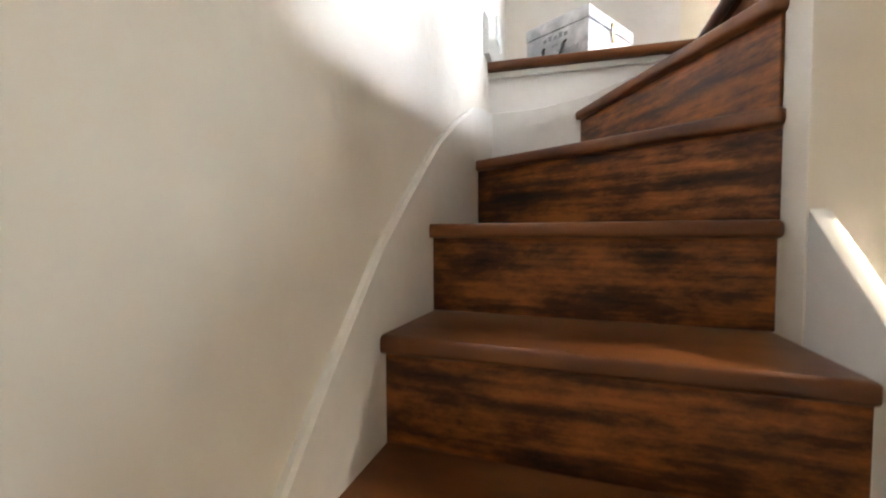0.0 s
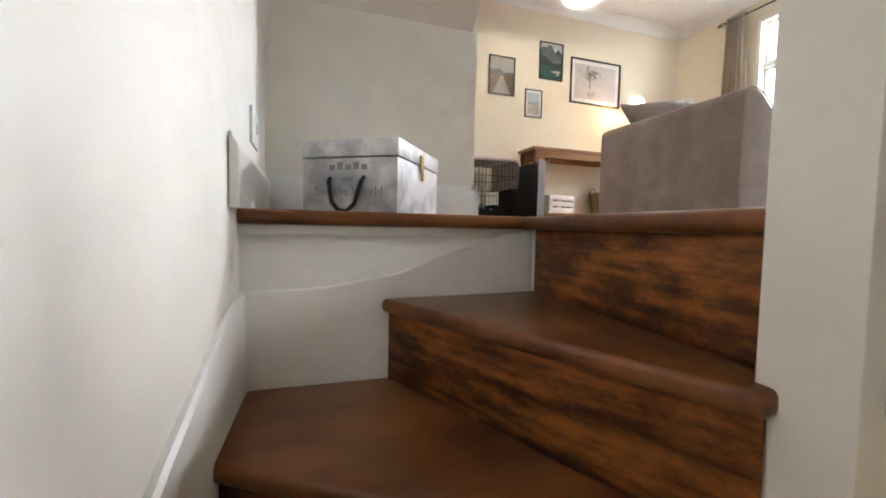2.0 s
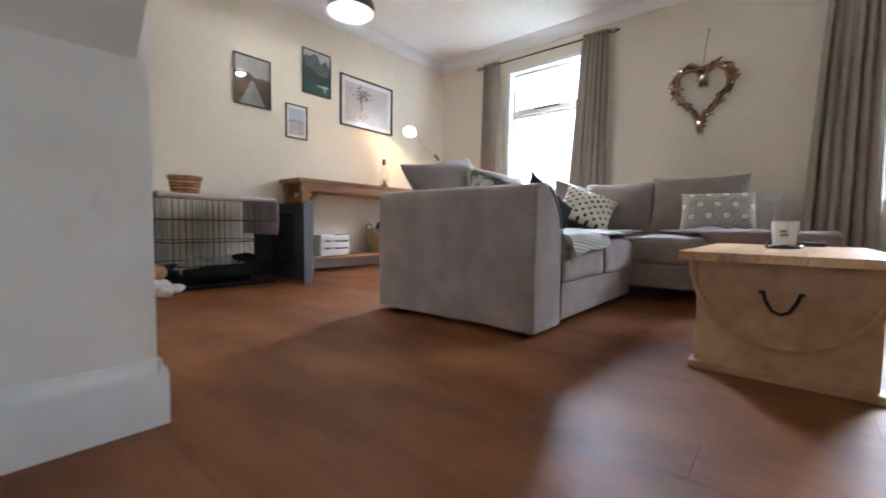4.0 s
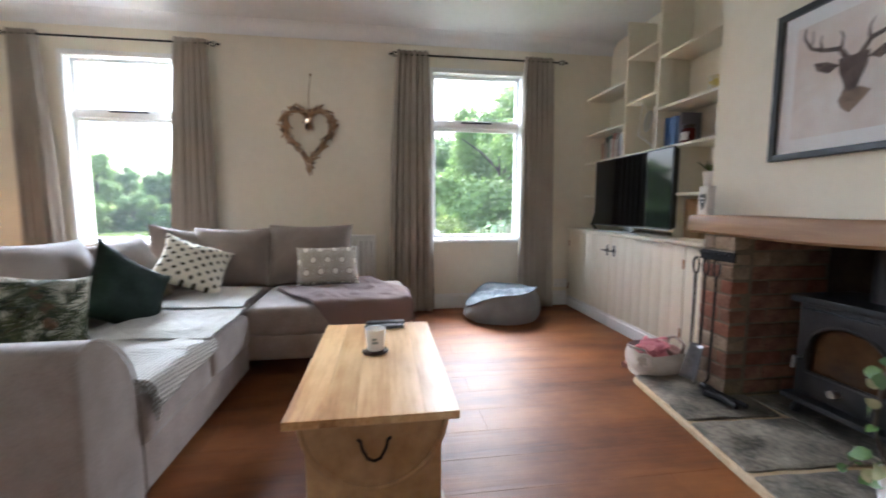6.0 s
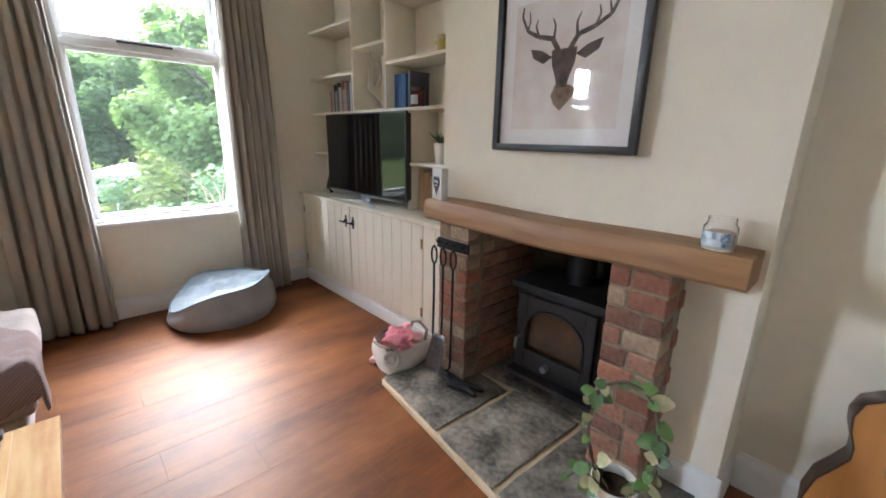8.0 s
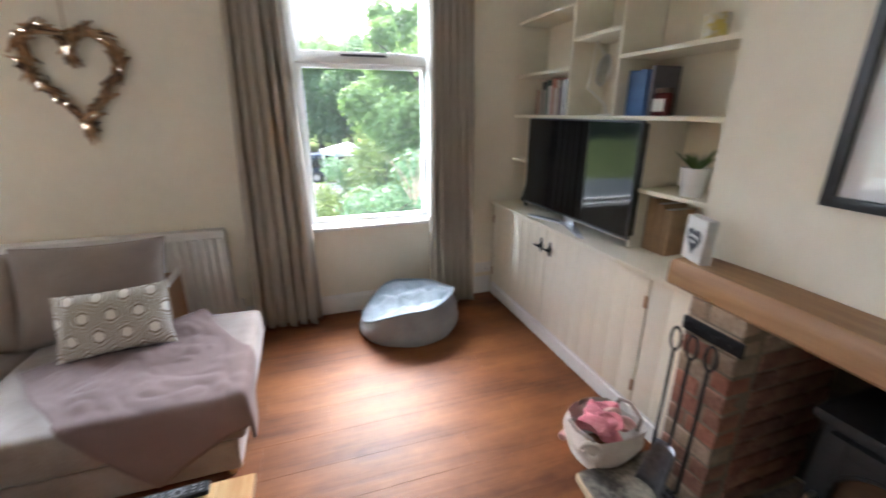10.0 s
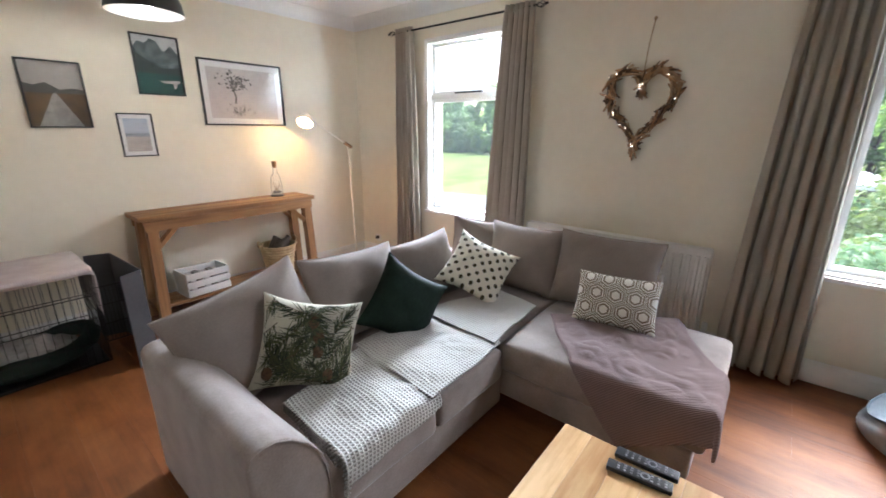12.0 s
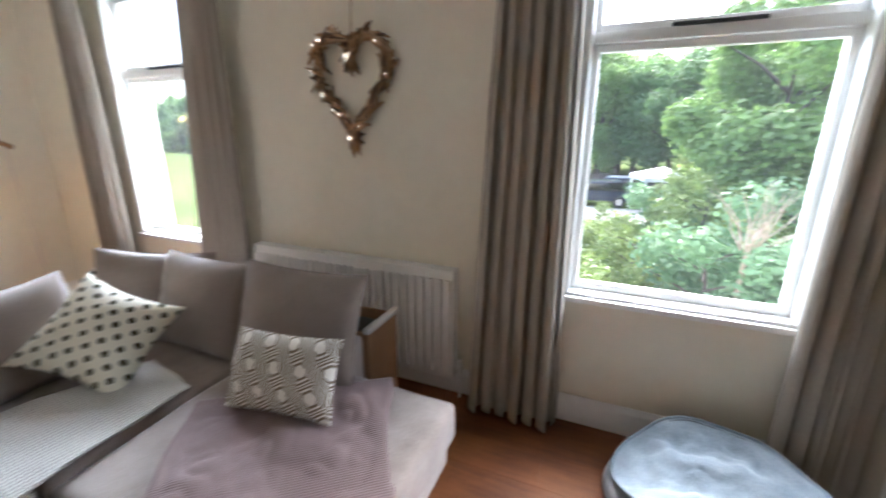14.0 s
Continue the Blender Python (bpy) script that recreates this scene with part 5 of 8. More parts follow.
# printed pine sprigs
rr = random.Random(21)
NEED = [bmesh.new(), bmesh.new()]


def print_place(x, z, w=0.43, h=0.41):
    """Where a spot of the printed cover lies across the cushion, from -1 to 1 both ways."""
    u, v = x / (w / 2), (z - h / 2) / (h / 2)
    for _ in range(3):
        u, v = x / (w / 2) / (1 - EARS * (1 - min(1.0, v * v)) * 0.6), (z - h / 2) / (h / 2) / (1 - EARS * (1 - min(1.0, u * u)) * 0.8)
    return u, v


def on_front(x, z, t=0.16, h=0.41):
    u, v = print_place(x, z)
    f = max(0.0, (1 - abs(u) ** 2.6)) ** 0.55 * max(0.0, (1 - abs(v) ** 2.6)) ** 0.55
    q = Vector((x * 7, 7.0, (z - h / 2) * 7))
    y = -(t / 2 * f) + 0.012 * noise.noise(q) + 0.006 * f * noise.noise(q * 2.7 + Vector((0, -1, 0))) - 0.006 * f * math.sin(18 * (abs(u) - abs(v)) + 7.0)
    return Vector((x, y - 0.004, z))


def ink_line(bm, pts, half):
    if any(max(abs(c) for c in print_place(*p)) > 0.985 for p in pts):
        return
    ring = []
    for i, p in enumerate(pts):
        a, b = pts[max(i - 1, 0)], pts[min(i + 1, len(pts) - 1)]
        d = Vector((b[0] - a[0], b[1] - a[1])).normalized() * half * (1.0 if i < len(pts) - 1 else 0.4)
        ring.append([bm.verts.new(on_front(p[0] - s * d.y, p[1] + s * d.x)) for s in (-1, 1)])
    for p, q in zip(ring, ring[1:]):
        bm.faces.new((p[0], p[1], q[1], q[0]))


twig = bmesh.new()
for k in range(36):
    x, z, a = rr.uniform(-0.21, 0.21), rr.uniform(0.0, 0.41), rr.uniform(0, 6.28)
    for j in range(11):
        step = (x + 0.016 * math.cos(a), z + 0.016 * math.sin(a))
        ink_line(twig, [(x, z), step], 0.0026)
        x, z = step
        a += rr.uniform(-0.16, 0.16)
        for q in range(7):
            b, L = a + rr.choice((-1, 1)) * rr.uniform(0.25, 1.05), rr.uniform(0.045, 0.085)
            ink_line(NEED[(k + q) % 2], [(x, z), (x + math.cos(b) * L * 0.5, z + math.sin(b) * L * 0.5), (x + math.cos(b - 0.12) * L, z + math.sin(b - 0.12) * L)], 0.0019)
part("printed_twigs", twig, surface("umber_print_ink", (0.05, 0.030, 0.014), (0.11, 0.065, 0.03), rough=0.9, scale=20, fine=90, bump=0), pine, kind="stuff")
for b_, mt in zip(NEED, (surface("olive_print_ink", (0.055, 0.062, 0.022), (0.13, 0.14, 0.06), rough=0.9, scale=20, fine=90, bump=0), surface("dark_green_print_ink", (0.012, 0.020, 0.012), (0.04, 0.055, 0.03), rough=0.9, scale=20, fine=90, bump=0))):
    part("printed_needles", b_, mt, pine, kind="stuff")
for cx, cz in ((0.005, 0.295), (0.03, 0.235), (0.035, 0.175), (0.09, 0.085), (-0.15, 0.075)):
    bm = bmesh.new()
    c = bm.verts.new(on_front(cx, cz) - Vector((0, 0.003, 0)))
    ring = [bm.verts.new(on_front(cx + 0.022 * math.cos(a), cz + 0.027 * math.sin(a)) - Vector((0, 0.003, 0))) for a in [radians(30 * k) for k in range(12)]]
    for p, q in zip(ring, ring[1:] + ring[:1]):
        bm.faces.new((c, p, q))
    part("printed_cone", bm, surface("brown_print_ink", (0.060, 0.032, 0.016), (0.17, 0.095, 0.045), rough=0.9, scale=60, fine=200, bump=0), pine)



def drape(bm, corners, n, top, front_y=None, front_x=None, end_y=None, lift=0.012, seed=0.0, wrinkle=0.012, bend=0.035):
    """A cloth laid flat on a height and hung over edges. corners: four points (x, y) in order; what passes an edge hangs down."""
    a, b, c, d = [Vector(p) for p in corners]

    def pt(u, v):
        p = (a * (1 - u) + b * u) * (1 - v) + (d * (1 - u) + c * u) * v
        q = Vector((p.x * 5, p.y * 5, seed))
        p = p + 0.018 * Vector((noise.noise(q), noise.noise(q + Vector((9, 3, 1)))))
        x, y, z = p.x, p.y, top + lift
        drop = 0.0
        for side, edge in (("y", front_y), ("x", front_x), ("y", end_y)):
            past = (edge + bend - (y if side == "y" else x)) if edge is not None else 0.0
            if past <= 0:
                continue
            turn = min(past / bend, math.pi / 2)
            out = edge + bend - bend * math.sin(turn) - 0.016 - 0.02 * abs(noise.noise(q * 1.2)) * min(1.0, past / 0.2)
            drop = max(drop, bend * (1 - math.cos(turn)) + max(0.0, past - bend * math.pi / 2))
            if side == "y":
                y = out
            else:
                x = out
        z -= drop
        calm = min(1.0, 7 * min(u, 1 - u, v, 1 - v) + 0.12)
        fold = calm * wrinkle * (noise.noise(q * 1.2) + 0.6 * abs(noise.noise(q * 2.6)))
        return (x, y, z + max(fold, -0.008))
    return grid(bm, n, n, pt)


def blanket(name, label, corners, mat_, top, seed, thick=0.009, fringe_edge=None, hem=False, **kw):
    b = thing(name, label, "blanket")
    bm = bmesh.new()
    vs = drape(bm, corners, 84, top, seed=seed, **kw)
    edge = [v.co.copy() for v in (vs[0] if fringe_edge == "a" else [r[0] for r in vs])] if fringe_edge else []
    rim = [v.co.copy() for v in [r[0] for r in vs] + vs[-1][1:] + [r[-1] for r in vs[-2::-1]] + vs[0][-2:0:-1]]
    ob = part("cloth", bm, mat_, b)
    md = ob.modifiers.new("thick", "SOLIDIFY")
    md.thickness, md.offset = thick, 1.0
    if hem:
        bm = bmesh.new()
        tube(bm, rim, 0.006, 6, closed=True)
        part("hem", bm, mat_, b, "thicker ribbed hem")
    if edge:
        bm = bmesh.new()
        rr = random.Random(3)
        for p, q in zip(edge, edge[1:]):
            for k in range(3):
                s = p.lerp(q, k / 3)
                tube(bm, [s, s + Vector((rr.uniform(-0.01, 0.01), -0.01, -0.018)), s + Vector((rr.uniform(-0.014, 0.014), -0.014, -0.04))], 0.0014, 4)
        part("fringe", bm, mat_, b, kind="stuff")
    return b


blanket("waffle_blanket", "pale grey waffle-weave blanket with a fringe laid over the seats", [(2.465, 1.40), (2.965, 1.435), (3.02, 2.02), (2.50, 1.90)], WAFF, 0.404, 1.0, front_y=1.475, fringe_edge="a", wrinkle=0.020)
blanket("waffle_blanket", "pale grey waffle-weave blanket rumpled where the seats meet", [(2.90, 1.455), (3.47, 1.485), (3.50, 2.04), (2.97, 2.04)], WAFF, 0.405, 2.0, wrinkle=0.022)
blanket("waffle_blanket", "pale grey waffle-weave blanket spread flat in the sofa corner", [(3.43, 1.50), (3.975, 1.545), (4.04, 1.86), (3.47, 2.05)], WAFF, 0.419, 5.0, wrinkle=0.012)
blanket("knitted_throw", "mauve knitted throw draped over the chaise end", [(3.915, 1.43), (3.20, 0.88), (3.50, 0.39), (4.33, 0.84)], MAUVE, 0.426, 3.0, thick=0.007, front_x=3.500, end_y=0.555, wrinkle=0.030, hem=True)

# ---- trunk table ----
tr = thing("trunk_table", "pale wooden trunk coffee table with a rounded drum body", "coffee table", 2.683, 0.738, 0)
TWX, TWY = 0.479, 0.256
for k in range(5):
    w = 2 * TWY / 5
    bm = bmesh.new()
    box(bm, -TWX, -TWY + k * w + 0.0001, 0.362, TWX, -TWY + (k + 1) * w - 0.0001, 0.388, bevel=0.0012, seg=1)
    part("top_board", bm, MANGO, tr)
bm = bmesh.new()
halfu = [(0.225 * math.cos(a), 0.352 + 0.245 * math.sin(a) * 1.0) for a in [radians(180 + 10 * k) for k in range(19)]]
prism(bm, [(-0.225, 0.361)] + halfu[1:-1] + [(0.225, 0.361)], "x", -0.395, 0.395, bevel=0.004)
part("drum", bm, PALEWOOD, tr)
for sx in (-1, 1):
    x0, x1 = sorted((sx * 0.330, sx * 0.372))
    part("end_panel", boxes((x0, -0.215, 0.0, x1, 0.215, 0.30), bevel=0.003), PALEWOOD, tr)
    bm = bmesh.new()
    xa = sx * 0.398
    tube(bm, [(xa, 0.228 * math.cos(a), 0.355 + 0.248 * math.sin(a)) for a in [radians(180 + 10 * k) for k in range(19)]], 0.009, 8)
    part("rim", bm, PALEWOOD, tr, "raised rounded rim")
    bm = bmesh.new()
    xa = sx * 0.40
    tube(bm, [(xa, -0.050, 0.272), (xa + sx * 0.012, -0.042, 0.275), (xa + sx * 0.02, -0.036, 0.252), (xa + sx * 0.022, -0.02, 0.222), (xa + sx * 0.022, 0.0, 0.213), (xa + sx * 0.022, 0.02, 0.222), (xa + sx * 0.02, 0.036, 0.252), (xa + sx * 0.012, 0.042, 0.275), (xa, 0.050, 0.272)], 0.005, 8)
    part("handle", bm, IRON, tr, "black iron drop handle")
    x0, x1 = sorted((sx * 0.325, sx * 0.395))
    part("foot_rail", boxes((x0, -0.228, 0.0, x1, 0.228, 0.026), bevel=0.005), PALEWOOD, tr)
part("bottom_board", boxes((-0.33, -0.20, 0.03, 0.33, 0.20, 0.05)), PALEWOOD, tr)
# mug on a twig coaster
co = thing("coaster", "round dark twig coaster on the trunk table", "coaster", 2.735, 0.742, 0.388)
rr = random.Random(8)
bm = bmesh.new()
for k in range(70):
    a, r = rr.uniform(0, 6.283), rr.uniform(0.018, 0.052)
    p = Vector((r * math.cos(a), r * math.sin(a), rr.uniform(0.004, 0.012)))
    d = Vector((-math.sin(a), math.cos(a), rr.uniform(-0.1, 0.1))) * rr.uniform(0.008, 0.016)
    tube(bm, [p - d, p + d], 0.004, 5)
lathe(bm, [(0.045, 0.0), (0.05, 0.003), (0.045, 0.008), (0.0, 0.009)], 20)
part("ring", bm, DARKW, co)
mug = thing("mug", "white ceramic mug with a small grey motif on a coaster", "mug", 2.735, 0.742, 0.400)
bm = bmesh.new()
lathe(bm, [(0.030, 0), (0.034, 0.003), (0.042, 0.088), (0.0425, 0.090), (0.039, 0.090), (0.031, 0.012), (0.0, 0.010)], 28)
part("cup", bm, POTW, mug)
bm = bmesh.new()
tube(bm, [(0.036, 0.012, 0.07), (0.06, 0.02, 0.072), (0.068, 0.022, 0.05), (0.056, 0.018, 0.026), (0.033, 0.011, 0.026)], 0.005, 8)
part("handle", bm, POTW, mug)
bm = bmesh.new()
for k in range(7):
    a = radians(168 + 8 * (k % 4))
    z = 0.035 + 0.014 * (k // 4)
    box(bm, 0.0392 * math.cos(a) - 0.0012, 0.0392 * math.sin(a) - 0.004, z, 0.0392 * math.cos(a) + 0.0012, 0.0392 * math.sin(a) + 0.004, z + 0.009)
part("motif", bm, surface("grey_print", (0.20, 0.24, 0.24), (0.28, 0.31, 0.30), rough=0.5, scale=40, fine=90, bump=0), mug, "small grey printed motif")


def remote(x, y, z, rz, label):
    r = thing("remote_control", label, "remote", x, y, z, rz, group="remote controls on the trunk")
    part("shell", boxes((-0.022, -0.098, 0.0, 0.022, 0.098, 0.018), bevel=0.006), BLACKP, r)
    bt = surface("grey_rubber_button", (0.14, 0.14, 0.145), (0.28, 0.28, 0.29), rough=0.6, scale=30, fine=90, bump=0, rnd=0.5)
    for j in range(8):
        for i in range(3):
            if j == 3:
                continue
            bm = bmesh.new()
            box(bm, -0.0145 + i * 0.0115, -0.082 + j * 0.020, 0.0178, -0.0085 + i * 0.0115, -0.074 + j * 0.020, 0.0196, bevel=0.001, seg=1)
            part("button", bm, bt, r)
    bm = bmesh.new()
    lathe(bm, [(0.010, 0.0178), (0.015, 0.0178), (0.015, 0.0198), (0.010, 0.0198), (0.010, 0.0178)], 18, (0, -0.018, 0))
    part("ring_button", bm, bt, r)
    return r


remote(3.137, 0.700, 0.388, 3, "slim black television remote with grey buttons")
remote(3.068, 0.706, 0.388, 7, "rounded black remote with a ring button")

# ---- curtains and rods ----
def curtain(y0t, y1t, y0b, y1b, folds, seed, label):
    c = thing("curtain", label, "curtain", group="oatmeal curtains")
    bm = bmesh.new()
    rr = random.Random(seed)
    ph = [rr.uniform(-0.9, 0.9) for _ in range(40)]

    def pt(u, v):
        z = 2.385 - 2.368 * v
        yt, yb = y0t + (y1t - y0t) * u, y0b + (y1b - y0b) * u
        s = v ** 0.7
        y = yt * (1 - s) + yb * s
        k = u * folds
        i = int(min(k, folds - 0.001))
        w = math.sin(2 * math.pi * k + 0.6 * ph[i] * math.sin(math.pi * (k - i)))
        amp = (0.020 + 0.022 * v) * (1 + 0.5 * ph[(i + 7) % 40])
        x = 4.845 - amp * w + 0.010 * noise.noise(Vector((u * 5, v * 3, seed))) - 0.035 * max(0.0, v - 0.7)
        y += 0.012 * math.sin(4 * math.pi * k + seed) * (0.4 + v)
        return (x, y, z)
    grid(bm, 110, 30, pt)
    ob = part("cloth", bm, CURT, c)
    md = ob.modifiers.new("thick", "SOLIDIFY")
    md.thickness = 0.003
    n = max(3, folds - 1)
    for k in range(n):
        y = y0t + (y1t - y0t) * (k + 0.5) / n
        bm = bmesh.new()
        tube(bm, [(4.85 + 0.017 * math.cos(a), y + 0.004 * math.sin(2 * a), 2.352 + 0.022 * math.sin(a)) for a in [radians(30 * q) for q in range(12)]], 0.006, 6, closed=True)
        part("tie", bm, CURT, c)
    return c


curtain(0.56, 0.28, 0.66, 0.235, 6, 1, "oatmeal linen curtain drawn open beside the window")
curtain(-0.62, -0.90, -0.60, -0.96, 6, 2, "oatmeal linen curtain drawn open near the alcove cupboards")
curtain(3.61, 3.40, 3.63, 3.335, 5, 3, "oatmeal linen curtain drawn open near the floor lamp")
curtain(2.395, 2.15, 2.53, 2.14, 6, 4, "oatmeal linen curtain drawn open beside the heart wreath")
for ya, yb in ((0.63, -1.03), (3.72, 2.06)):
    rod = thing("curtain_rod", "dark metal curtain rod with twisted cage finials", "curtain rod", 4.85, (ya + yb) / 2, 2.352, group="curtain rods")
    L = (ya - yb) / 2
    bm = bmesh.new()
    tube(bm, [(0, -L + 0.09, 0), (0, L - 0.09, 0)], 0.008, 10)
    part("pole", bm, IRON, rod)
    for s in (-1, 1):
        bm = bmesh.new()
        for q in range(4):
            a0 = q * math.pi / 2
            tube(bm, [(0.022 * math.sin(math.pi * k / 8) * math.cos(a0 + k * 0.35), s * (L - 0.09 + 0.011 * k), 0.022 * math.sin(math.pi * k / 8) * math.sin(a0 + k * 0.35)) for k in range(9)], 0.003, 5)
        lathe(bm, [(0.0, 0), (0.009, 0.003), (0.012, 0.01), (0.006, 0.018), (0.0, 0.02)], 10, (0, s * L, -0.01))
        part("finial", bm, IRON, rod)
        bm = bmesh.new()
        tube(bm, [(0.0, s * (L - 0.16), 0), (0.099, s * (L - 0.16), -0.0)], 0.006, 8)
        part("bracket", bm, IRON, rod)

# ---- radiator ----
rad = thing("radiator", "white ribbed panel radiator on the window wall", "radiator", 4.945, 1.45, 0.12)
part("panel", boxes((-0.075, -0.66, 0.0, -0.060, 0.66, 0.60), bevel=0.004), TRIM, rad)
for k in range(27):
    y = -0.64 + k * 1.28 / 26
    bm = bmesh.new()
    prism(bm, [(-0.0745, y - 0.015), (-0.094, y - 0.009), (-0.094, y + 0.009), (-0.0745, y + 0.015)], "z", 0.035, 0.565)
    part("rib", bm, TRIM, rad, smooth=False)
part("top_grille", boxes((-0.085, -0.665, 0.60, -0.005, 0.665, 0.615), bevel=0.003), TRIM, rad)
part("side_cover", boxes((-0.085, 0.662, 0.0, -0.005, 0.668, 0.60)), TRIM, rad)
part("side_cover", boxes((-0.085, -0.668, 0.0, -0.005, -0.662, 0.60)), TRIM, rad)
part("back_panel", boxes((-0.022, -0.65, 0.0, -0.006, 0.65, 0.59)), TRIM, rad)
bm = bmesh.new()
tube(bm, [(-0.045, -0.67, 0.05), (-0.045, -0.70, 0.05), (-0.045, -0.70, -0.119)], 0.008, 8)
lathe(bm, [(0.012, 0.05), (0.018, 0.055), (0.018, 0.10), (0.012, 0.11)], 12, (-0.045, -0.70, 0))
part("valve", bm, TRIM, rad)

# ---- driftwood heart ----
ht = thing("heart_wreath", "driftwood heart wreath with tiny lights hung on twine", "wreath", 4.945, 1.362, 1.655)
rr = random.Random(11)
def heart(a):
    x = 16 * math.sin(a) ** 3
    z = 13 * math.cos(a) - 5 * math.cos(2 * a) - 2 * math.cos(3 * a) - math.cos(4 * a)
    return x / 17 * 0.230, z / 17 * 0.298 * (1.01 if z < 0 else 1.0)
TW = [bmesh.new() for _ in range(3)]
for k in range(300):
    a = k / 300 * 2 * math.pi + rr.uniform(-0.03, 0.03)
    y, z = heart(a)
    y2, z2 = heart(a + 0.06)
    d = Vector((0, y2 - y, z2 - z)).normalized()
    d = (d + Vector((rr.uniform(-0.3, 0.3), rr.uniform(-0.65, 0.65), rr.uniform(-0.65, 0.65)))).normalized() * rr.uniform(0.03, 0.068)
    p = Vector((-0.03 + rr.uniform(-0.026, 0.026), y * rr.uniform(0.84, 1.09), z * rr.uniform(0.86, 1.08)))
    tube(TW[k % 3], [p - d, p + 0.2 * d + Vector((0, 0.004, 0.003)), p + d], 0.006, 5, radii=[rr.uniform(0.003, 0.007), rr.uniform(0.007, 0.0125), rr.uniform(0.003, 0.007)])
for b_, mt in zip(TW, (DRIFT, surface("pale_driftwood_twig", (0.26, 0.16, 0.085), (0.46, 0.32, 0.19), rough=0.85, scale=9, fine=60, bump=0.4), surface("dark_driftwood_twig", (0.05, 0.028, 0.015), (0.15, 0.085, 0.045), rough=0.85, scale=9, fine=60, bump=0.4))):
    part("twig_bundle", b_, mt, ht, kind="stuff")
bm = bmesh.new()
tube(bm, [(-0.02, 0.0, 0.17), (-0.012, -0.008, 0.36), (-0.008, -0.025, 0.505)], 0.004, 6)
tube(bm, [(-0.004, -0.025, 0.505), (-0.018, -0.028, 0.51)], 0.010, 8)
part("twine", bm, WICKER, ht, "twine loop on a nail")
FAIRY = glow("fairy_light", (1.0, 0.88, 0.68), 1.4)
for k in range(20):
    a = rr.uniform(0, 6.283)
    y, z = heart(a)
    bm = bmesh.new()
    lathe(bm, [(0.0, -0.003), (0.0028, 0), (0.0, 0.003)], 6)
    part("fairy_light", bm, FAIRY, ht, m=pose(-0.066, y * rr.uniform(0.85, 1.1), z * rr.uniform(0.88, 1.08)))
# ---- framed prints ----
def flat(bm, pts, y):
    vs = [bm.verts.new((p[0], y, p[1])) for p in pts]
    bm.faces.new(vs)


def ink(name, c1, c2, rough=0.8, scale=8, fine=40, spread=(0.35, 0.65), stretch=(1, 1, 1)):
    return surface(name, c1, c2, rough=rough, scale=scale, fine=fine, bump=0, spread=spread, stretch=stretch)


def framed(name, label, w, h, m, bar, deep, frame_mat, group="framed prints"):
    """A frame in the x-z plane that faces -y, with mount and glass; its middle at the origin."""
    t = thing(name, label, "picture", group=group)
    t.matrix_basis = m
    fr = boxes((-w / 2, -deep, -h / 2, -w / 2 + bar, 0, h / 2), (w / 2 - bar, -deep, -h / 2, w / 2, 0, h / 2), (-w / 2 + bar, -deep, -h / 2, w / 2 - bar, 0, -h / 2 + bar), (-w / 2 + bar, -deep, h / 2 - bar, w / 2 - bar, 0, h / 2), bevel=0.002)
    part("frame", fr, frame_mat, t)
    part("mount", boxes((-w / 2 + bar - 0.002, -0.006, -h / 2 + bar - 0.002, w / 2 - bar + 0.002, -0.002, h / 2 - bar + 0.002)), PAPER, t, "white mount card")
    g = part("glass", boxes((-w / 2 + bar - 0.002, -deep + 0.005, -h / 2 + bar - 0.002, w / 2 - bar + 0.002, -deep + 0.007, h / 2 - bar + 0.002)), PGLASS, t, smooth=False)
    g.visible_shadow = False
    return t


def art(t, name, pts, mat_, layer=0):
    bm = bmesh.new()
    flat(bm, pts, -0.0065 - 0.0004 * layer)
    return part(name, bm, mat_, t, smooth=False)


def rect(x0, z0, x1, z1):
    return [(x0, z0), (x1, z0), (x1, z1), (x0, z1)]


PW = N - 0.002
# road
p = framed("picture", "black framed print of a straight road towards hills", 0.32, 0.425, pose(2.40, PW, 1.685), 0.010, 0.020, BLACKF)
art(p, "print_sky", rect(-0.150, 0.0, 0.150, 0.202), ink("misty_sky_print", (0.36, 0.34, 0.31), (0.50, 0.48, 0.45), scale=3), 0)
art(p, "print_hills", [(-0.15, 0.0), (0.15, 0.0), (0.15, 0.035), (0.09, 0.045), (0.03, 0.03), (-0.04, 0.075), (-0.10, 0.055), (-0.15, 0.07)], ink("dark_hill_print", (0.06, 0.065, 0.06), (0.13, 0.13, 0.12), scale=14), 1)
art(p, "print_moor", rect(-0.150, -0.202, 0.150, 0.008), ink("brown_moor_print", (0.055, 0.040, 0.024), (0.19, 0.12, 0.06), scale=12, stretch=(0.4, 1, 1.6)), 2)
art(p, "print_road", [(-0.012, 0.008), (0.006, 0.008), (0.115, -0.202), (-0.115, -0.202)], ink("grey_road_print", (0.20, 0.195, 0.18), (0.40, 0.38, 0.34), scale=9), 3)
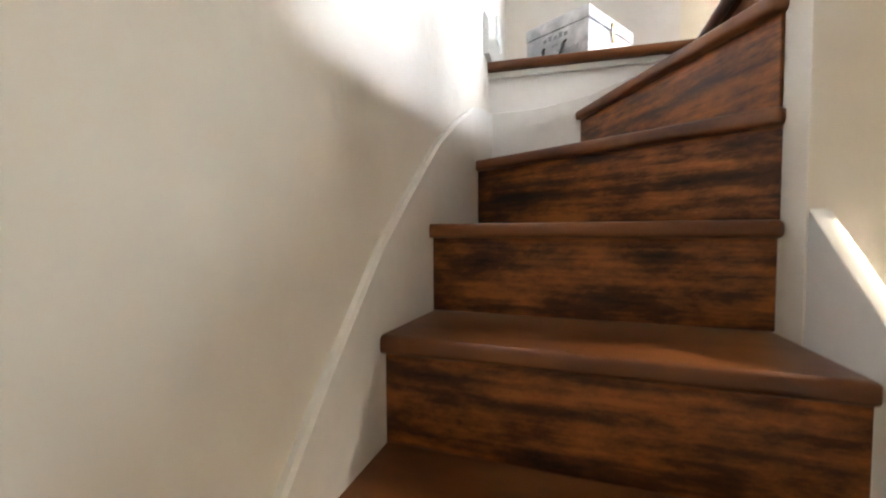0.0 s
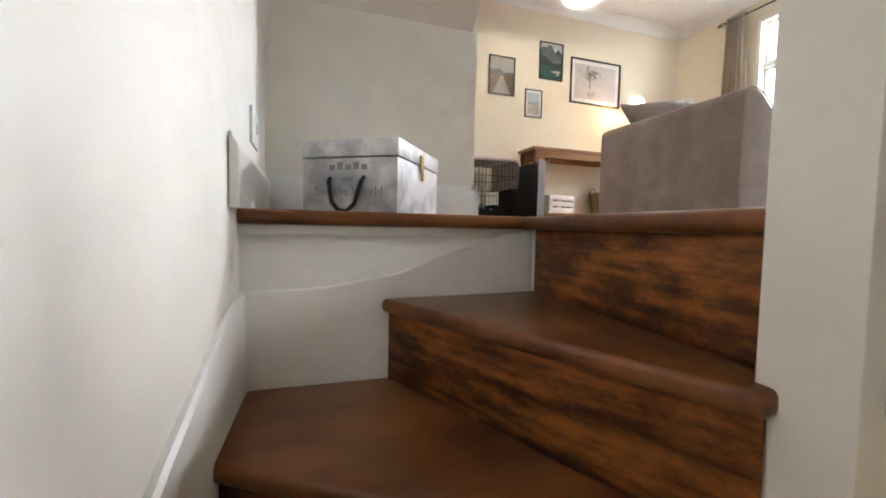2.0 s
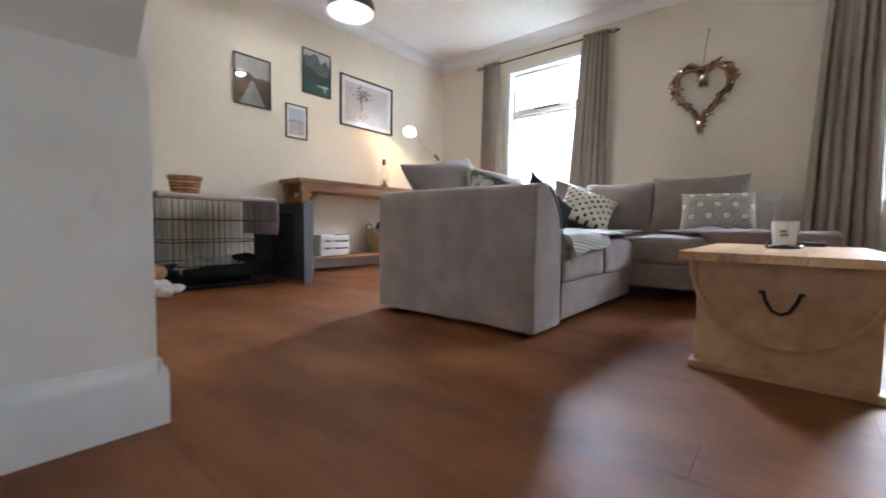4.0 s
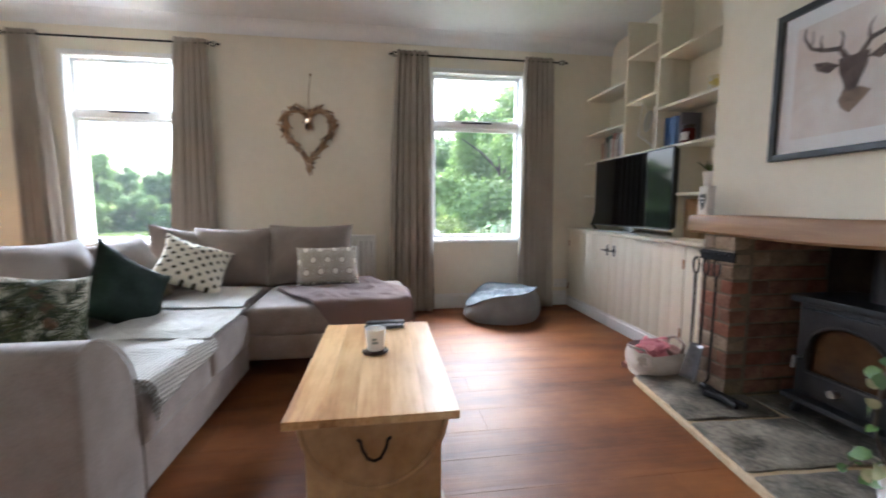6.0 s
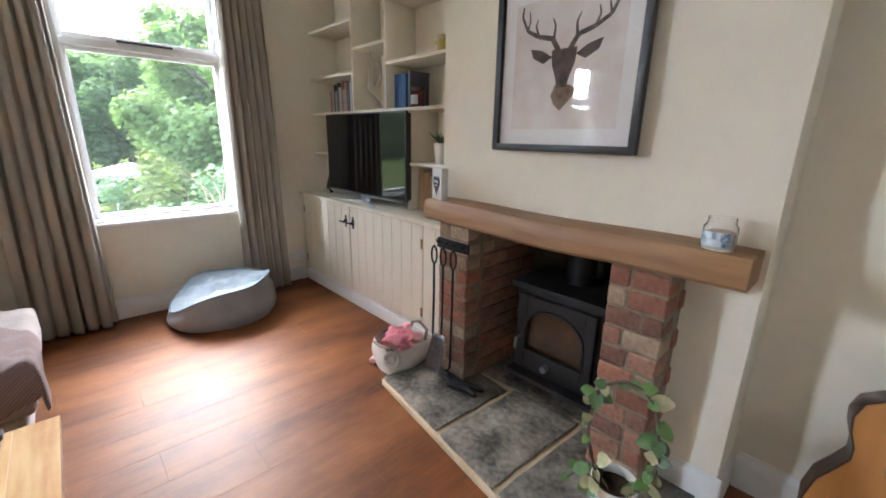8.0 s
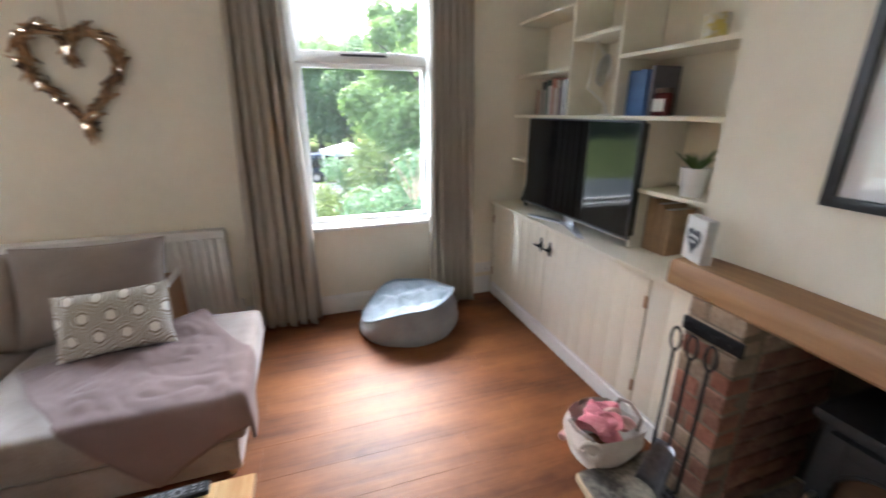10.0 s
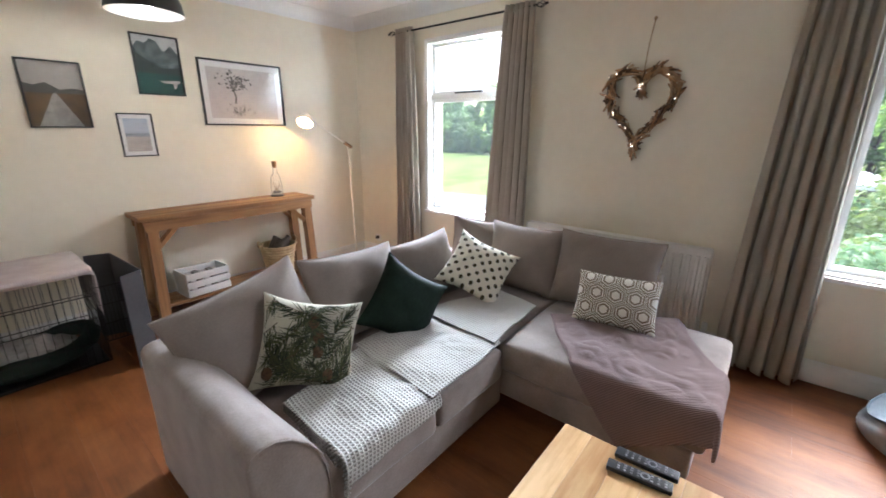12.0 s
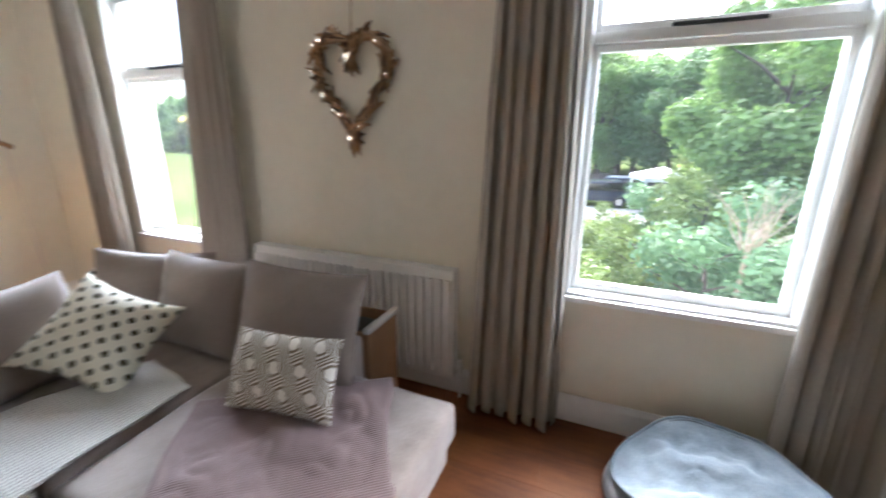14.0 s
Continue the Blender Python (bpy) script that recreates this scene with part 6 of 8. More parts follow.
# mountain lake
p = framed("picture", "black framed print of mountains above a teal lake", 0.315, 0.425, pose(3.033, PW, 1.932), 0.010, 0.020, BLACKF)
art(p, "print_sky", rect(-0.147, 0.05, 0.147, 0.202), ink("pale_sky_print", (0.42, 0.44, 0.44), (0.56, 0.58, 0.58), scale=4), 0)
art(p, "print_mountain", [(-0.147, -0.06), (0.147, -0.06), (0.147, 0.09), (0.10, 0.15), (0.05, 0.10), (0.01, 0.17), (-0.03, 0.185), (-0.07, 0.15), (-0.11, 0.16), (-0.147, 0.12)], ink("slate_mountain_print", (0.035, 0.055, 0.06), (0.20, 0.24, 0.25), scale=16, spread=(0.4, 0.7)), 1)
art(p, "print_slope", [(-0.147, -0.062), (0.147, -0.062), (0.147, 0.0), (0.06, -0.02), (-0.05, 0.015), (-0.147, 0.09)], ink("dark_forest_print", (0.012, 0.022, 0.022), (0.05, 0.07, 0.065), scale=20), 2)
art(p, "print_lake", rect(-0.147, -0.202, 0.147, -0.06), ink("teal_lake_print", (0.012, 0.050, 0.045), (0.03, 0.10, 0.09), scale=6, stretch=(0.4, 1, 2)), 3)
art(p, "print_jetty", [(-0.01, -0.11), (0.13, -0.10), (0.135, -0.118), (0.11, -0.125), (0.10, -0.16), (0.085, -0.16), (0.08, -0.125), (0.03, -0.125)], ink("pale_jetty_print", (0.40, 0.34, 0.31), (0.62, 0.56, 0.52), scale=20), 4)
# beach
p = framed("picture", "small black framed beach print in a white mount", 0.222, 0.316, pose(2.813, PW, 1.422), 0.009, 0.018, BLACKF)
art(p, "print_sky", rect(-0.078, 0.0, 0.078, 0.120), ink("blue_sky_print", (0.40, 0.46, 0.55), (0.55, 0.58, 0.62), scale=6, stretch=(0.5, 1, 2)), 0)
art(p, "print_sand", rect(-0.078, -0.120, 0.078, 0.004), ink("pale_sand_print", (0.42, 0.37, 0.34), (0.58, 0.53, 0.49), scale=10, stretch=(0.4, 1, 2)), 1)
art(p, "print_sea", rect(-0.078, -0.012, 0.078, 0.012), ink("grey_sea_print", (0.24, 0.26, 0.29), (0.40, 0.42, 0.45), scale=14, stretch=(0.3, 1, 2)), 2)
# tree in water
p = framed("picture", "large black framed print of a lone tree in still water", 0.724, 0.530, pose(3.668, PW, 1.764), 0.014, 0.022, BLACKF)
art(p, "print_field", rect(-0.30, -0.205, 0.30, 0.205), ink("pale_mist_print", (0.50, 0.46, 0.44), (0.62, 0.58, 0.56), scale=3), 0)
INKT = ink("charcoal_tree_print", (0.06, 0.055, 0.05), (0.20, 0.19, 0.175), scale=40)
rr = random.Random(4)
trunk = [(-0.085, -0.08), (-0.075, -0.02), (-0.095, 0.03), (-0.06, 0.07), (-0.07, 0.10)]
for a, b in zip(trunk, trunk[1:]):
    n_ = Vector((-(b[1] - a[1]), b[0] - a[0])).normalized() * 0.007
    art(p, "print_trunk", [(a[0] - n_.x, a[1] - n_.y), (b[0] - n_.x, b[1] - n_.y), (b[0] + n_.x, b[1] + n_.y), (a[0] + n_.x, a[1] + n_.y)], INKT, 2)
bm = bmesh.new()
for k in range(130):
    cx, cz, r = rr.gauss(-0.07, 0.055), rr.gauss(0.10, 0.035), rr.uniform(0.004, 0.014)
    flat(bm, [(cx + r * math.cos(radians(60 * q)) * rr.uniform(0.7, 1.2), cz + r * 0.7 * math.sin(radians(60 * q))) for q in range(6)], -0.0076 - 0.00001 * k)
part("print_foliage", bm, INKT, p, smooth=False, kind="stuff")
bm = bmesh.new()
for k in range(46):
    cx, cz = rr.gauss(-0.07, 0.05), rr.uniform(-0.17, -0.08)
    flat(bm, rect(cx - 0.003, cz - rr.uniform(0.01, 0.03), cx + 0.003, cz), -0.0076 - 0.00001 * k)
part("print_reflection", bm, ink("faded_reflection_print", (0.20, 0.19, 0.18), (0.36, 0.34, 0.33), scale=30), p, smooth=False, kind="stuff")
# antlers over the mantel: plain shapes
p = framed("picture", "large black framed watercolour of branching antlers over the mantel", 0.645, 0.645, pose(2.45, BREAST + 0.0145, 1.5285, 0, 0, 177.8), 0.028, 0.026, BLACKF)
art(p, "print_wash", rect(-0.235, -0.235, 0.235, 0.235), ink("rose_beige_wash", (0.60, 0.50, 0.43), (0.74, 0.70, 0.66), scale=4, fine=14, spread=(0.30, 0.62)), 0)
def squat(pts, k=0.80, dz=-0.015):
    return [(x, z * k + dz) for x, z in pts]


HEADI = ink("umber_watercolour", (0.035, 0.028, 0.026), (0.14, 0.10, 0.085), scale=18)
art(p, "print_head", squat([(-0.055, 0.085), (0.055, 0.085), (0.05, 0.02), (0.03, -0.04), (0.022, -0.085), (-0.022, -0.085), (-0.03, -0.04), (-0.05, 0.02)]), HEADI, 2)
art(p, "print_bib", squat([(-0.03, -0.07), (0.035, -0.075), (0.07, -0.10), (0.05, -0.13), (0.03, -0.155), (0.0, -0.19), (-0.03, -0.16), (-0.045, -0.12)]), ink("brown_watercolour_blot", (0.14, 0.09, 0.06), (0.34, 0.24, 0.17), scale=22), 1)
for s in (-1, 1):
    art(p, "print_ear", squat([(s * 0.05, 0.055), (s * 0.10, 0.09), (s * 0.155, 0.105), (s * 0.14, 0.06), (s * 0.09, 0.03)]), HEADI, 1)
    main = [(s * 0.025, 0.08), (s * 0.055, 0.135), (s * 0.12, 0.155), (s * 0.175, 0.19), (s * 0.205, 0.26), (s * 0.20, 0.30)]
    bm = bmesh.new()
    def stroke(pts, w0, w1):
        pts = squat(pts)
        for i, (a, b) in enumerate(zip(pts, pts[1:])):
            d = Vector((-(b[1] - a[1]), b[0] - a[0])).normalized()
            wa, wb = w0 + (w1 - w0) * i / (len(pts) - 1), w0 + (w1 - w0) * (i + 1) / (len(pts) - 1)
            flat(bm, [(a[0] - d.x * wa, a[1] - d.y * wa), (b[0] - d.x * wb, b[1] - d.y * wb), (b[0] + d.x * wb, b[1] + d.y * wb), (a[0] + d.x * wa, a[1] + d.y * wa)], -0.0076 - 0.00002 * i)
    stroke(main, 0.011, 0.004)
    stroke([(s * 0.05, 0.13), (s * 0.045, 0.19), (s * 0.06, 0.225)], 0.007, 0.002)
    stroke([(s * 0.12, 0.155), (s * 0.135, 0.20), (s * 0.128, 0.235)], 0.006, 0.002)
    stroke([(s * 0.175, 0.19), (s * 0.165, 0.235), (s * 0.17, 0.275)], 0.005, 0.002)
    part("print_antler", bm, HEADI, p, smooth=False)

# ---- workbench table and what stands on it ----
be = thing("console_table", "rustic pine workbench console table with braced legs and a low shelf", "table", 3.335, 4.16, 0)
BX, BY = 0.715, 0.175
for k in range(4):
    w = 2 * BY / 4
    bm = boxes((-BX, -BY + k * w + 0.001, 0.822, BX, -BY + (k + 1) * w - 0.001, 0.855), bevel=0.004)
    jitter(bm, 0.002, 6, k)
    part("top_board", bm, BENCHW, be)
LEGW = wood("rustic_pine_wood_upright", (0.15, 0.066, 0.024), (0.42, 0.225, 0.088), "z", rough=0.6, ring=10, fine=42, bump=0.4)
for sx in (-1, 1):
    for sy in (-1, 1):
        xo, y0 = sx * (BX - 0.08), sy * (BY - 0.045)
        bm = bmesh.new()
        q = 0.035
        lo, hi = [], []
        for dx, dy in ((-q, -q), (q, -q), (q, q), (-q, q)):
            lo.append(bm.verts.new((xo + sx * 0.03 + dx, y0 + sy * 0.012 + dy, 0)))
            hi.append(bm.verts.new((xo + dx, y0 + dy, 0.82)))
        bm.faces.new(lo)
        bm.faces.new(hi)
        for i in range(4):
            bm.faces.new((lo[i], lo[(i + 1) % 4], hi[(i + 1) % 4], hi[i]))
        part("leg", bm, LEGW, be, smooth=False)
        bm = bmesh.new()
        tube(bm, [(xo - sx * 0.02, y0, 0.62), (xo - sx * 0.20, y0, 0.80)], 0.026, 4)
        part("brace", bm, BENCHW, be, smooth=False)
for sy in (-1, 1):
    part("apron", boxes((-BX + 0.03, sy * (BY - 0.02) - 0.012, 0.745, BX - 0.03, sy * (BY - 0.02) + 0.012, 0.820), bevel=0.003), BENCHW, be)
for sx in (-1, 1):
    part("cross_rail", boxes((sx * (BX - 0.06) - 0.02, -BY + 0.02, 0.08, sx * (BX - 0.06) + 0.02, BY - 0.02, 0.125), bevel=0.003), LEGW, be)
for k in range(3):
    part("shelf_board", boxes((-BX + 0.02, -0.14 + k * 0.094, 0.126, BX - 0.02, -0.05 + k * 0.094, 0.150), bevel=0.003), BENCHW, be)
bo = thing("bottle", "clear glass bottle with a cork holding dried stems and pebbles", "bottle", 3.80, 4.22, 0.855)
bm = bmesh.new()
lathe(bm, [(0.052, 0.016), (0.052, 0.06), (0.050, 0.13), (0.042, 0.18), (0.020, 0.22), (0.019, 0.28), (0.0165, 0.28), (0.017, 0.22), (0.039, 0.178), (0.047, 0.13), (0.049, 0.06), (0.049, 0.020), (0.0, 0.020)], 24)
part("glass", bm, CLEAR, bo)
bm = bmesh.new()
lathe(bm, [(0.015, 0.265), (0.019, 0.285), (0.021, 0.325), (0.0, 0.326)], 16)
part("cork", bm, OAK, bo)
bm = bmesh.new()
lathe(bm, [(0.062, 0.0), (0.064, 0.006), (0.060, 0.014), (0.0, 0.0155)], 20)
part("slate_base", bm, DARKW, bo)
rr = random.Random(2)
bm = bmesh.new()
for k in range(16):
    a, r = rr.uniform(0, 6.28), rr.uniform(0, 0.032)
    bmesh.ops.create_icosphere(bm, subdivisions=1, radius=rr.uniform(0.008, 0.013), matrix=Matrix.Translation((r * math.cos(a), r * math.sin(a), 0.032 + rr.uniform(0, 0.012))))
part("pebbles", bm, STONE, bo, kind="stuff")
bm = bmesh.new()
for k in range(9):
    a = rr.uniform(0, 6.28)
    tube(bm, [(0.01 * math.cos(a), 0.01 * math.sin(a), 0.03), (0.028 * math.cos(a), 0.028 * math.sin(a), rr.uniform(0.09, 0.15))], 0.0022, 5)
part("stems", bm, WICKER, bo, kind="stuff")


def weave_basket(name, label, x, y, z, r0, r1, h, mat_, bands=9, cat="basket"):
    b = thing(name, label, cat, x, y, z)
    bm = bmesh.new()
    prof = []
    for k in range(bands * 4 + 1):
        f = k / (bands * 4)
        prof.append((r0 + (r1 - r0) * f + 0.004 * math.sin(f * bands * 2 * math.pi), h * f))
    prof = [(r0 * 0.2, 0.0)] + prof + [(r1 - 0.012, h), (r0 - 0.012, 0.012), (0.0, 0.012)]
    lathe(bm, prof, 30)
    for v in bm.verts:
        a = math.atan2(v.co.y, v.co.x)
        k = 1 + 0.012 * math.sin(a * 15 + v.co.z * 120)
        v.co.x, v.co.y = v.co.x * k, v.co.y * k
    part("weave", bm, mat_, b)
    bm = bmesh.new()
    tube(bm, [(r1 * math.cos(radians(15 * k)), r1 * math.sin(radians(15 * k)), h) for k in range(24)], 0.009, 6, closed=True)
    part("rim", bm, mat_, b)
    return b


lb = weave_basket("log_basket", "pale woven seagrass basket of logs on the bench shelf", 3.72, 4.17, 0.150, 0.125, 0.165, 0.25, WICKER)
for sx in (-1, 1):
    bm = bmesh.new()
    tube(bm, [(sx * 0.165, -0.05, 0.24), (sx * 0.175, -0.045, 0.29), (sx * 0.178, 0.0, 0.31), (sx * 0.175, 0.045, 0.29), (sx * 0.165, 0.05, 0.24)], 0.008, 6)
    part("handle", bm, WICKER, lb)
for k in range(7):
    bm = bmesh.new()
    a = 0.9 * k
    tube(bm, [(0.06 * math.cos(a) - 0.05, 0.05 * math.sin(a), 0.14 + 0.02 * (k % 3)), (0.05 * math.cos(a + 1) + 0.06, 0.06 * math.sin(a + 0.6), 0.27 + 0.025 * (k % 3))], 0.026, 9)
    single("log", bm, BARK, "split firewood log with bark in the basket", "log", pose(3.72, 4.17, 0.15), "logs in the basket")
cr = thing("crate", "white slatted wooden crate on the bench shelf", "crate", 3.02, 4.15, 0.150, 4)
for sy in (-0.115, 0.103):
    for k in range(3):
        part("slat", boxes((-0.17, sy, 0.008 + 0.068 * k, 0.17, sy + 0.012, 0.062 + 0.068 * k), bevel=0.002), WHITEW, cr)
for sx in (-0.17, 0.158):
    part("end", boxes((sx, -0.102, 0.0, sx + 0.012, 0.102, 0.20), bevel=0.002), WHITEW, cr)
part("floor", boxes((-0.158, -0.10, 0.0, 0.158, 0.10, 0.010)), WHITEW, cr)
for k in range(4):
    bm = boxes((2.90 + 0.055 * k, 4.07, 0.162, 2.94 + 0.055 * k, 4.21, 0.31 + 0.012 * (k % 2)), bevel=0.002)
    single("book", bm, (PAPER, SOFAC, PAPER, STONE)[k], "thin book standing in the white crate", "book", group="books in the crate")

# ---- lamps ----
fl = thing("floor_lamp", "slim cream floor lamp with a small lit dome shade", "lamp", 4.66, 4.18, 0)
LAMPW = surface("cream_lamp_enamel", (0.66, 0.60, 0.50), (0.74, 0.69, 0.60), rough=0.35, scale=6, fine=40, bump=0.02)
bm = bmesh.new()
lathe(bm, [(0.0, 0), (0.125, 0), (0.128, 0.008), (0.12, 0.016), (0.02, 0.02), (0.012, 0.04)], 28, (0.03, 0.02, 0))
part("base", bm, LAMPW, fl)
bm = bmesh.new()
tube(bm, [(0.03, 0.02, 0.03), (-0.045, -0.02, 1.31)], 0.009, 10)
part("pole", bm, LAMPW, fl)
bm = bmesh.new()
tube(bm, [(0.0, -0.02, 1.285), (-0.085, -0.02, 1.335)], 0.018, 12)
part("joint", bm, OAK, fl, "wooden pivot joint")
HEAD = Vector((-0.545, -0.045, 1.545))
bm = bmesh.new()
tube(bm, [(0.0, -0.02, 1.285), HEAD + Vector((0.04, 0.0, 0.03))], 0.006, 8)
part("arm", bm, LAMPW, fl)
axis = Vector((-0.52, -0.38, -0.76)).normalized()
turn = axis.to_track_quat("-Z", "Y").to_matrix().to_4x4()
bm = bmesh.new()
lathe(bm, [(0.010, 0.075), (0.03, 0.07), (0.055, 0.045), (0.075, 0.0), (0.078, -0.022), (0.076, -0.022), (0.072, 0.0), (0.052, 0.042), (0.028, 0.064), (0.0, 0.066)], 28)
part("shade", bm, LAMPW, fl, m=Matrix.Translation(HEAD) @ turn)
bm = bmesh.new()
bmesh.ops.create_uvsphere(bm, u_segments=16, v_segments=10, radius=0.030)
BULB = glow("warm_bulb", (1.0, 0.76, 0.42), 10)
part("bulb", bm, BULB, fl, m=Matrix.Translation(HEAD + axis * -0.018))
bm = bmesh.new()
tube(bm, [(-0.045, -0.02, 1.30), (0.03, 0.03, 1.20), (0.06, 0.05, 1.05), (0.02, 0.06, 1.0), (0.0, 0.02, 1.12)], 0.002, 5)
part("cable", bm, LAMPW, fl)

pe = thing("pendant_lamp", "dark grey metal dome pendant lamp, lit, white inside", "lamp", 2.713, 3.375, CH)
GREYM = surface("dark_grey_enamel", (0.035, 0.034, 0.033), (0.055, 0.053, 0.051), rough=0.4, scale=6, fine=60, bump=0.02)
SHZ = 2.075 - CH
bm = bmesh.new()
lathe(bm, [(0.02, SHZ + 0.235), (0.05, SHZ + 0.225), (0.10, SHZ + 0.19), (0.15, SHZ + 0.13), (0.178, SHZ + 0.06), (0.187, SHZ), (0.184, SHZ), (0.175, SHZ + 0.06), (0.147, SHZ + 0.128), (0.098, SHZ + 0.186), (0.05, SHZ + 0.220), (0.02, SHZ + 0.230)], 40)
part("shade", bm, GREYM, pe)
bm = bmesh.new()
lathe(bm, [(0.1835, SHZ + 0.002), (0.1745, SHZ + 0.06), (0.1465, SHZ + 0.127), (0.0975, SHZ + 0.185), (0.05, SHZ + 0.219), (0.0, SHZ + 0.222)], 40)
part("shade_lining", bm, TRIM, pe, "white enamel shade lining")
bm = bmesh.new()
lathe(bm, [(0.0, SHZ + 0.235), (0.022, SHZ + 0.236), (0.022, SHZ + 0.28), (0.008, SHZ + 0.29), (0.004, SHZ + 0.30), (0.004, -0.03), (0.05, -0.025), (0.055, -0.002), (0.0, -0.001)], 16)
part("flex_and_rose", bm, GREYM, pe)
bm = bmesh.new()
bmesh.ops.create_uvsphere(bm, u_segments=16, v_segments=10, radius=0.045)
part("bulb", bm, BULB, pe, m=pose(0, 0, SHZ + 0.075))

# ---- dog crate corner ----
cg = thing("wire_crate", "black wire dog crate with its front door open", "crate", 1.90, 3.97, 0)
cx, cy, hz = 0.36, 0.27, 0.63
for a, b in (((-cx, -cy), (cx, -cy)), ((cx, -cy), (cx, cy)), ((cx, cy), (-cx, cy)), ((-cx, cy), (-cx, -cy))):
    bm = bmesh.new()
    n = 18 if abs(a[0] - b[0]) > 0.1 else 13
    for k in range(n + 1):
        x, y = a[0] + (b[0] - a[0]) * k / n, a[1] + (b[1] - a[1]) * k / n
        tube(bm, [(x, y, 0.01), (x, y, hz)], 0.0017, 4)
    for z in (0.01, 0.16, 0.32, 0.47, hz):
        tube(bm, [(a[0], a[1], z), (b[0], b[1], z)], 0.0030, 4)
    part("wire_side", bm, IRON, cg, kind="stuff")
part("tray", boxes((-cx + 0.01, -cy + 0.01, 0.002, cx - 0.01, cy - 0.01, 0.018), bevel=0.003), BLACKP, cg)
bm = bmesh.new()
for k in range(7):
    tube(bm, [(cx + 0.004 + 0.02 * k, -cy - 0.02, 0.15), (cx + 0.004 + 0.02 * k, -cy - 0.02, 0.52)], 0.0017, 4)
for z in (0.15, 0.27, 0.40, 0.52):
    tube(bm, [(cx, -cy - 0.02, z), (cx + 0.13, -cy - 0.02, z)], 0.0028, 4)
part("door", bm, IRON, cg, kind="stuff")
bed = thing("dog_bed", "dark green padded dog bed inside the crate", "bed", 1.90, 3.97, 0.02)
DKG = surface("dark_green_canvas", (0.006, 0.016, 0.012), (0.016, 0.034, 0.026), rough=0.9, scale=9, fine=90, bump=0.3)
bm = bmesh.new()
pts = [(0.30 * math.cos(a) * (1 + 0.08 * math.cos(4 * a)), 0.205 * math.sin(a), 0.075 + 0.05 * max(0, math.cos(a - 0.3)) ** 3 + 0.012 * math.sin(3 * a)) for a in [radians(10 * k) for k in range(36)]]
tube(bm, pts, 0.05, 10, closed=True)
jitter(bm, 0.012, 9, 3)
part("bolster", bm, DKG, bed)
bm = bmesh.new()
lathe(bm, [(0.0, 0.0), (0.27, 0.0), (0.28, 0.03), (0.25, 0.05), (0.0, 0.055)], 28, squash=(1, 0.68))
part("mattress", bm, DKG, bed)
bm = bmesh.new()
grid(bm, 30, 22, lambda u, v: (1.90 + (u - 0.5) * 0.50, 3.97 + (v - 0.5) * 0.32, 0.10 + 0.10 * math.sin(math.pi * u) * math.sin(math.pi * v) + 0.05 * abs(noise.noise(Vector((u * 5, v * 4, 2)))) + 0.02 * noise.noise(Vector((u * 12, v * 12, 4)))))
ob = single("fleece_blanket", bm, surface("grey_fleece", (0.28, 0.26, 0.24), (0.48, 0.46, 0.43), rough=1, scale=9, fine=60, bump=0.6), "crumpled grey fleece blanket on the dog bed", "blanket")
ob.modifiers.new("thick", "SOLIDIFY").thickness = 0.012
bm = bmesh.new()
def cover(u, v):
    x, y = 1.90 + (u - 0.42) * 0.95, 3.97 + (v - 0.5) * 0.62
    z = hz + 0.012
    over = max(0.0, x - (1.90 + cx + 0.006))
    if over:
        x, z = 1.90 + cx + 0.012 + 0.015 * abs(noise.noise(Vector((v * 6, u * 3, 1)))), z - over * 1.5
    oy = max(0.0, (3.97 - cy - 0.006) - y)
    if oy:
        y, z = 3.97 - cy - 0.010, z - oy
    return (x, min(y, N - 0.03), z + 0.008 * abs(noise.noise(Vector((u * 6, v * 6, 3)))))
grid(bm, 50, 30, cover)
ob = single("cover_blanket", bm, surface("pale_pink_fleece", (0.46, 0.38, 0.36), (0.58, 0.50, 0.48), rough=1, scale=7, fine=90, bump=0.4), "pale pink fleece spread over the wire crate", "blanket")
ob.modifiers.new("thick", "SOLIDIFY").thickness = 0.008
sc = thing("folding_screen", "dark grey three-panel folding board beside the crate", "screen")
pp = [(2.30, 4.15), (2.44, 4.11), (2.475, 3.53), (2.352, 3.458)]
for a, b in zip(pp, pp[1:]):
    bm = bmesh.new()
    d = Vector((b[0] - a[0], b[1] - a[1])).normalized()
    n_ = Vector((-d.y, d.x)) * 0.004
    prism(bm, [(a[0] - n_.x, a[1] - n_.y), (b[0] - n_.x, b[1] - n_.y), (b[0] + n_.x, b[1] + n_.y), (a[0] + n_.x, a[1] + n_.y)], "z", 0.0, 0.62, bevel=0.002, seg=1)
    part("panel", bm, surface("dark_grey_board", (0.022, 0.023, 0.027), (0.042, 0.043, 0.048), rough=0.5, scale=4, fine=60, bump=0.05), sc)
weave_basket("small_basket", "small tan wicker basket on the crate cover", 1.73, 3.93, 0.652, 0.085, 0.10, 0.11, TANWICK, 5)

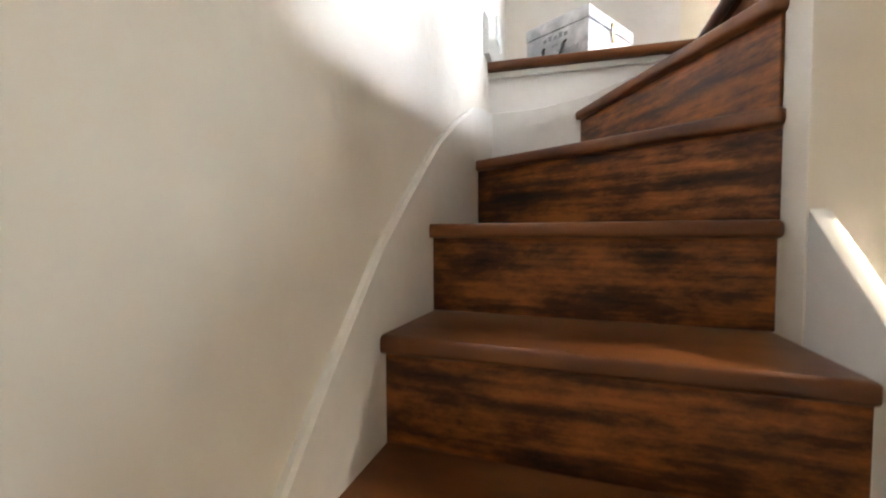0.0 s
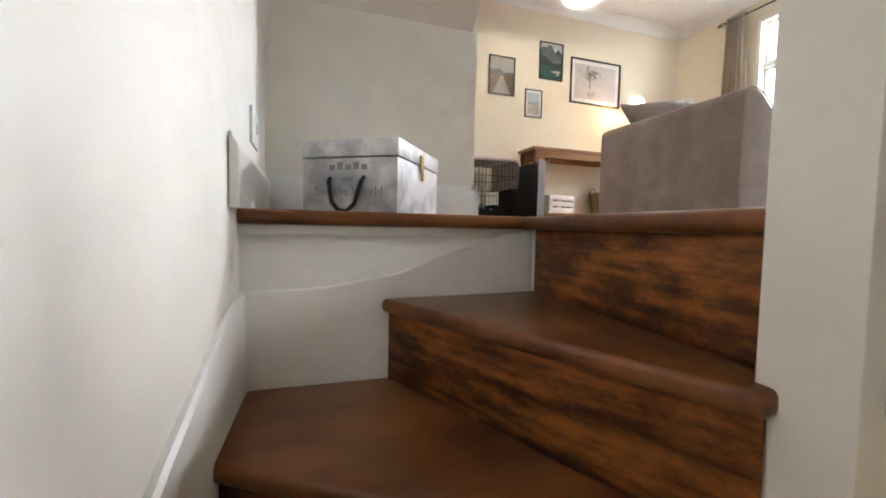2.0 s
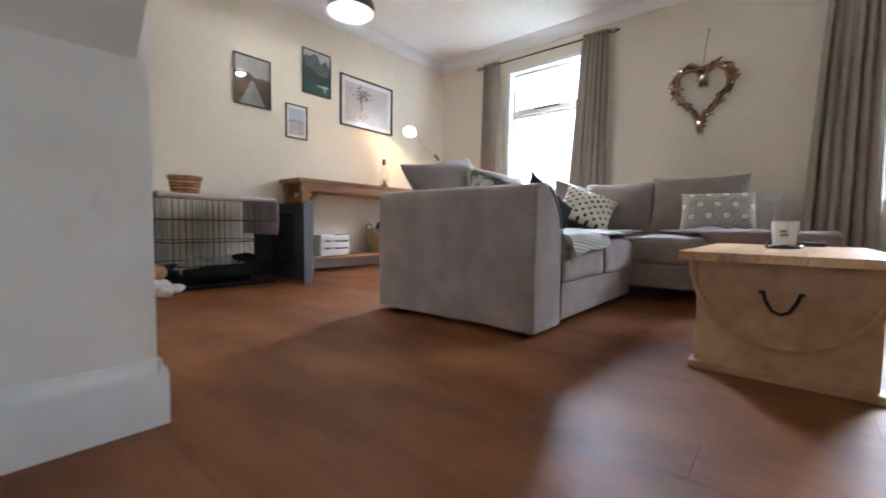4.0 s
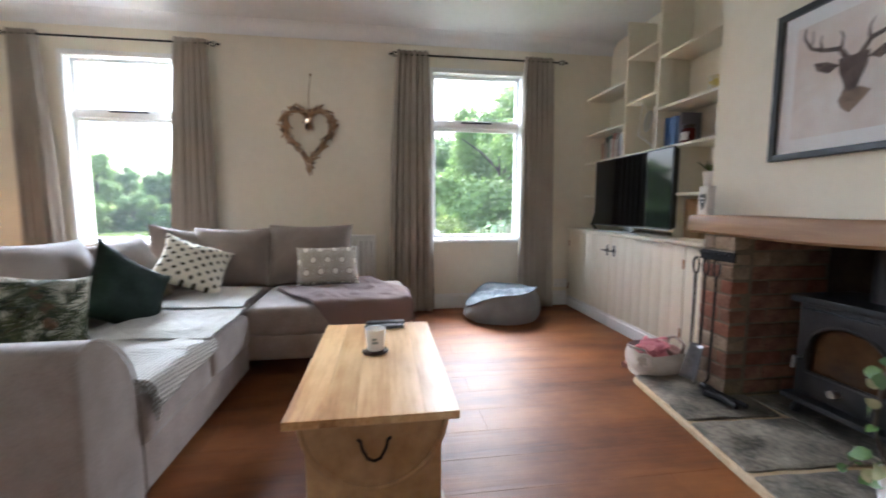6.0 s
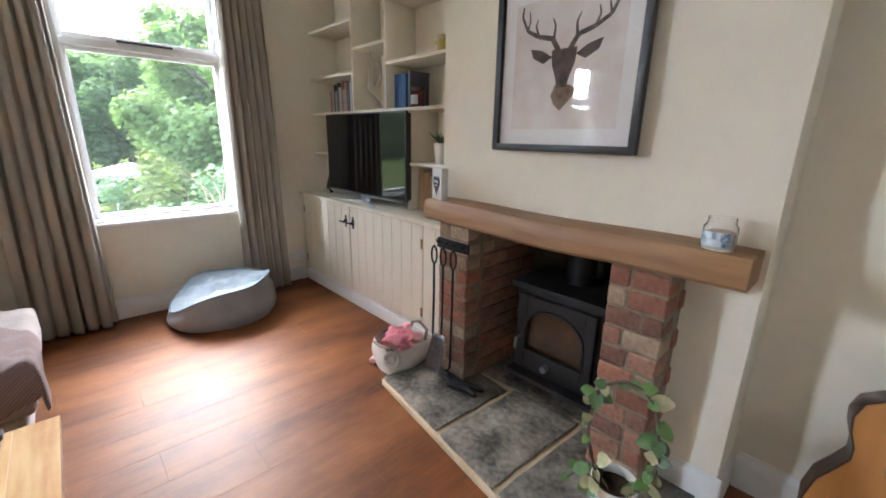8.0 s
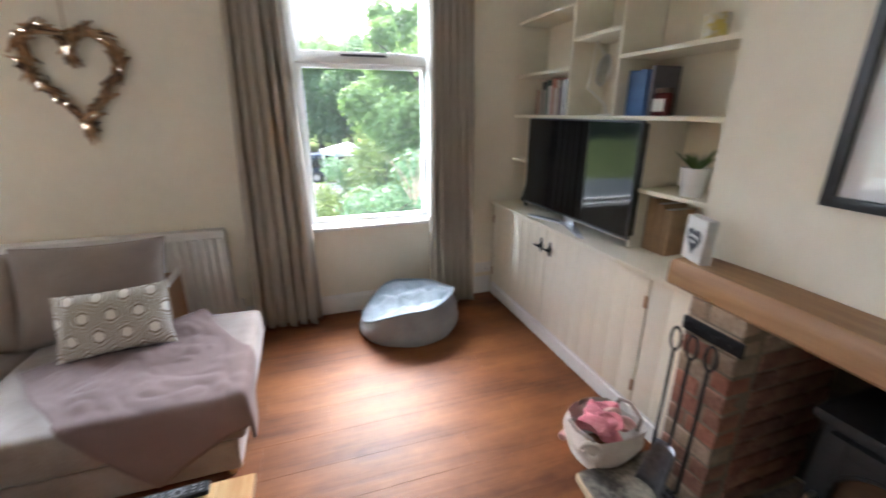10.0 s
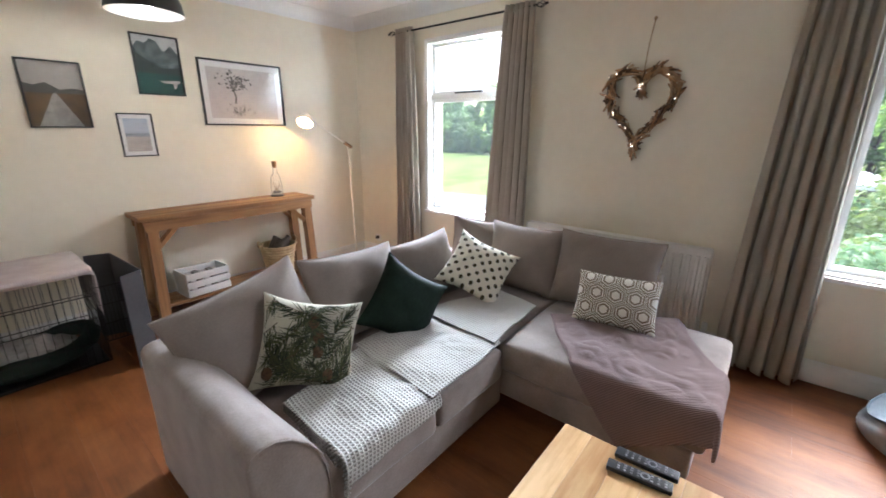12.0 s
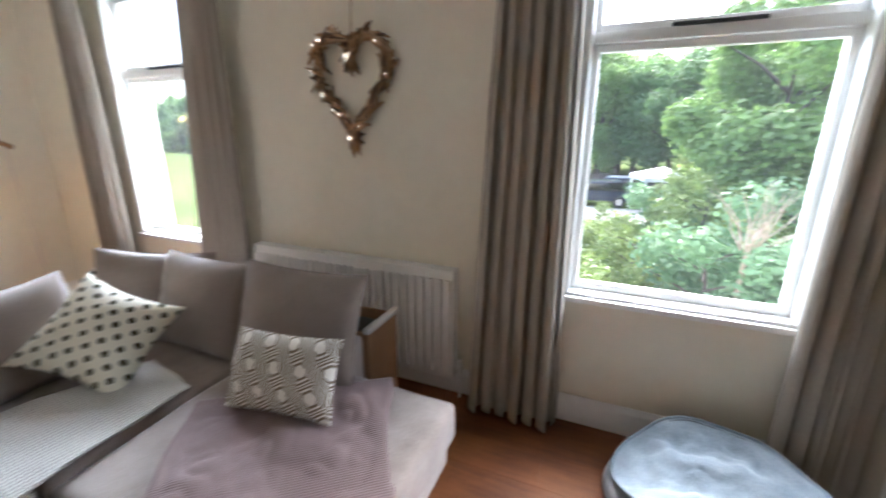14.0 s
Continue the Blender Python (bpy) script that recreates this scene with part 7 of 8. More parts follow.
toy = thing("dog_toy", "tan and white plush dog toy lying by the wire crate", "toy", 1.475, 3.60, 0.0, 25)
TANP = surface("tan_plush", (0.30, 0.155, 0.06), (0.46, 0.26, 0.11), rough=1, scale=14, fine=120, bump=0.5)
WHITEP = surface("white_plush", (0.55, 0.52, 0.48), (0.70, 0.67, 0.62), rough=1, scale=14, fine=120, bump=0.5)
for nm, mt, at, sc_ in (("body", WHITEP, (0.0, 0.0, 0.055), (0.085, 0.06, 0.055)), ("head", TANP, (0.0, 0.015, 0.145), (0.055, 0.05, 0.05)), ("limb", WHITEP, (0.10, -0.01, 0.04), (0.07, 0.028, 0.028)), ("limb", WHITEP, (-0.02, -0.075, 0.032), (0.03, 0.05, 0.028))):
    bm = bmesh.new()
    bmesh.ops.create_icosphere(bm, subdivisions=3, radius=1.0)
    bmesh.ops.scale(bm, vec=sc_, verts=bm.verts)
    jitter(bm, 0.010, 18, sc_[0] * 40)
    bmesh.ops.translate(bm, vec=at, verts=bm.verts)
    part(nm, bm, mt, toy)

# ---- beanbag, toys, plant, guitar ----
bb = thing("beanbag", "low pale blue-grey cotton beanbag on the floor", "beanbag", 4.535, -0.345, 0)
def blob(bm, rx, ry, prof, seed, amp, n=40, tilt=0.0):
    rings = []
    for r, z in prof:
        ring = []
        for k in range(n):
            a = 2 * math.pi * k / n
            p = Vector((rx * r * math.cos(a), ry * r * math.sin(a), z + tilt * r * math.sin(a + 0.5) * min(1, z / 0.1)))
            p += amp * noise.noise_vector(Vector((p.x * 4, p.y * 4, p.z * 4 + seed)))
            p.z = max(0.0, p.z)
            ring.append(bm.verts.new(p))
        rings.append(ring)
    for a, b in zip(rings, rings[1:]):
        for k in range(n):
            bm.faces.new((a[k], a[(k + 1) % n], b[(k + 1) % n], b[k]))
    for ring in (rings[0], rings[-1]):
        bm.faces.new(ring)


def rim_height(a):
    return 0.262 - 0.145 * max(0.0, math.sin(a)) ** 2.2 + 0.012 * math.sin(3 * a + 1.0)


def bean_point(a, r, z, seed):
    p = Vector((0.272 * r * math.cos(a), 0.335 * r * math.sin(a), z))
    q = noise.noise_vector(Vector((p.x * 5, p.y * 5, p.z * 5 + seed)))
    return Vector((p.x + 0.022 * q.x, p.y + 0.022 * q.y, max(0.0, p.z + (0.018 * q.z if z > 0.03 else 0.0))))


def bean_side(u, v):
    a = 2 * math.pi * u
    h_ = rim_height(a)
    bulge = 0.90 + 0.12 * math.sin(math.pi * min(1.0, v * 1.15)) ** 0.7
    fold = 0.014 * math.sin(9 * a + 5 * v) * math.sin(math.pi * v)
    return bean_point(a, bulge + fold, v * h_, 2.0)


def bean_top(u, v):
    a = 2 * math.pi * u
    r = 1 - v
    crease = 0.022 * math.exp(-((r * math.cos(a) - 0.15) / 0.16) ** 2) - 0.026 * math.exp(-((r * math.cos(a) + 0.25) / 0.14) ** 2)
    z = rim_height(a) * r ** 1.5 + (1 - r ** 1.5) * 0.225 + crease * (1 - r ** 4) + (1 - r ** 6) * (0.026 * noise.noise(Vector((r * math.cos(a) * 3.2, r * math.sin(a) * 5.5, 3))) + 0.010 * abs(noise.noise(Vector((r * math.cos(a) * 8, r * math.sin(a) * 4, 7)))))
    return bean_point(a, 0.955 * r, z, 2.0)


bm = bmesh.new()
grid(bm, 64, 12, bean_side)
bmesh.ops.remove_doubles(bm, verts=bm.verts, dist=0.0005)
part("side_panel", bm, BEANS, bb)
bm = bmesh.new()
grid(bm, 72, 26, bean_top)
bmesh.ops.remove_doubles(bm, verts=bm.verts, dist=0.0005)
part("top_panel", bm, BEANT, bb, "paler blue top panel")
bm = bmesh.new()
tube(bm, [bean_point(2 * math.pi * k / 64, 0.952, rim_height(2 * math.pi * k / 64) + 0.002, 2.0) for k in range(64)], 0.006, 6, closed=True)
part("piping", bm, BEANT, bb, "raised seam round the top")
bag = thing("toy_bag", "slumped cream fabric toy bag with two looped handles", "bag", 3.205, -0.885, 0)
bag.matrix_basis = pose(3.205, -0.885, 0) @ Matrix.Diagonal((1.12, 1.10, 0.76, 1.0))
CREAMC = surface("cream_felt", (0.52, 0.47, 0.41), (0.64, 0.59, 0.53), rough=1, scale=9, fine=80, bump=0.4)


def bag_side(u, v, inset=0.0):
    a = 2 * math.pi * u
    lean = 0.10 * v
    sq = 1.0 / max(abs(math.cos(a)), abs(math.sin(a))) ** 0.45
    r = (0.098 + 0.020 * v + 0.010 * math.sin(math.pi * v)) * sq - inset
    p = Vector((r * math.cos(a), 1.12 * r * math.sin(a), 0.004 + v * (0.195 + 0.02 * math.sin(2 * a + 0.6))))
    return p + (0.02 * noise.noise_vector(p * 9 + Vector((4, 0, 0))) if v > 0.05 else Vector()) + Vector((0.12 * lean, -0.25 * lean, 0))


bm = bmesh.new()
grid(bm, 40, 10, bag_side)
grid(bm, 40, 10, lambda u, v: bag_side(u, 1 - v, 0.009 * v + 0.002))
bmesh.ops.remove_doubles(bm, verts=bm.verts, dist=0.0025)
part("body", bm, CREAMC, bag)
for hp in ([(-0.07, -0.11, 0.19), (-0.065, -0.125, 0.26), (0.0, -0.13, 0.292), (0.055, -0.13, 0.26), (0.065, -0.12, 0.19)], [(-0.075, 0.09, 0.19), (-0.08, 0.115, 0.24), (-0.02, 0.135, 0.235), (0.04, 0.125, 0.225), (0.06, 0.09, 0.19)]):
    bm = bmesh.new()
    tube(bm, hp, 0.009, 8)
    part("handle", bm, SOFAC, bag, "grey-beige looped handle")
PINK = surface("pink_plush", (0.55, 0.15, 0.20), (0.74, 0.32, 0.35), rough=1, scale=12, fine=110, bump=0.5, rnd=0.3)
ROSE = surface("dusty_rose_plush", (0.62, 0.34, 0.31), (0.76, 0.50, 0.46), rough=1, scale=12, fine=110, bump=0.5, rnd=0.15)
rr = random.Random(6)
for k in range(11):
    a, q = k * 2.4, 0.075 * math.sqrt((k + 0.5) / 11)
    bm = bmesh.new()
    bmesh.ops.create_icosphere(bm, subdivisions=3, radius=rr.uniform(0.036, 0.052))
    bmesh.ops.scale(bm, vec=(rr.uniform(0.7, 1.5), rr.uniform(0.7, 1.3), rr.uniform(0.6, 1.0)), verts=bm.verts)
    jitter(bm, 0.030, 22, k)
    single("soft_toy", bm, ROSE if k in (2, 7) else PINK, "crumpled pink plush toy in the cream bag", "toy", pose(3.215 + q * math.cos(a), -0.905 + q * math.sin(a), 0.128 + rr.uniform(0, 0.045), rr.uniform(-40, 40), 0, rr.uniform(0, 360)), "soft toys in the bag")
for k, (x, y, z, rz) in enumerate(((-0.085, 0.115, 0.115, 35), (0.125, 0.03, 0.045, 70), (0.115, 0.085, 0.022, 20))):
    bm = bmesh.new()
    if k == 0:
        tube(bm, [(0.036 * math.cos(q), 0.006 * math.sin(2 * q), 0.036 * math.sin(q)) for q in [radians(24 * w) for w in range(15)]], 0.013, 8, closed=True)
        single("fabric_ring", bm, CREAMC, "cream looped fabric toy hanging on the bag", "toy", pose(3.205 + x, -0.885 + y, z, 0, 0, rz), "fabric toys by the bag")
    else:
        lathe(bm, [(0.0, -0.045), (0.018, -0.04), (0.024, -0.015), (0.020, 0.015), (0.025, 0.035), (0.014, 0.05), (0.0, 0.053)], 16)
        jitter(bm, 0.006, 30, k)
        single("plush_foot", bm, ROSE, "pale pink plush limb poking out by the bag", "toy", pose(3.205 + x, -0.885 + y, z, 90, 0, rz), "fabric toys by the bag")

po = thing("potted_plant", "white potted hoya trained on a hoop, some leaves variegated", "plant", 1.915, -0.735, 0.045)
bm = bmesh.new()
lathe(bm, [(0.0, 0.0), (0.048, 0.0), (0.052, 0.004), (0.064, 0.14), (0.066, 0.142), (0.070, 0.205), (0.067, 0.207), (0.062, 0.175), (0.0, 0.172)], 32)
part("pot", bm, POTW, po)
bm = bmesh.new()
lathe(bm, [(0.0, 0.186), (0.03, 0.184), (0.062, 0.176)], 24)
jitter(bm, 0.006, 40, 1)
part("soil", bm, SOIL, po)
bm = bmesh.new()
hoop = [(0.105 * math.sin(a), 0.01 * math.sin(3 * a), 0.36 - 0.185 * math.cos(a)) for a in [radians(18 + 18 * k) for k in range(19)]]
tube(bm, hoop, 0.0035, 6)
for s in range(3):
    tube(bm, [(p[0] + 0.008 * math.sin(2.0 * i + s), p[1] + 0.008 * math.cos(2.1 * i + s), p[2]) for i, p in enumerate(hoop)], 0.0022, 5)
tube(bm, [(0.02, 0.03, 0.18), (0.06, 0.05, 0.215), (0.10, 0.055, 0.20), (0.13, 0.05, 0.15)], 0.0025, 5)
part("hoop_and_vine", bm, BARK, po)
rr = random.Random(14)
def leaf(parent, p, d, n_, size, mat_):
    d, n_ = Vector(d).normalized(), Vector(n_).normalized()
    s = d.cross(n_).normalized()
    n_ = s.cross(d)
    bm = bmesh.new()
    rows = []
    for i in range(5):
        f = i / 4
        w = size * 0.42 * math.sin(math.pi * min(0.98, 0.12 + 0.86 * f)) ** 0.8
        c = p + d * size * f - n_ * size * 0.22 * f * f
        rows.append([bm.verts.new(c - s * w + n_ * w * 0.25), bm.verts.new(c), bm.verts.new(c + s * w + n_ * w * 0.25)])
    for a, b in zip(rows, rows[1:]):
        for k in range(2):
            bm.faces.new((a[k], a[k + 1], b[k + 1], b[k]))
    return part("leaf", bm, mat_, parent)
for k in range(46):
    q = Vector(hoop[rr.randrange(len(hoop))])
    if k > 34:
        q = Vector((rr.uniform(-0.01, 0.14), rr.uniform(0.0, 0.06), rr.uniform(0.16, 0.25)))
    d = Vector((rr.uniform(-1, 1), rr.uniform(-0.4, 1), rr.uniform(-1.0, 0.4)))
    leaf(po, q + Vector((rr.uniform(-0.01, 0.01), 0, 0)), d, (rr.uniform(-0.5, 0.5), 1, rr.uniform(0, 1)), rr.uniform(0.032, 0.058), LEAFP if rr.random() < 0.28 else LEAFG)

gu = thing("acoustic_guitar", "honey-coloured acoustic guitar standing in the alcove", "guitar", 1.31, -1.17, 0.0)
gu.matrix_basis = pose(1.31, -1.12, 0.015, 9, 0, 6)
half = [(0.0, 0.0), (0.10, 0.012), (0.165, 0.06), (0.198, 0.14), (0.202, 0.21), (0.185, 0.28), (0.150, 0.335), (0.128, 0.375), (0.128, 0.41), (0.142, 0.455), (0.146, 0.50), (0.130, 0.545), (0.085, 0.575), (0.0, 0.582)]
outl = half + [(-x, z) for x, z in half[-2:0:-1]]
bm = bmesh.new()
prism(bm, [(x, z) for x, z in outl], "y", -0.105, -0.003, bevel=0.003, seg=1)
part("sides_and_back", bm, DARKW, gu)
bm = bmesh.new()
prism(bm, [(x, z) for x, z in outl], "y", -0.003, 0.0, bevel=0.001, seg=1)
part("soundboard", bm, GUITAR, gu)
bm = bmesh.new()
tube(bm, [(x * 0.996, 0.0, z) for x, z in outl], 0.003, 5, closed=True)
part("binding", bm, DARKW, gu)
for nm, prof, mt in (("soundhole", [(0.0, 0.0012), (0.050, 0.0012), (0.0, 0.0008)], BLACKP), ("rosette", [(0.051, 0.0005), (0.058, 0.0016), (0.062, 0.0005)], OAK)):
    bm = bmesh.new()
    lathe(bm, prof, 32)
    part(nm, bm, mt, gu, m=pose(0, 0.0, 0.385, -90, 0, 0))
bm = bmesh.new()
prism(bm, [(-0.085, 0.185), (-0.03, 0.20), (0.03, 0.20), (0.085, 0.185), (0.08, 0.175), (0.03, 0.168), (-0.03, 0.168), (-0.08, 0.175)], "y", 0.0005, 0.009, bevel=0.002, seg=1)
part("bridge", bm, DARKW, gu)
part("neck", boxes((-0.027, -0.025, 0.46, 0.027, 0.008, 0.96), bevel=0.004), DARKW, gu)
part("headstock", boxes((-0.037, -0.03, 0.96, 0.037, -0.012, 1.13), bevel=0.004), DARKW, gu)
for k in range(6):
    bm = bmesh.new()
    x = -0.020 + 0.008 * k
    tube(bm, [(x * 1.25, 0.010, 0.185), (x, 0.011, 0.96)], 0.0006, 4)
    part("string", bm, STEEL, gu)
pf = weave_basket("lined_basket", "round basket with a cream cloth lining and grey-green rim", 1.545, -0.37, 0, 0.12, 0.14, 0.31, surface("grey_green_weave", (0.20, 0.22, 0.20), (0.32, 0.34, 0.31), rough=0.9, scale=18, fine=90, bump=0.5))
bm = bmesh.new()
blob(bm, 0.126, 0.126, [(1.0, 0.290), (0.98, 0.318), (0.8, 0.33), (0.5, 0.336), (0.1, 0.34)], 3.0, 0.012, 28)
part("lining", bm, CREAMC, pf, "cream cloth lining")

# ---- on the mantel ----
cj = thing("jar_candle", "glass jar candle with a blue and white label on the mantel", "candle", 1.834, -1.02, 0.953)
bm = bmesh.new()
lathe(bm, [(0.0, 0.0), (0.040, 0.0), (0.044, 0.006), (0.044, 0.066), (0.036, 0.078), (0.036, 0.094), (0.033, 0.094), (0.033, 0.078), (0.041, 0.064), (0.041, 0.008), (0.0, 0.006)], 28)
part("jar", bm, CLEAR, cj)
bm = bmesh.new()
lathe(bm, [(0.0, 0.008), (0.039, 0.0085), (0.039, 0.052), (0.0, 0.053)], 24)
part("wax", bm, surface("ivory_wax", (0.60, 0.52, 0.42), (0.68, 0.60, 0.50), rough=0.5, scale=9, fine=40, bump=0.02), cj)
bm = bmesh.new()
grid(bm, 10, 1, lambda u, v: (0.0447 * math.cos(radians(30 + 110 * u)), 0.0447 * math.sin(radians(30 + 110 * u)), 0.014 + 0.042 * v))
part("label", bm, surface("blue_white_label", (0.16, 0.25, 0.36), (0.60, 0.66, 0.70), rough=0.5, scale=30, fine=90, bump=0, spread=(0.45, 0.55)), cj)
sg = thing("heart_sign", "small white wooden block sign with a dark slate heart", "sign", 3.048, -1.03, 0.953, 160)
part("block", boxes((-0.058, -0.018, 0, 0.058, 0.018, 0.155), bevel=0.002), WHITEW, sg)
bm = bmesh.new()
hp = [(16 * math.sin(a) ** 3 / 17 * 0.042, (13 * math.cos(a) - 5 * math.cos(2 * a) - 2 * math.cos(3 * a) - math.cos(4 * a)) / 17 * 0.052 + 0.078) for a in [radians(12 * k) for k in range(30)]]
prism(bm, hp, "y", -0.0215, -0.0178)
part("heart", bm, surface("dark_slate_paint", (0.04, 0.045, 0.055), (0.07, 0.075, 0.085), rough=0.7, scale=20, fine=80, bump=0.05), sg)


def lettering(words, size, m, mat_, parent):
    cu = bpy.data.curves.new("lettering", "FONT")
    cu.body, cu.size, cu.align_x, cu.extrude = words, size, "CENTER", 0.0004
    cu.materials.append(mat_)
    ob = new("lettering", cu)
    ob.parent = parent
    ob.matrix_basis = m
    return ob


lettering("Sending", 0.017, pose(0, -0.022, 0.086, 90), PAPER, sg)
lettering("love", 0.017, pose(0, -0.022, 0.066, 90), PAPER, sg)

# ---- on the shelves ----
rr = random.Random(31)
cols = [(0.55, 0.53, 0.50), (0.10, 0.05, 0.04), (0.05, 0.09, 0.12), (0.30, 0.12, 0.08), (0.60, 0.58, 0.55), (0.06, 0.12, 0.10), (0.40, 0.36, 0.30), (0.05, 0.05, 0.06)]


def book(x, z, w, h, d, c, lean=0.0, y=-1.36, label="upright paperback on the alcove shelf", group="books on the alcove shelves"):
    b = thing("book", label, "book", x, y, z, group=group)
    b.matrix_basis = pose(x, y, z, 0, lean, 0)
    mt = surface("book_cover_%d" % cols.index(c) if c in cols else "book_cover_x", tuple(v * 0.85 for v in c), tuple(min(0.8, v * 1.1) for v in c), rough=0.45, scale=20, fine=90, bump=0.03)
    part("cover", boxes((0, -0.003, 0, w, 0, h), (0, -d, 0, 0.0025, -0.003, h), (w - 0.0025, -d, 0, w, -0.003, h), bevel=0.0008), mt, b)
    part("pages", boxes((0.0026, -d + 0.003, 0.003, w - 0.0026, -0.0032, h - 0.003)), PAPER, b)
    return b


x = 4.335
for k in range(15):
    w = rr.uniform(0.020, 0.036)
    book(x, 1.432, w, rr.uniform(0.15, 0.235), 0.12, rr.choice(cols))
    x += w + 0.0015
BLUE = (0.05, 0.13, 0.34)
cols.append(BLUE)
for k in range(5):
    book(3.842 - k * 0.024, 1.432, 0.022, 0.215 - 0.004 * (k % 3), 0.14, BLUE, label="blue-spined book on the alcove shelf")
cols.append((0.11, 0.10, 0.12))
book(3.700, 1.432, 0.020, 0.225, 0.16, cols[-1], label="large book turned to show its cover")
jr = thing("jam_jar", "dark red jar candle with a pale label on the shelf", "jar", 3.64, -1.375, 1.432)
bm = bmesh.new()
lathe(bm, [(0.0, 0), (0.042, 0), (0.045, 0.006), (0.045, 0.09), (0.038, 0.10), (0.0, 0.101)], 24)
part("body", bm, surface("dark_red_glass", (0.07, 0.012, 0.012), (0.11, 0.02, 0.018), rough=0.12, scale=6, fine=30, bump=0), jr)
bm = bmesh.new()
lathe(bm, [(0.039, 0.10), (0.042, 0.102), (0.042, 0.122), (0.0, 0.123)], 24)
part("lid", bm, DARKW, jr)
bm = bmesh.new()
grid(bm, 8, 1, lambda u, v: (0.0457 * math.cos(radians(40 + 100 * u)), 0.0457 * math.sin(radians(40 + 100 * u)), 0.02 + 0.055 * v))
part("label", bm, PAPER, jr)
cg2 = thing("candle_glass", "yellow and white tumbler candle on the shelf", "candle", 3.44, -1.38, 1.722)
bm = bmesh.new()
lathe(bm, [(0.0, 0), (0.040, 0), (0.043, 0.01), (0.045, 0.095), (0.041, 0.095), (0.039, 0.02), (0.0, 0.018)], 24)
part("tumbler", bm, surface("yellow_white_glaze", (0.62, 0.50, 0.12), (0.70, 0.68, 0.60), rough=0.3, scale=10, fine=40, bump=0, spread=(0.45, 0.55)), cg2)
mi = thing("shaving_mirror", "round mirror on a white jointed stand on the shelf", "mirror", 4.09, -1.38, 1.432)
bm = bmesh.new()
lathe(bm, [(0.0, 0), (0.05, 0), (0.05, 0.008), (0.0, 0.01)], 20, (-0.06, 0, 0))
part("base", bm, TRIM, mi)
bm = bmesh.new()
tube(bm, [(-0.06, 0, 0.006), (-0.04, 0.0, 0.06), (0.11, 0.01, 0.15), (0.07, 0.01, 0.39), (0.0, 0.01, 0.32)], 0.006, 8)
part("arm", bm, TRIM, mi)
bm = bmesh.new()
lathe(bm, [(0.0, 0.0), (0.078, 0.0), (0.082, 0.004), (0.078, 0.010), (0.072, 0.010), (0.070, 0.008)], 32)
part("rim", bm, STEEL, mi, m=pose(-0.02, 0.01, 0.235, -84, 0, -14))
m_, t_, n__, l_, pb = nodes_of("mirror_glass")
pb.inputs["Base Color"].default_value, pb.inputs["Metallic"].default_value, pb.inputs["Roughness"].default_value = (0.60, 0.64, 0.68, 1), 1.0, 0.12
bm = bmesh.new()
lathe(bm, [(0.0, 0.0085), (0.071, 0.0085), (0.0, 0.008)], 32)
part("mirror_plate", bm, m_, mi, m=pose(-0.02, 0.01, 0.235, -84, 0, -14))
sp_ = thing("succulent", "spiky green succulent in a white pot on the shelf", "plant", 3.40, -1.375, 1.095)
bm = bmesh.new()
lathe(bm, [(0.0, 0), (0.040, 0), (0.045, 0.01), (0.058, 0.11), (0.060, 0.125), (0.055, 0.125), (0.052, 0.11), (0.0, 0.108)], 24)
part("pot", bm, POTW, sp_)
for k in range(18):
    bm = bmesh.new()
    a, e = k * 2.4, 0.35 + 0.05 * (k % 9)
    d = Vector((math.cos(a) * math.cos(e), math.sin(a) * math.cos(e), math.sin(e) + 0.25)).normalized()
    L = 0.085 + 0.012 * (k % 4)
    tube(bm, [Vector((0, 0, 0.11)) + d * 0.01, Vector((0, 0, 0.11)) + d * L * 0.5 + Vector((0, 0, 0.004)), Vector((0, 0, 0.115)) + d * L], 0.005, 5, radii=[0.006, 0.006, 0.001])
    part("leaf", bm, LEAFG, sp_)
cols.append((0.34, 0.22, 0.12))
for k in range(3):
    book(3.57 - k * 0.05, 0.787, 0.045, 0.265 - 0.02 * k, 0.15, cols[-1], label="wide tan book under the small shelf")
bm = boxes((3.17, -1.47, 0.787, 3.40, -1.45, 0.97), bevel=0.002)
single("photo_block", bm, WHITEW, "pale wooden photo block under the small shelf", "photo block")
bm = bmesh.new()
tube(bm, [(4.69, -1.30, 0.79), (4.70, -1.28, 0.83), (4.69, -1.29, 0.90), (4.695, -1.30, 0.96)], 0.018, 8, radii=[0.02, 0.022, 0.018, 0.008])
single("speaker_sock", bm, BLACKP, "slim black object standing beside the television", "ornament")

# ---- open box between the sofa and the radiator ----
CARD = surface("brown_cardboard", (0.27, 0.15, 0.075), (0.36, 0.21, 0.11), rough=0.9, scale=5, fine=60, stretch=(1, 1, 0.2), bump=0.1)
cb = thing("cardboard_box", "open brown box behind the chaise cushions", "box", 4.57, 1.22, 0)
part("body", boxes((-0.125, -0.20, 0.0, 0.125, -0.188, 0.545), (-0.125, 0.188, 0.0, 0.125, 0.20, 0.545), (-0.125, -0.188, 0.0, -0.113, 0.188, 0.545), (0.113, -0.188, 0.0, 0.125, 0.188, 0.545), (-0.113, -0.188, 0.0, 0.113, 0.188, 0.012)), CARD, cb)
part("rim", boxes((-0.135, -0.212, 0.545, 0.135, -0.180, 0.572), bevel=0.008), PAPER, cb, "pale rolled edge")
part("contents", boxes((-0.112, -0.187, 0.012, 0.112, 0.187, 0.50), bevel=0.02), BLACKP, cb, "dark contents")

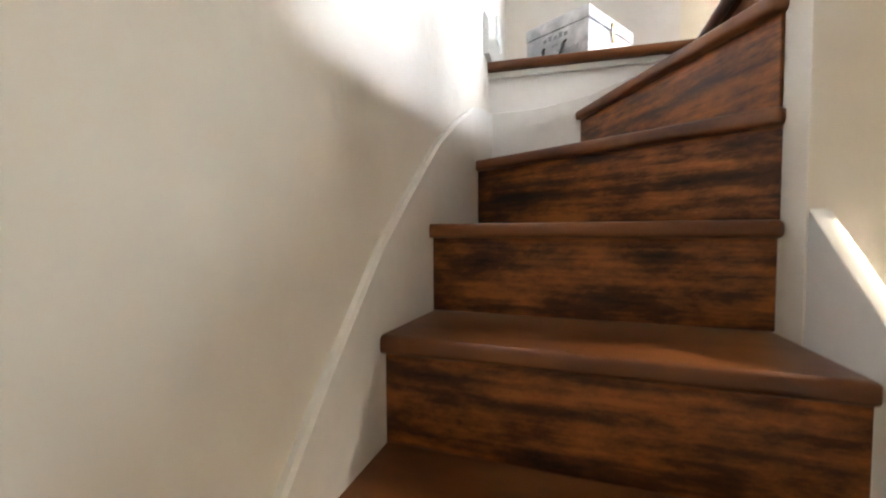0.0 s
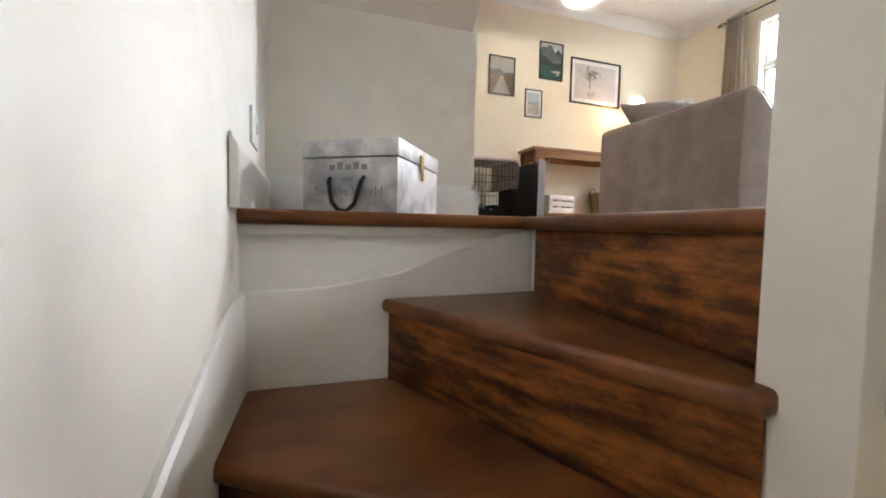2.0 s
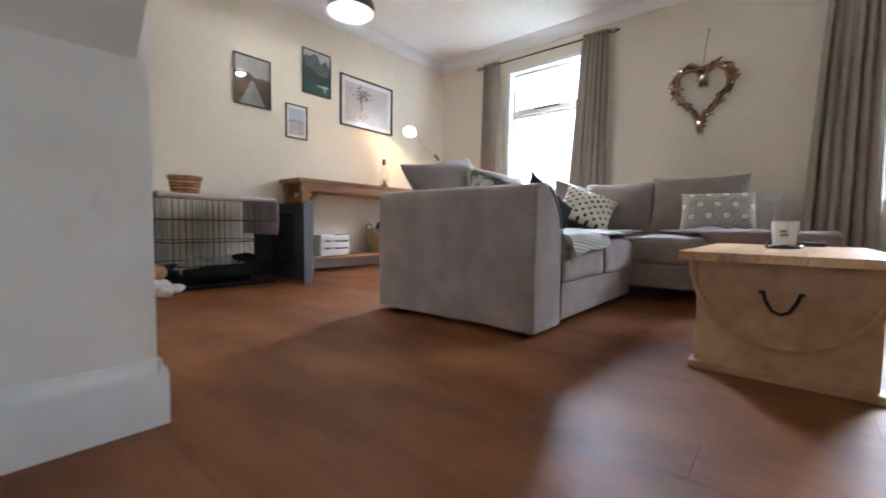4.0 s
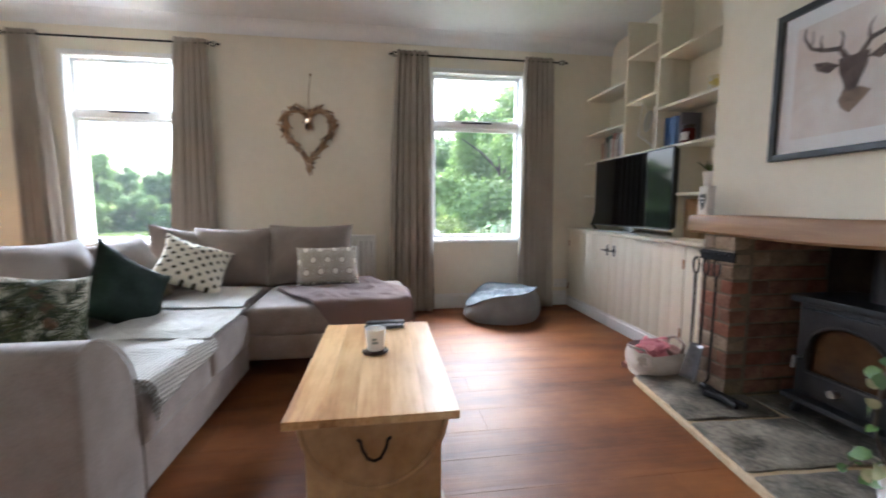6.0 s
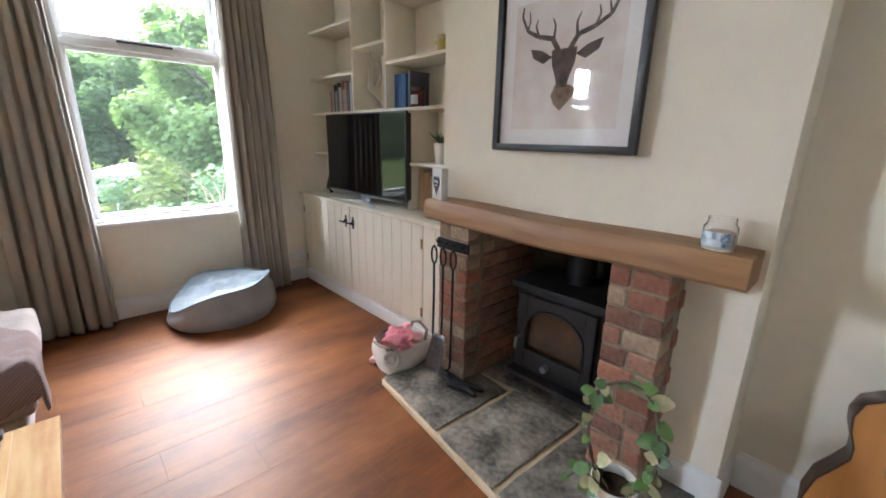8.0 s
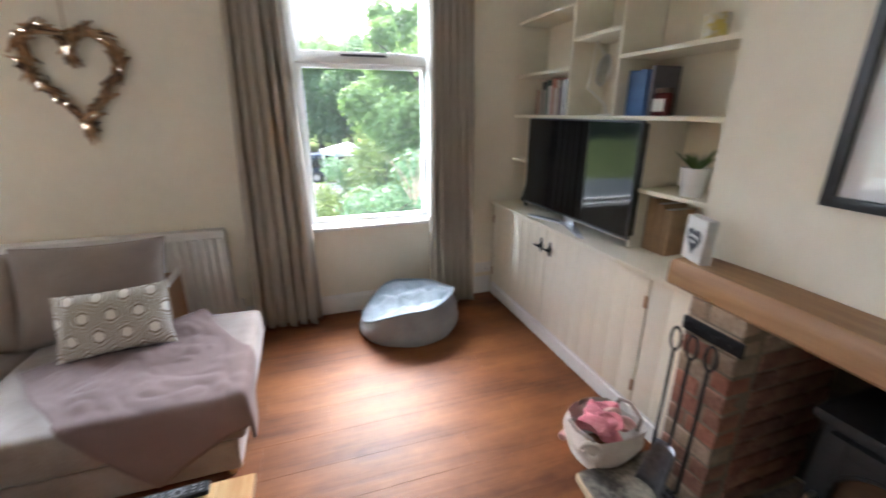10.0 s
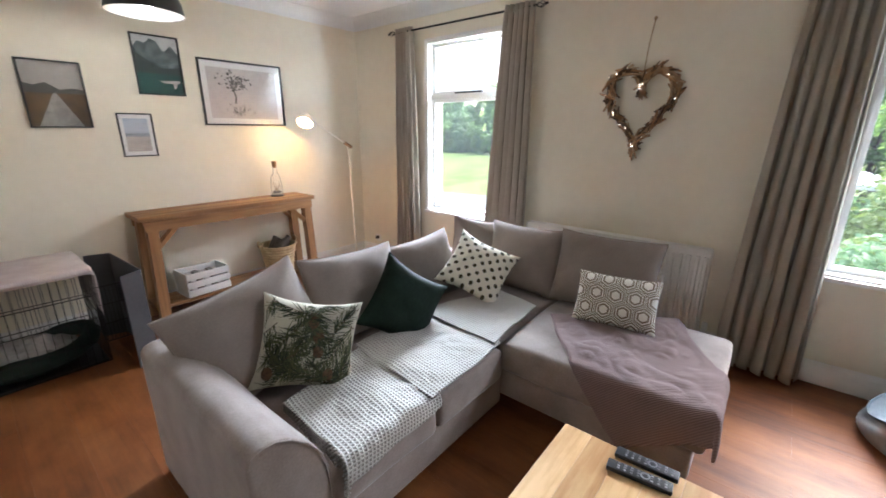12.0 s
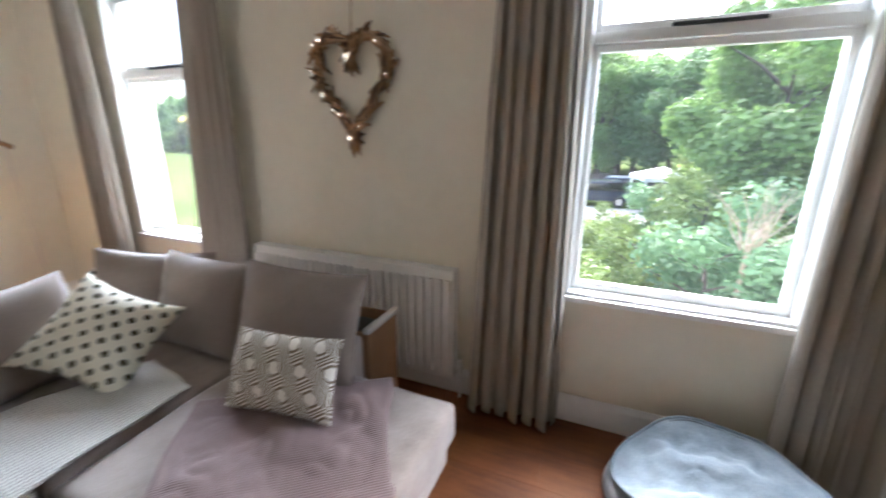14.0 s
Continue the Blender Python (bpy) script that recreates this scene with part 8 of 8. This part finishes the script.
# ---- sockets, switch, box on the landing ----
def socket(m, label, double=True):
    s = thing("wall_socket", label, "socket", group="wall sockets")
    s.matrix_basis = m
    w = 0.073 if double else 0.043
    part("plate", boxes((-w, -0.009, -0.043, w, 0, 0.043), bevel=0.003), TRIM, s)
    for sx in ((-0.035, 0.035) if double else (0,)):
        part("pin_slot", boxes((sx - 0.012, -0.0095, -0.018, sx - 0.005, -0.0088, -0.012)), BLACKP, s)
        part("rocker", boxes((sx - 0.006, -0.012, 0.012, sx + 0.006, -0.0085, 0.028), bevel=0.001), TRIM, s)
    return s
socket(pose(W, -1.075, 0.225, 0, 0, -90), "white double wall socket above the skirting")
socket(pose(W, 4.10, 0.235, 0, 0, -90), "white wall socket near the floor lamp", False)
bm = boxes((W - 0.045, 4.085, 0.225, W - 0.0095, 4.115, 0.26), bevel=0.005)
single("plug", bm, BLACKP, "black plug in the wall socket", "plug")
sw = thing("light_switch", "white wall plate on the stair wall", "switch", 0.176, 1.44, 0.235, 90)
part("plate", boxes((-0.075, -0.008, -0.05, 0.075, 0, 0.05), bevel=0.003), TRIM, sw)
part("rocker", boxes((-0.01, -0.012, -0.012, 0.01, -0.0075, 0.012), bevel=0.001), TRIM, sw)
kb = thing("keepsake_box", "grey marbled keepsake box with a black rope handle", "box", 0.546, 1.205, 0.0, -34.2)
part("body", boxes((-0.284, 0.0, 0.0, 0.0, 0.362, 0.150), bevel=0.002), PLANE, kb)
part("lid", boxes((-0.287, -0.003, 0.153, 0.003, 0.365, 0.200), bevel=0.003), PLANE, kb)
bm = bmesh.new()
tube(bm, [(-0.197, -0.002, 0.095), (-0.196, -0.012, 0.085), (-0.185, -0.014, 0.03), (-0.165, -0.014, 0.008), (-0.14, -0.014, 0.006), (-0.118, -0.014, 0.025), (-0.098, -0.014, 0.085), (-0.096, -0.002, 0.098)], 0.006, 8)
part("rope_handle", bm, BLACKP, kb, "black rope handle")
bm = boxes((0.0035, 0.168, 0.13, 0.009, 0.192, 0.182), (0.006, 0.172, 0.105, 0.012, 0.188, 0.135), bevel=0.002)
part("clasp", bm, BRASS, kb, "brass clasp")
GREYI = surface("grey_script_ink", (0.16, 0.16, 0.16), (0.24, 0.24, 0.24), rough=0.6, scale=30, fine=90, bump=0)
lettering("and", 0.022, pose(-0.145, -0.0012, 0.088, 90), GREYI, kb)
lettering("See the World", 0.034, pose(-0.142, -0.0012, 0.05, 90), GREYI, kb)
for k in range(5):
    part("letter_bar", boxes((-0.20 + 0.024 * k, -0.0013, 0.118, -0.184 + 0.024 * k, 0.0005, 0.132 + 0.006 * (k % 2))), GREYI, kb, smooth=False)

# ---- outside ----
GZ = KF - 0.25
def ground_z(x, y):
    return GZ + 0.0 * x + 0.03 * max(0.0, x - 30) + 0.16 * max(0.0, x - 55)
bm = bmesh.new()
xs = [5.2, 8, 12, 18, 25, 32, 40, 55, 70, 100, 200, 600, 2500]
yy = [-2500, -600, -150, -60, -30, -15, -8, -3, 2, 8, 15, 30, 60, 150, 600, 2500]
gv = [[bm.verts.new((x, y, ground_z(min(x, 110), y))) for y in yy] for x in xs]
for i in range(len(xs) - 1):
    for j in range(len(yy) - 1):
        bm.faces.new((gv[i][j], gv[i + 1][j], gv[i + 1][j + 1], gv[i][j + 1]))
for v in [(-2500, -2500), (5.2, -2500), (5.2, 2500), (-2500, 2500)]:
    bm.verts.new((v[0], v[1], GZ))
bm.verts.ensure_lookup_table()
bm.faces.new(bm.verts[-4:])
structure("ground", bm, GRASS, "green meadow and rough ground beyond the house", smooth=True)
bm = bmesh.new()
prism(bm, [(24, -3.0), (34, -2.0), (36, 3.5), (25, 3.0)], "z", GZ + 0.0, GZ + 0.03)
structure("pavement_parking", bm, surface("pale_gravel", (0.26, 0.24, 0.21), (0.40, 0.38, 0.34), rough=1, scale=3, fine=60, bump=0.5), "pale gravel parking area")


def tree(name, label, h, r, seed, leafmat, leaves, size, low=0.28, category="tree"):
    rr = random.Random(seed)
    t = thing(name, label, category)
    bm = bmesh.new()
    tube(bm, [(0, 0, -0.1), (0.1, 0.05, h * 0.25), (0.0, 0.1, h * 0.5), (0.1, 0.0, h * 0.85)], 0.1, 8, radii=[h * 0.026, h * 0.020, h * 0.014, h * 0.004])
    for k in range(7):
        a, z = k * 2.4, h * (0.30 + 0.07 * k)
        tube(bm, [(0.05, 0.05, z), (0.35 * r * math.cos(a), 0.35 * r * math.sin(a), z + 0.10 * h), (0.7 * r * math.cos(a), 0.7 * r * math.sin(a), z + 0.17 * h)], 0.05, 6, radii=[h * 0.010, h * 0.006, h * 0.002])
    part("trunk", bm, BARK, t)
    blobs = []
    for k in range(26):
        a, e, q = rr.uniform(0, 6.283), rr.uniform(-0.75, 1.0), rr.uniform(0.45, 0.95)
        zc = h * (low + (1 - low) * 0.5) + e * q * h * (1 - low) * 0.5
        rad = r * q * math.sqrt(max(0.06, 1 - (e * 0.9) ** 2))
        blobs.append((Vector((rad * math.cos(a), rad * math.sin(a), zc)), r * rr.uniform(0.24, 0.42)))
    verts, faces = [], []
    for c, br in blobs:
        for _ in range(leaves // len(blobs)):
            d = Vector((rr.gauss(0, 1), rr.gauss(0, 1), rr.gauss(0.25, 1))).normalized()
            p = c + d * br * rr.uniform(0.35, 1.15)
            n_ = (d + Vector((rr.uniform(-0.9, 0.9), rr.uniform(-0.9, 0.9), rr.uniform(-0.4, 1.0)))).normalized()
            u = n_.cross(Vector((0.3, 0.2, 1))).normalized()
            v = n_.cross(u)
            s = size * rr.uniform(0.6, 1.3)
            i = len(verts)
            verts += [p - u * s * 0.5, p + v * s * 0.34, p + u * s * 0.6, p - v * s * 0.34]
            faces.append((i, i + 1, i + 2, i + 3))
    me = bpy.data.meshes.new("crown")
    me.from_pydata(verts, [], faces)
    me.materials.append(leafmat)
    ob = new("crown", me)
    ob.parent = t
    return t


rt = random.Random(77)
kinds = [tree("tree", "broad leafy green tree beyond the window", 9.0, 3.3, 1, LEAFT, 18000, 0.24, low=0.05), tree("tree", "dense dark green tree in the wood behind", 10.0, 3.6, 2, LEAFD, 15000, 0.32, low=0.0), tree("tree", "tall bright green tree at the wood's edge", 11.0, 3.0, 3, LEAFT, 16000, 0.28, low=0.02)]
spots = [(18.0, -4.2, 0.82), (21.0, -9.0, 1.0), (24.0, -6.0, 1.0), (30.0, -9.5, 1.15), (37.0, -3.5, 1.0), (39.0, 1.5, 0.95), (40.0, 6.0, 0.85), (36.0, -8.0, 1.1), (27.0, -13.0, 1.2), (45.0, -7.0, 1.2), (47.0, 0.0, 1.15), (48.0, 9.0, 1.0), (16.0, -9.5, 0.95)]
for ob, (x, y, s) in zip(kinds, spots):
    ob.matrix_basis = pose(x, y, ground_z(x, y), 0, 0, 0) @ Matrix.Scale(s, 4)
    tagged(ob, group="trees beyond the windows")
for k, (x, y, s) in enumerate(spots[3:]):
    src = kinds[k % 3]
    c = copy_thing(src, Matrix.Identity(4))
    c.matrix_basis = pose(x, y, ground_z(x, y), 0, 0, rt.uniform(0, 360)) @ Matrix.Scale(s, 4)
# wooded slope far behind the field
for k in range(52):
    y = 14 + k * 2.4 + rt.uniform(-1, 1)
    x = 62 + rt.uniform(-4, 7) - 0.07 * k
    c = copy_thing(kinds[1 + k % 2], Matrix.Identity(4))
    c.matrix_basis = pose(x, y, ground_z(x, y), 0, 0, rt.uniform(0, 360)) @ Matrix.Scale(rt.uniform(0.62, 0.84), 4)
for k in range(17):
    x, y = 46 + rt.uniform(-4, 5), -27 + k * 2.3 + rt.uniform(-0.6, 0.6)
    c = copy_thing(kinds[1 + k % 2], Matrix.Identity(4))
    c.matrix_basis = pose(x, y, ground_z(x, y), 0, 0, rt.uniform(0, 360)) @ Matrix.Scale(rt.uniform(0.85, 1.08), 4)
# undergrowth that closes the foot of the wood
for k in range(44):
    x, y = 56 + rt.uniform(-2, 3) - 0.05 * k, 12 + k * 2.5 + rt.uniform(-0.6, 0.6)
    c = copy_thing(kinds[1 + k % 2], Matrix.Identity(4))
    c.matrix_basis = pose(x, y, ground_z(x, y) - 2.4, 0, 0, rt.uniform(0, 360)) @ Matrix.Scale(rt.uniform(0.55, 0.70), 4)
shrub = tree("shrub", "rambling yellow-green bramble bush below the window", 2.6, 1.5, 9, LEAFY, 5200, 0.13, low=0.0, category="shrub")
shrub2 = tree("shrub", "blue-green leafy bush below the window", 2.8, 1.5, 10, leaf_material("blue_green_foliage", (0.11, 0.20, 0.085), (0.22, 0.34, 0.16), 0.8), 5200, 0.14, low=0.0, category="shrub")
bush = [(11.0, 0.6, 0.75, 0), (11.5, -1.6, 0.95, 1), (13.0, -3.6, 1.2, 1), (13.5, -0.6, 0.85, 0), (15.0, -2.2, 1.2, 0), (14.0, 1.8, 0.62, 0), (16.0, 0.2, 0.75, 0), (10.5, -3.2, 1.0, 1), (17.5, -1.2, 1.0, 1), (18.5, 2.0, 0.6, 0), (20.0, -2.8, 1.2, 0), (12.5, -5.6, 1.3, 1)]
first = {}
for x, y, s, w in bush:
    src = (shrub, shrub2)[w]
    ob = src if w not in first else copy_thing(src, Matrix.Identity(4))
    first[w] = 1
    tagged(ob, group="bushes below the window")
    ob.matrix_basis = pose(x, y, ground_z(x, y), 0, 0, rt.uniform(0, 360)) @ Matrix.Scale(s, 4)
dead = thing("dead_shrub", "pale bare branches of a dead shrub among the bushes", "shrub", 10.9, -2.05, GZ)
bm = bmesh.new()
rr = random.Random(15)
for k in range(16):
    a = rr.uniform(0, 6.28)
    p = Vector((0.1 * math.cos(a), 0.1 * math.sin(a), 2.35))
    d = Vector((math.cos(a) * 0.5, math.sin(a) * 0.5, rr.uniform(0.6, 1.4))).normalized()
    pts = [p]
    for q in range(5):
        d = (d + Vector((rr.uniform(-0.4, 0.4), rr.uniform(-0.4, 0.4), rr.uniform(-0.2, 0.3)))).normalized()
        pts.append(pts[-1] + d * rr.uniform(0.16, 0.30))
    tube(bm, pts, 0.01, 5, radii=[0.020, 0.016, 0.012, 0.009, 0.006, 0.003])
tube(bm, [(0, 0, 0), (0.05, 0.02, 1.2), (0, 0, 2.45)], 0.04, 6)
part("branches", bm, surface("bleached_dead_wood", (0.30, 0.22, 0.15), (0.46, 0.36, 0.27), rough=0.95, scale=6, fine=40, bump=0.3), dead, kind="stuff")
# gazebo
gz = thing("gazebo", "white canvas gazebo beside the parking area", "gazebo", 28.5, -2.3, ground_z(28.5, -2.3), 15)
for sx in (-1, 1):
    for sy in (-1, 1):
        part("post", boxes((sx * 1.2 - 0.05, sy * 1.2 - 0.05, 0, sx * 1.2 + 0.05, sy * 1.2 + 0.05, 2.0)), TRIM, gz)
bm = bmesh.new()
b_ = [bm.verts.new((sx * 1.35, sy * 1.35, 2.0)) for sx, sy in ((-1, -1), (1, -1), (1, 1), (-1, 1))]
l_ = [bm.verts.new((sx * 1.35, sy * 1.35, 1.78)) for sx, sy in ((-1, -1), (1, -1), (1, 1), (-1, 1))]
top = bm.verts.new((0, 0, 2.5))
for i in range(4):
    bm.faces.new((b_[i], b_[(i + 1) % 4], top))
    bm.faces.new((l_[i], l_[(i + 1) % 4], b_[(i + 1) % 4], b_[i]))
part("canopy", bm, PAPER, gz, smooth=False)


def car(x, y, rz, mt, label):
    c = thing("parked_car", label, "car", x, y, ground_z(x, y) + 0.03, rz, group="parked cars")
    bm = bmesh.new()
    prism(bm, [(-2.1, 0.35), (2.05, 0.35), (2.1, 0.62), (1.95, 0.82), (1.0, 0.92), (-1.9, 0.95), (-2.1, 0.75)], "y", -0.85, 0.85, bevel=0.06)
    part("body", bm, mt, c)
    bm = bmesh.new()
    prism(bm, [(-1.8, 0.93), (0.95, 0.91), (0.35, 1.42), (-1.45, 1.45)], "y", -0.74, 0.74, bevel=0.05)
    part("cabin", bm, SCREEN, c, "dark glazed cabin")
    bm = bmesh.new()
    prism(bm, [(-1.45, 1.43), (0.35, 1.40), (0.30, 1.46), (-1.40, 1.49)], "y", -0.72, 0.72, bevel=0.02)
    part("roof", bm, mt, c)
    for wx in (-1.3, 1.3):
        for wy in (-0.8, 0.8):
            bm = bmesh.new()
            tube(bm, [(wx, wy - 0.1, 0.32), (wx, wy + 0.1, 0.32)], 0.32, 18)
            w = part("wheel", bm, BLACKP, c)
            bm = bmesh.new()
            tube(bm, [(wx, wy - 0.105, 0.32), (wx, wy + 0.105, 0.32)], 0.19, 14)
            part("rim", bm, STEEL, w)
    return c
car(29.5, 1.1, 95, surface("dark_blue_car_paint", (0.012, 0.018, 0.035), (0.02, 0.028, 0.05), rough=0.25, scale=3, fine=30, bump=0), "dark blue parked car on the gravel")
car(32.0, 0.2, 80, surface("silver_car_paint", (0.30, 0.31, 0.32), (0.38, 0.39, 0.40), rough=0.3, scale=3, fine=30, bump=0, metal=0.5), "silver car parked behind the blue one")
fence = thing("fence", "brown timber fence behind the cars", "fence", 34.5, 0, ground_z(34.5, 0))
for k in range(16):
    part("panel", boxes((-0.03, -6.0 + 0.8 * k, 0.1, 0.03, -5.24 + 0.8 * k, 1.3 + 0.05 * (k % 3))), BARK, fence, smooth=False)
barn = thing("shed", "long low shed with a grey-green slate roof", "building", 14.5, 9.2, GZ, 12)
part("wall", boxes((-1.4, -3.5, 0, 1.4, 3.5, 1.2)), surface("pale_render", (0.45, 0.44, 0.42), (0.58, 0.57, 0.54), rough=0.9, scale=3, fine=30, bump=0.1), barn)
bm = bmesh.new()
prism(bm, [(-1.7, 1.15), (1.7, 1.15), (0.0, 1.85)], "y", -3.7, 3.7)
part("roof", bm, surface("grey_green_slate", (0.10, 0.12, 0.11), (0.18, 0.20, 0.185), rough=0.7, scale=6, fine=40, stretch=(4, 1, 1), bump=0.3), barn, smooth=False)
for k in range(4):
    part("window", boxes((-1.42, -2.6 + 1.6 * k, 0.45, -1.395, -1.9 + 1.6 * k, 0.95)), SCREEN, barn, smooth=False)

# ---- planks of the room floor ----
rf = random.Random(12)
PLANKS = {}


def plank(x0, y0, x1, y1):
    key = (round(x1 - x0, 3), round(y1 - y0, 3))
    if key not in PLANKS:
        hx, hy = key[0] / 2 - 0.0002, key[1] / 2 - 0.0002
        bm = bmesh.new()
        box(bm, -hx, -hy, -0.0045, hx, hy, 0.0, bevel=0.0006, seg=1)
        PLANKS[key] = mesh_of("plank", bm, FLOORW, smooth=False)
    ob = new("plank", PLANKS[key])
    ob.parent = floor
    ob.matrix_basis = pose((x0 + x1) / 2, (y0 + y1) / 2, 0)


def plank_rows(x0, x1, y0, y1, wide=0.192, long=1.2):
    x = x0
    while x < x1 - 0.02:
        xe, y = min(x + wide, x1), y0
        ye = y0 + rf.choice((0.3, 0.6, 0.9, 1.2))
        while y < y1 - 0.01:
            ye = min(ye, y1)
            plank(x, y, xe, ye)
            y, ye = ye, ye + long
        x = xe


plank_rows(0.905, 1.012, -1.33, 1.80)
plank_rows(1.012, W, -1.55, N)
plank_rows(0.18, 0.905, 1.172, 1.80)
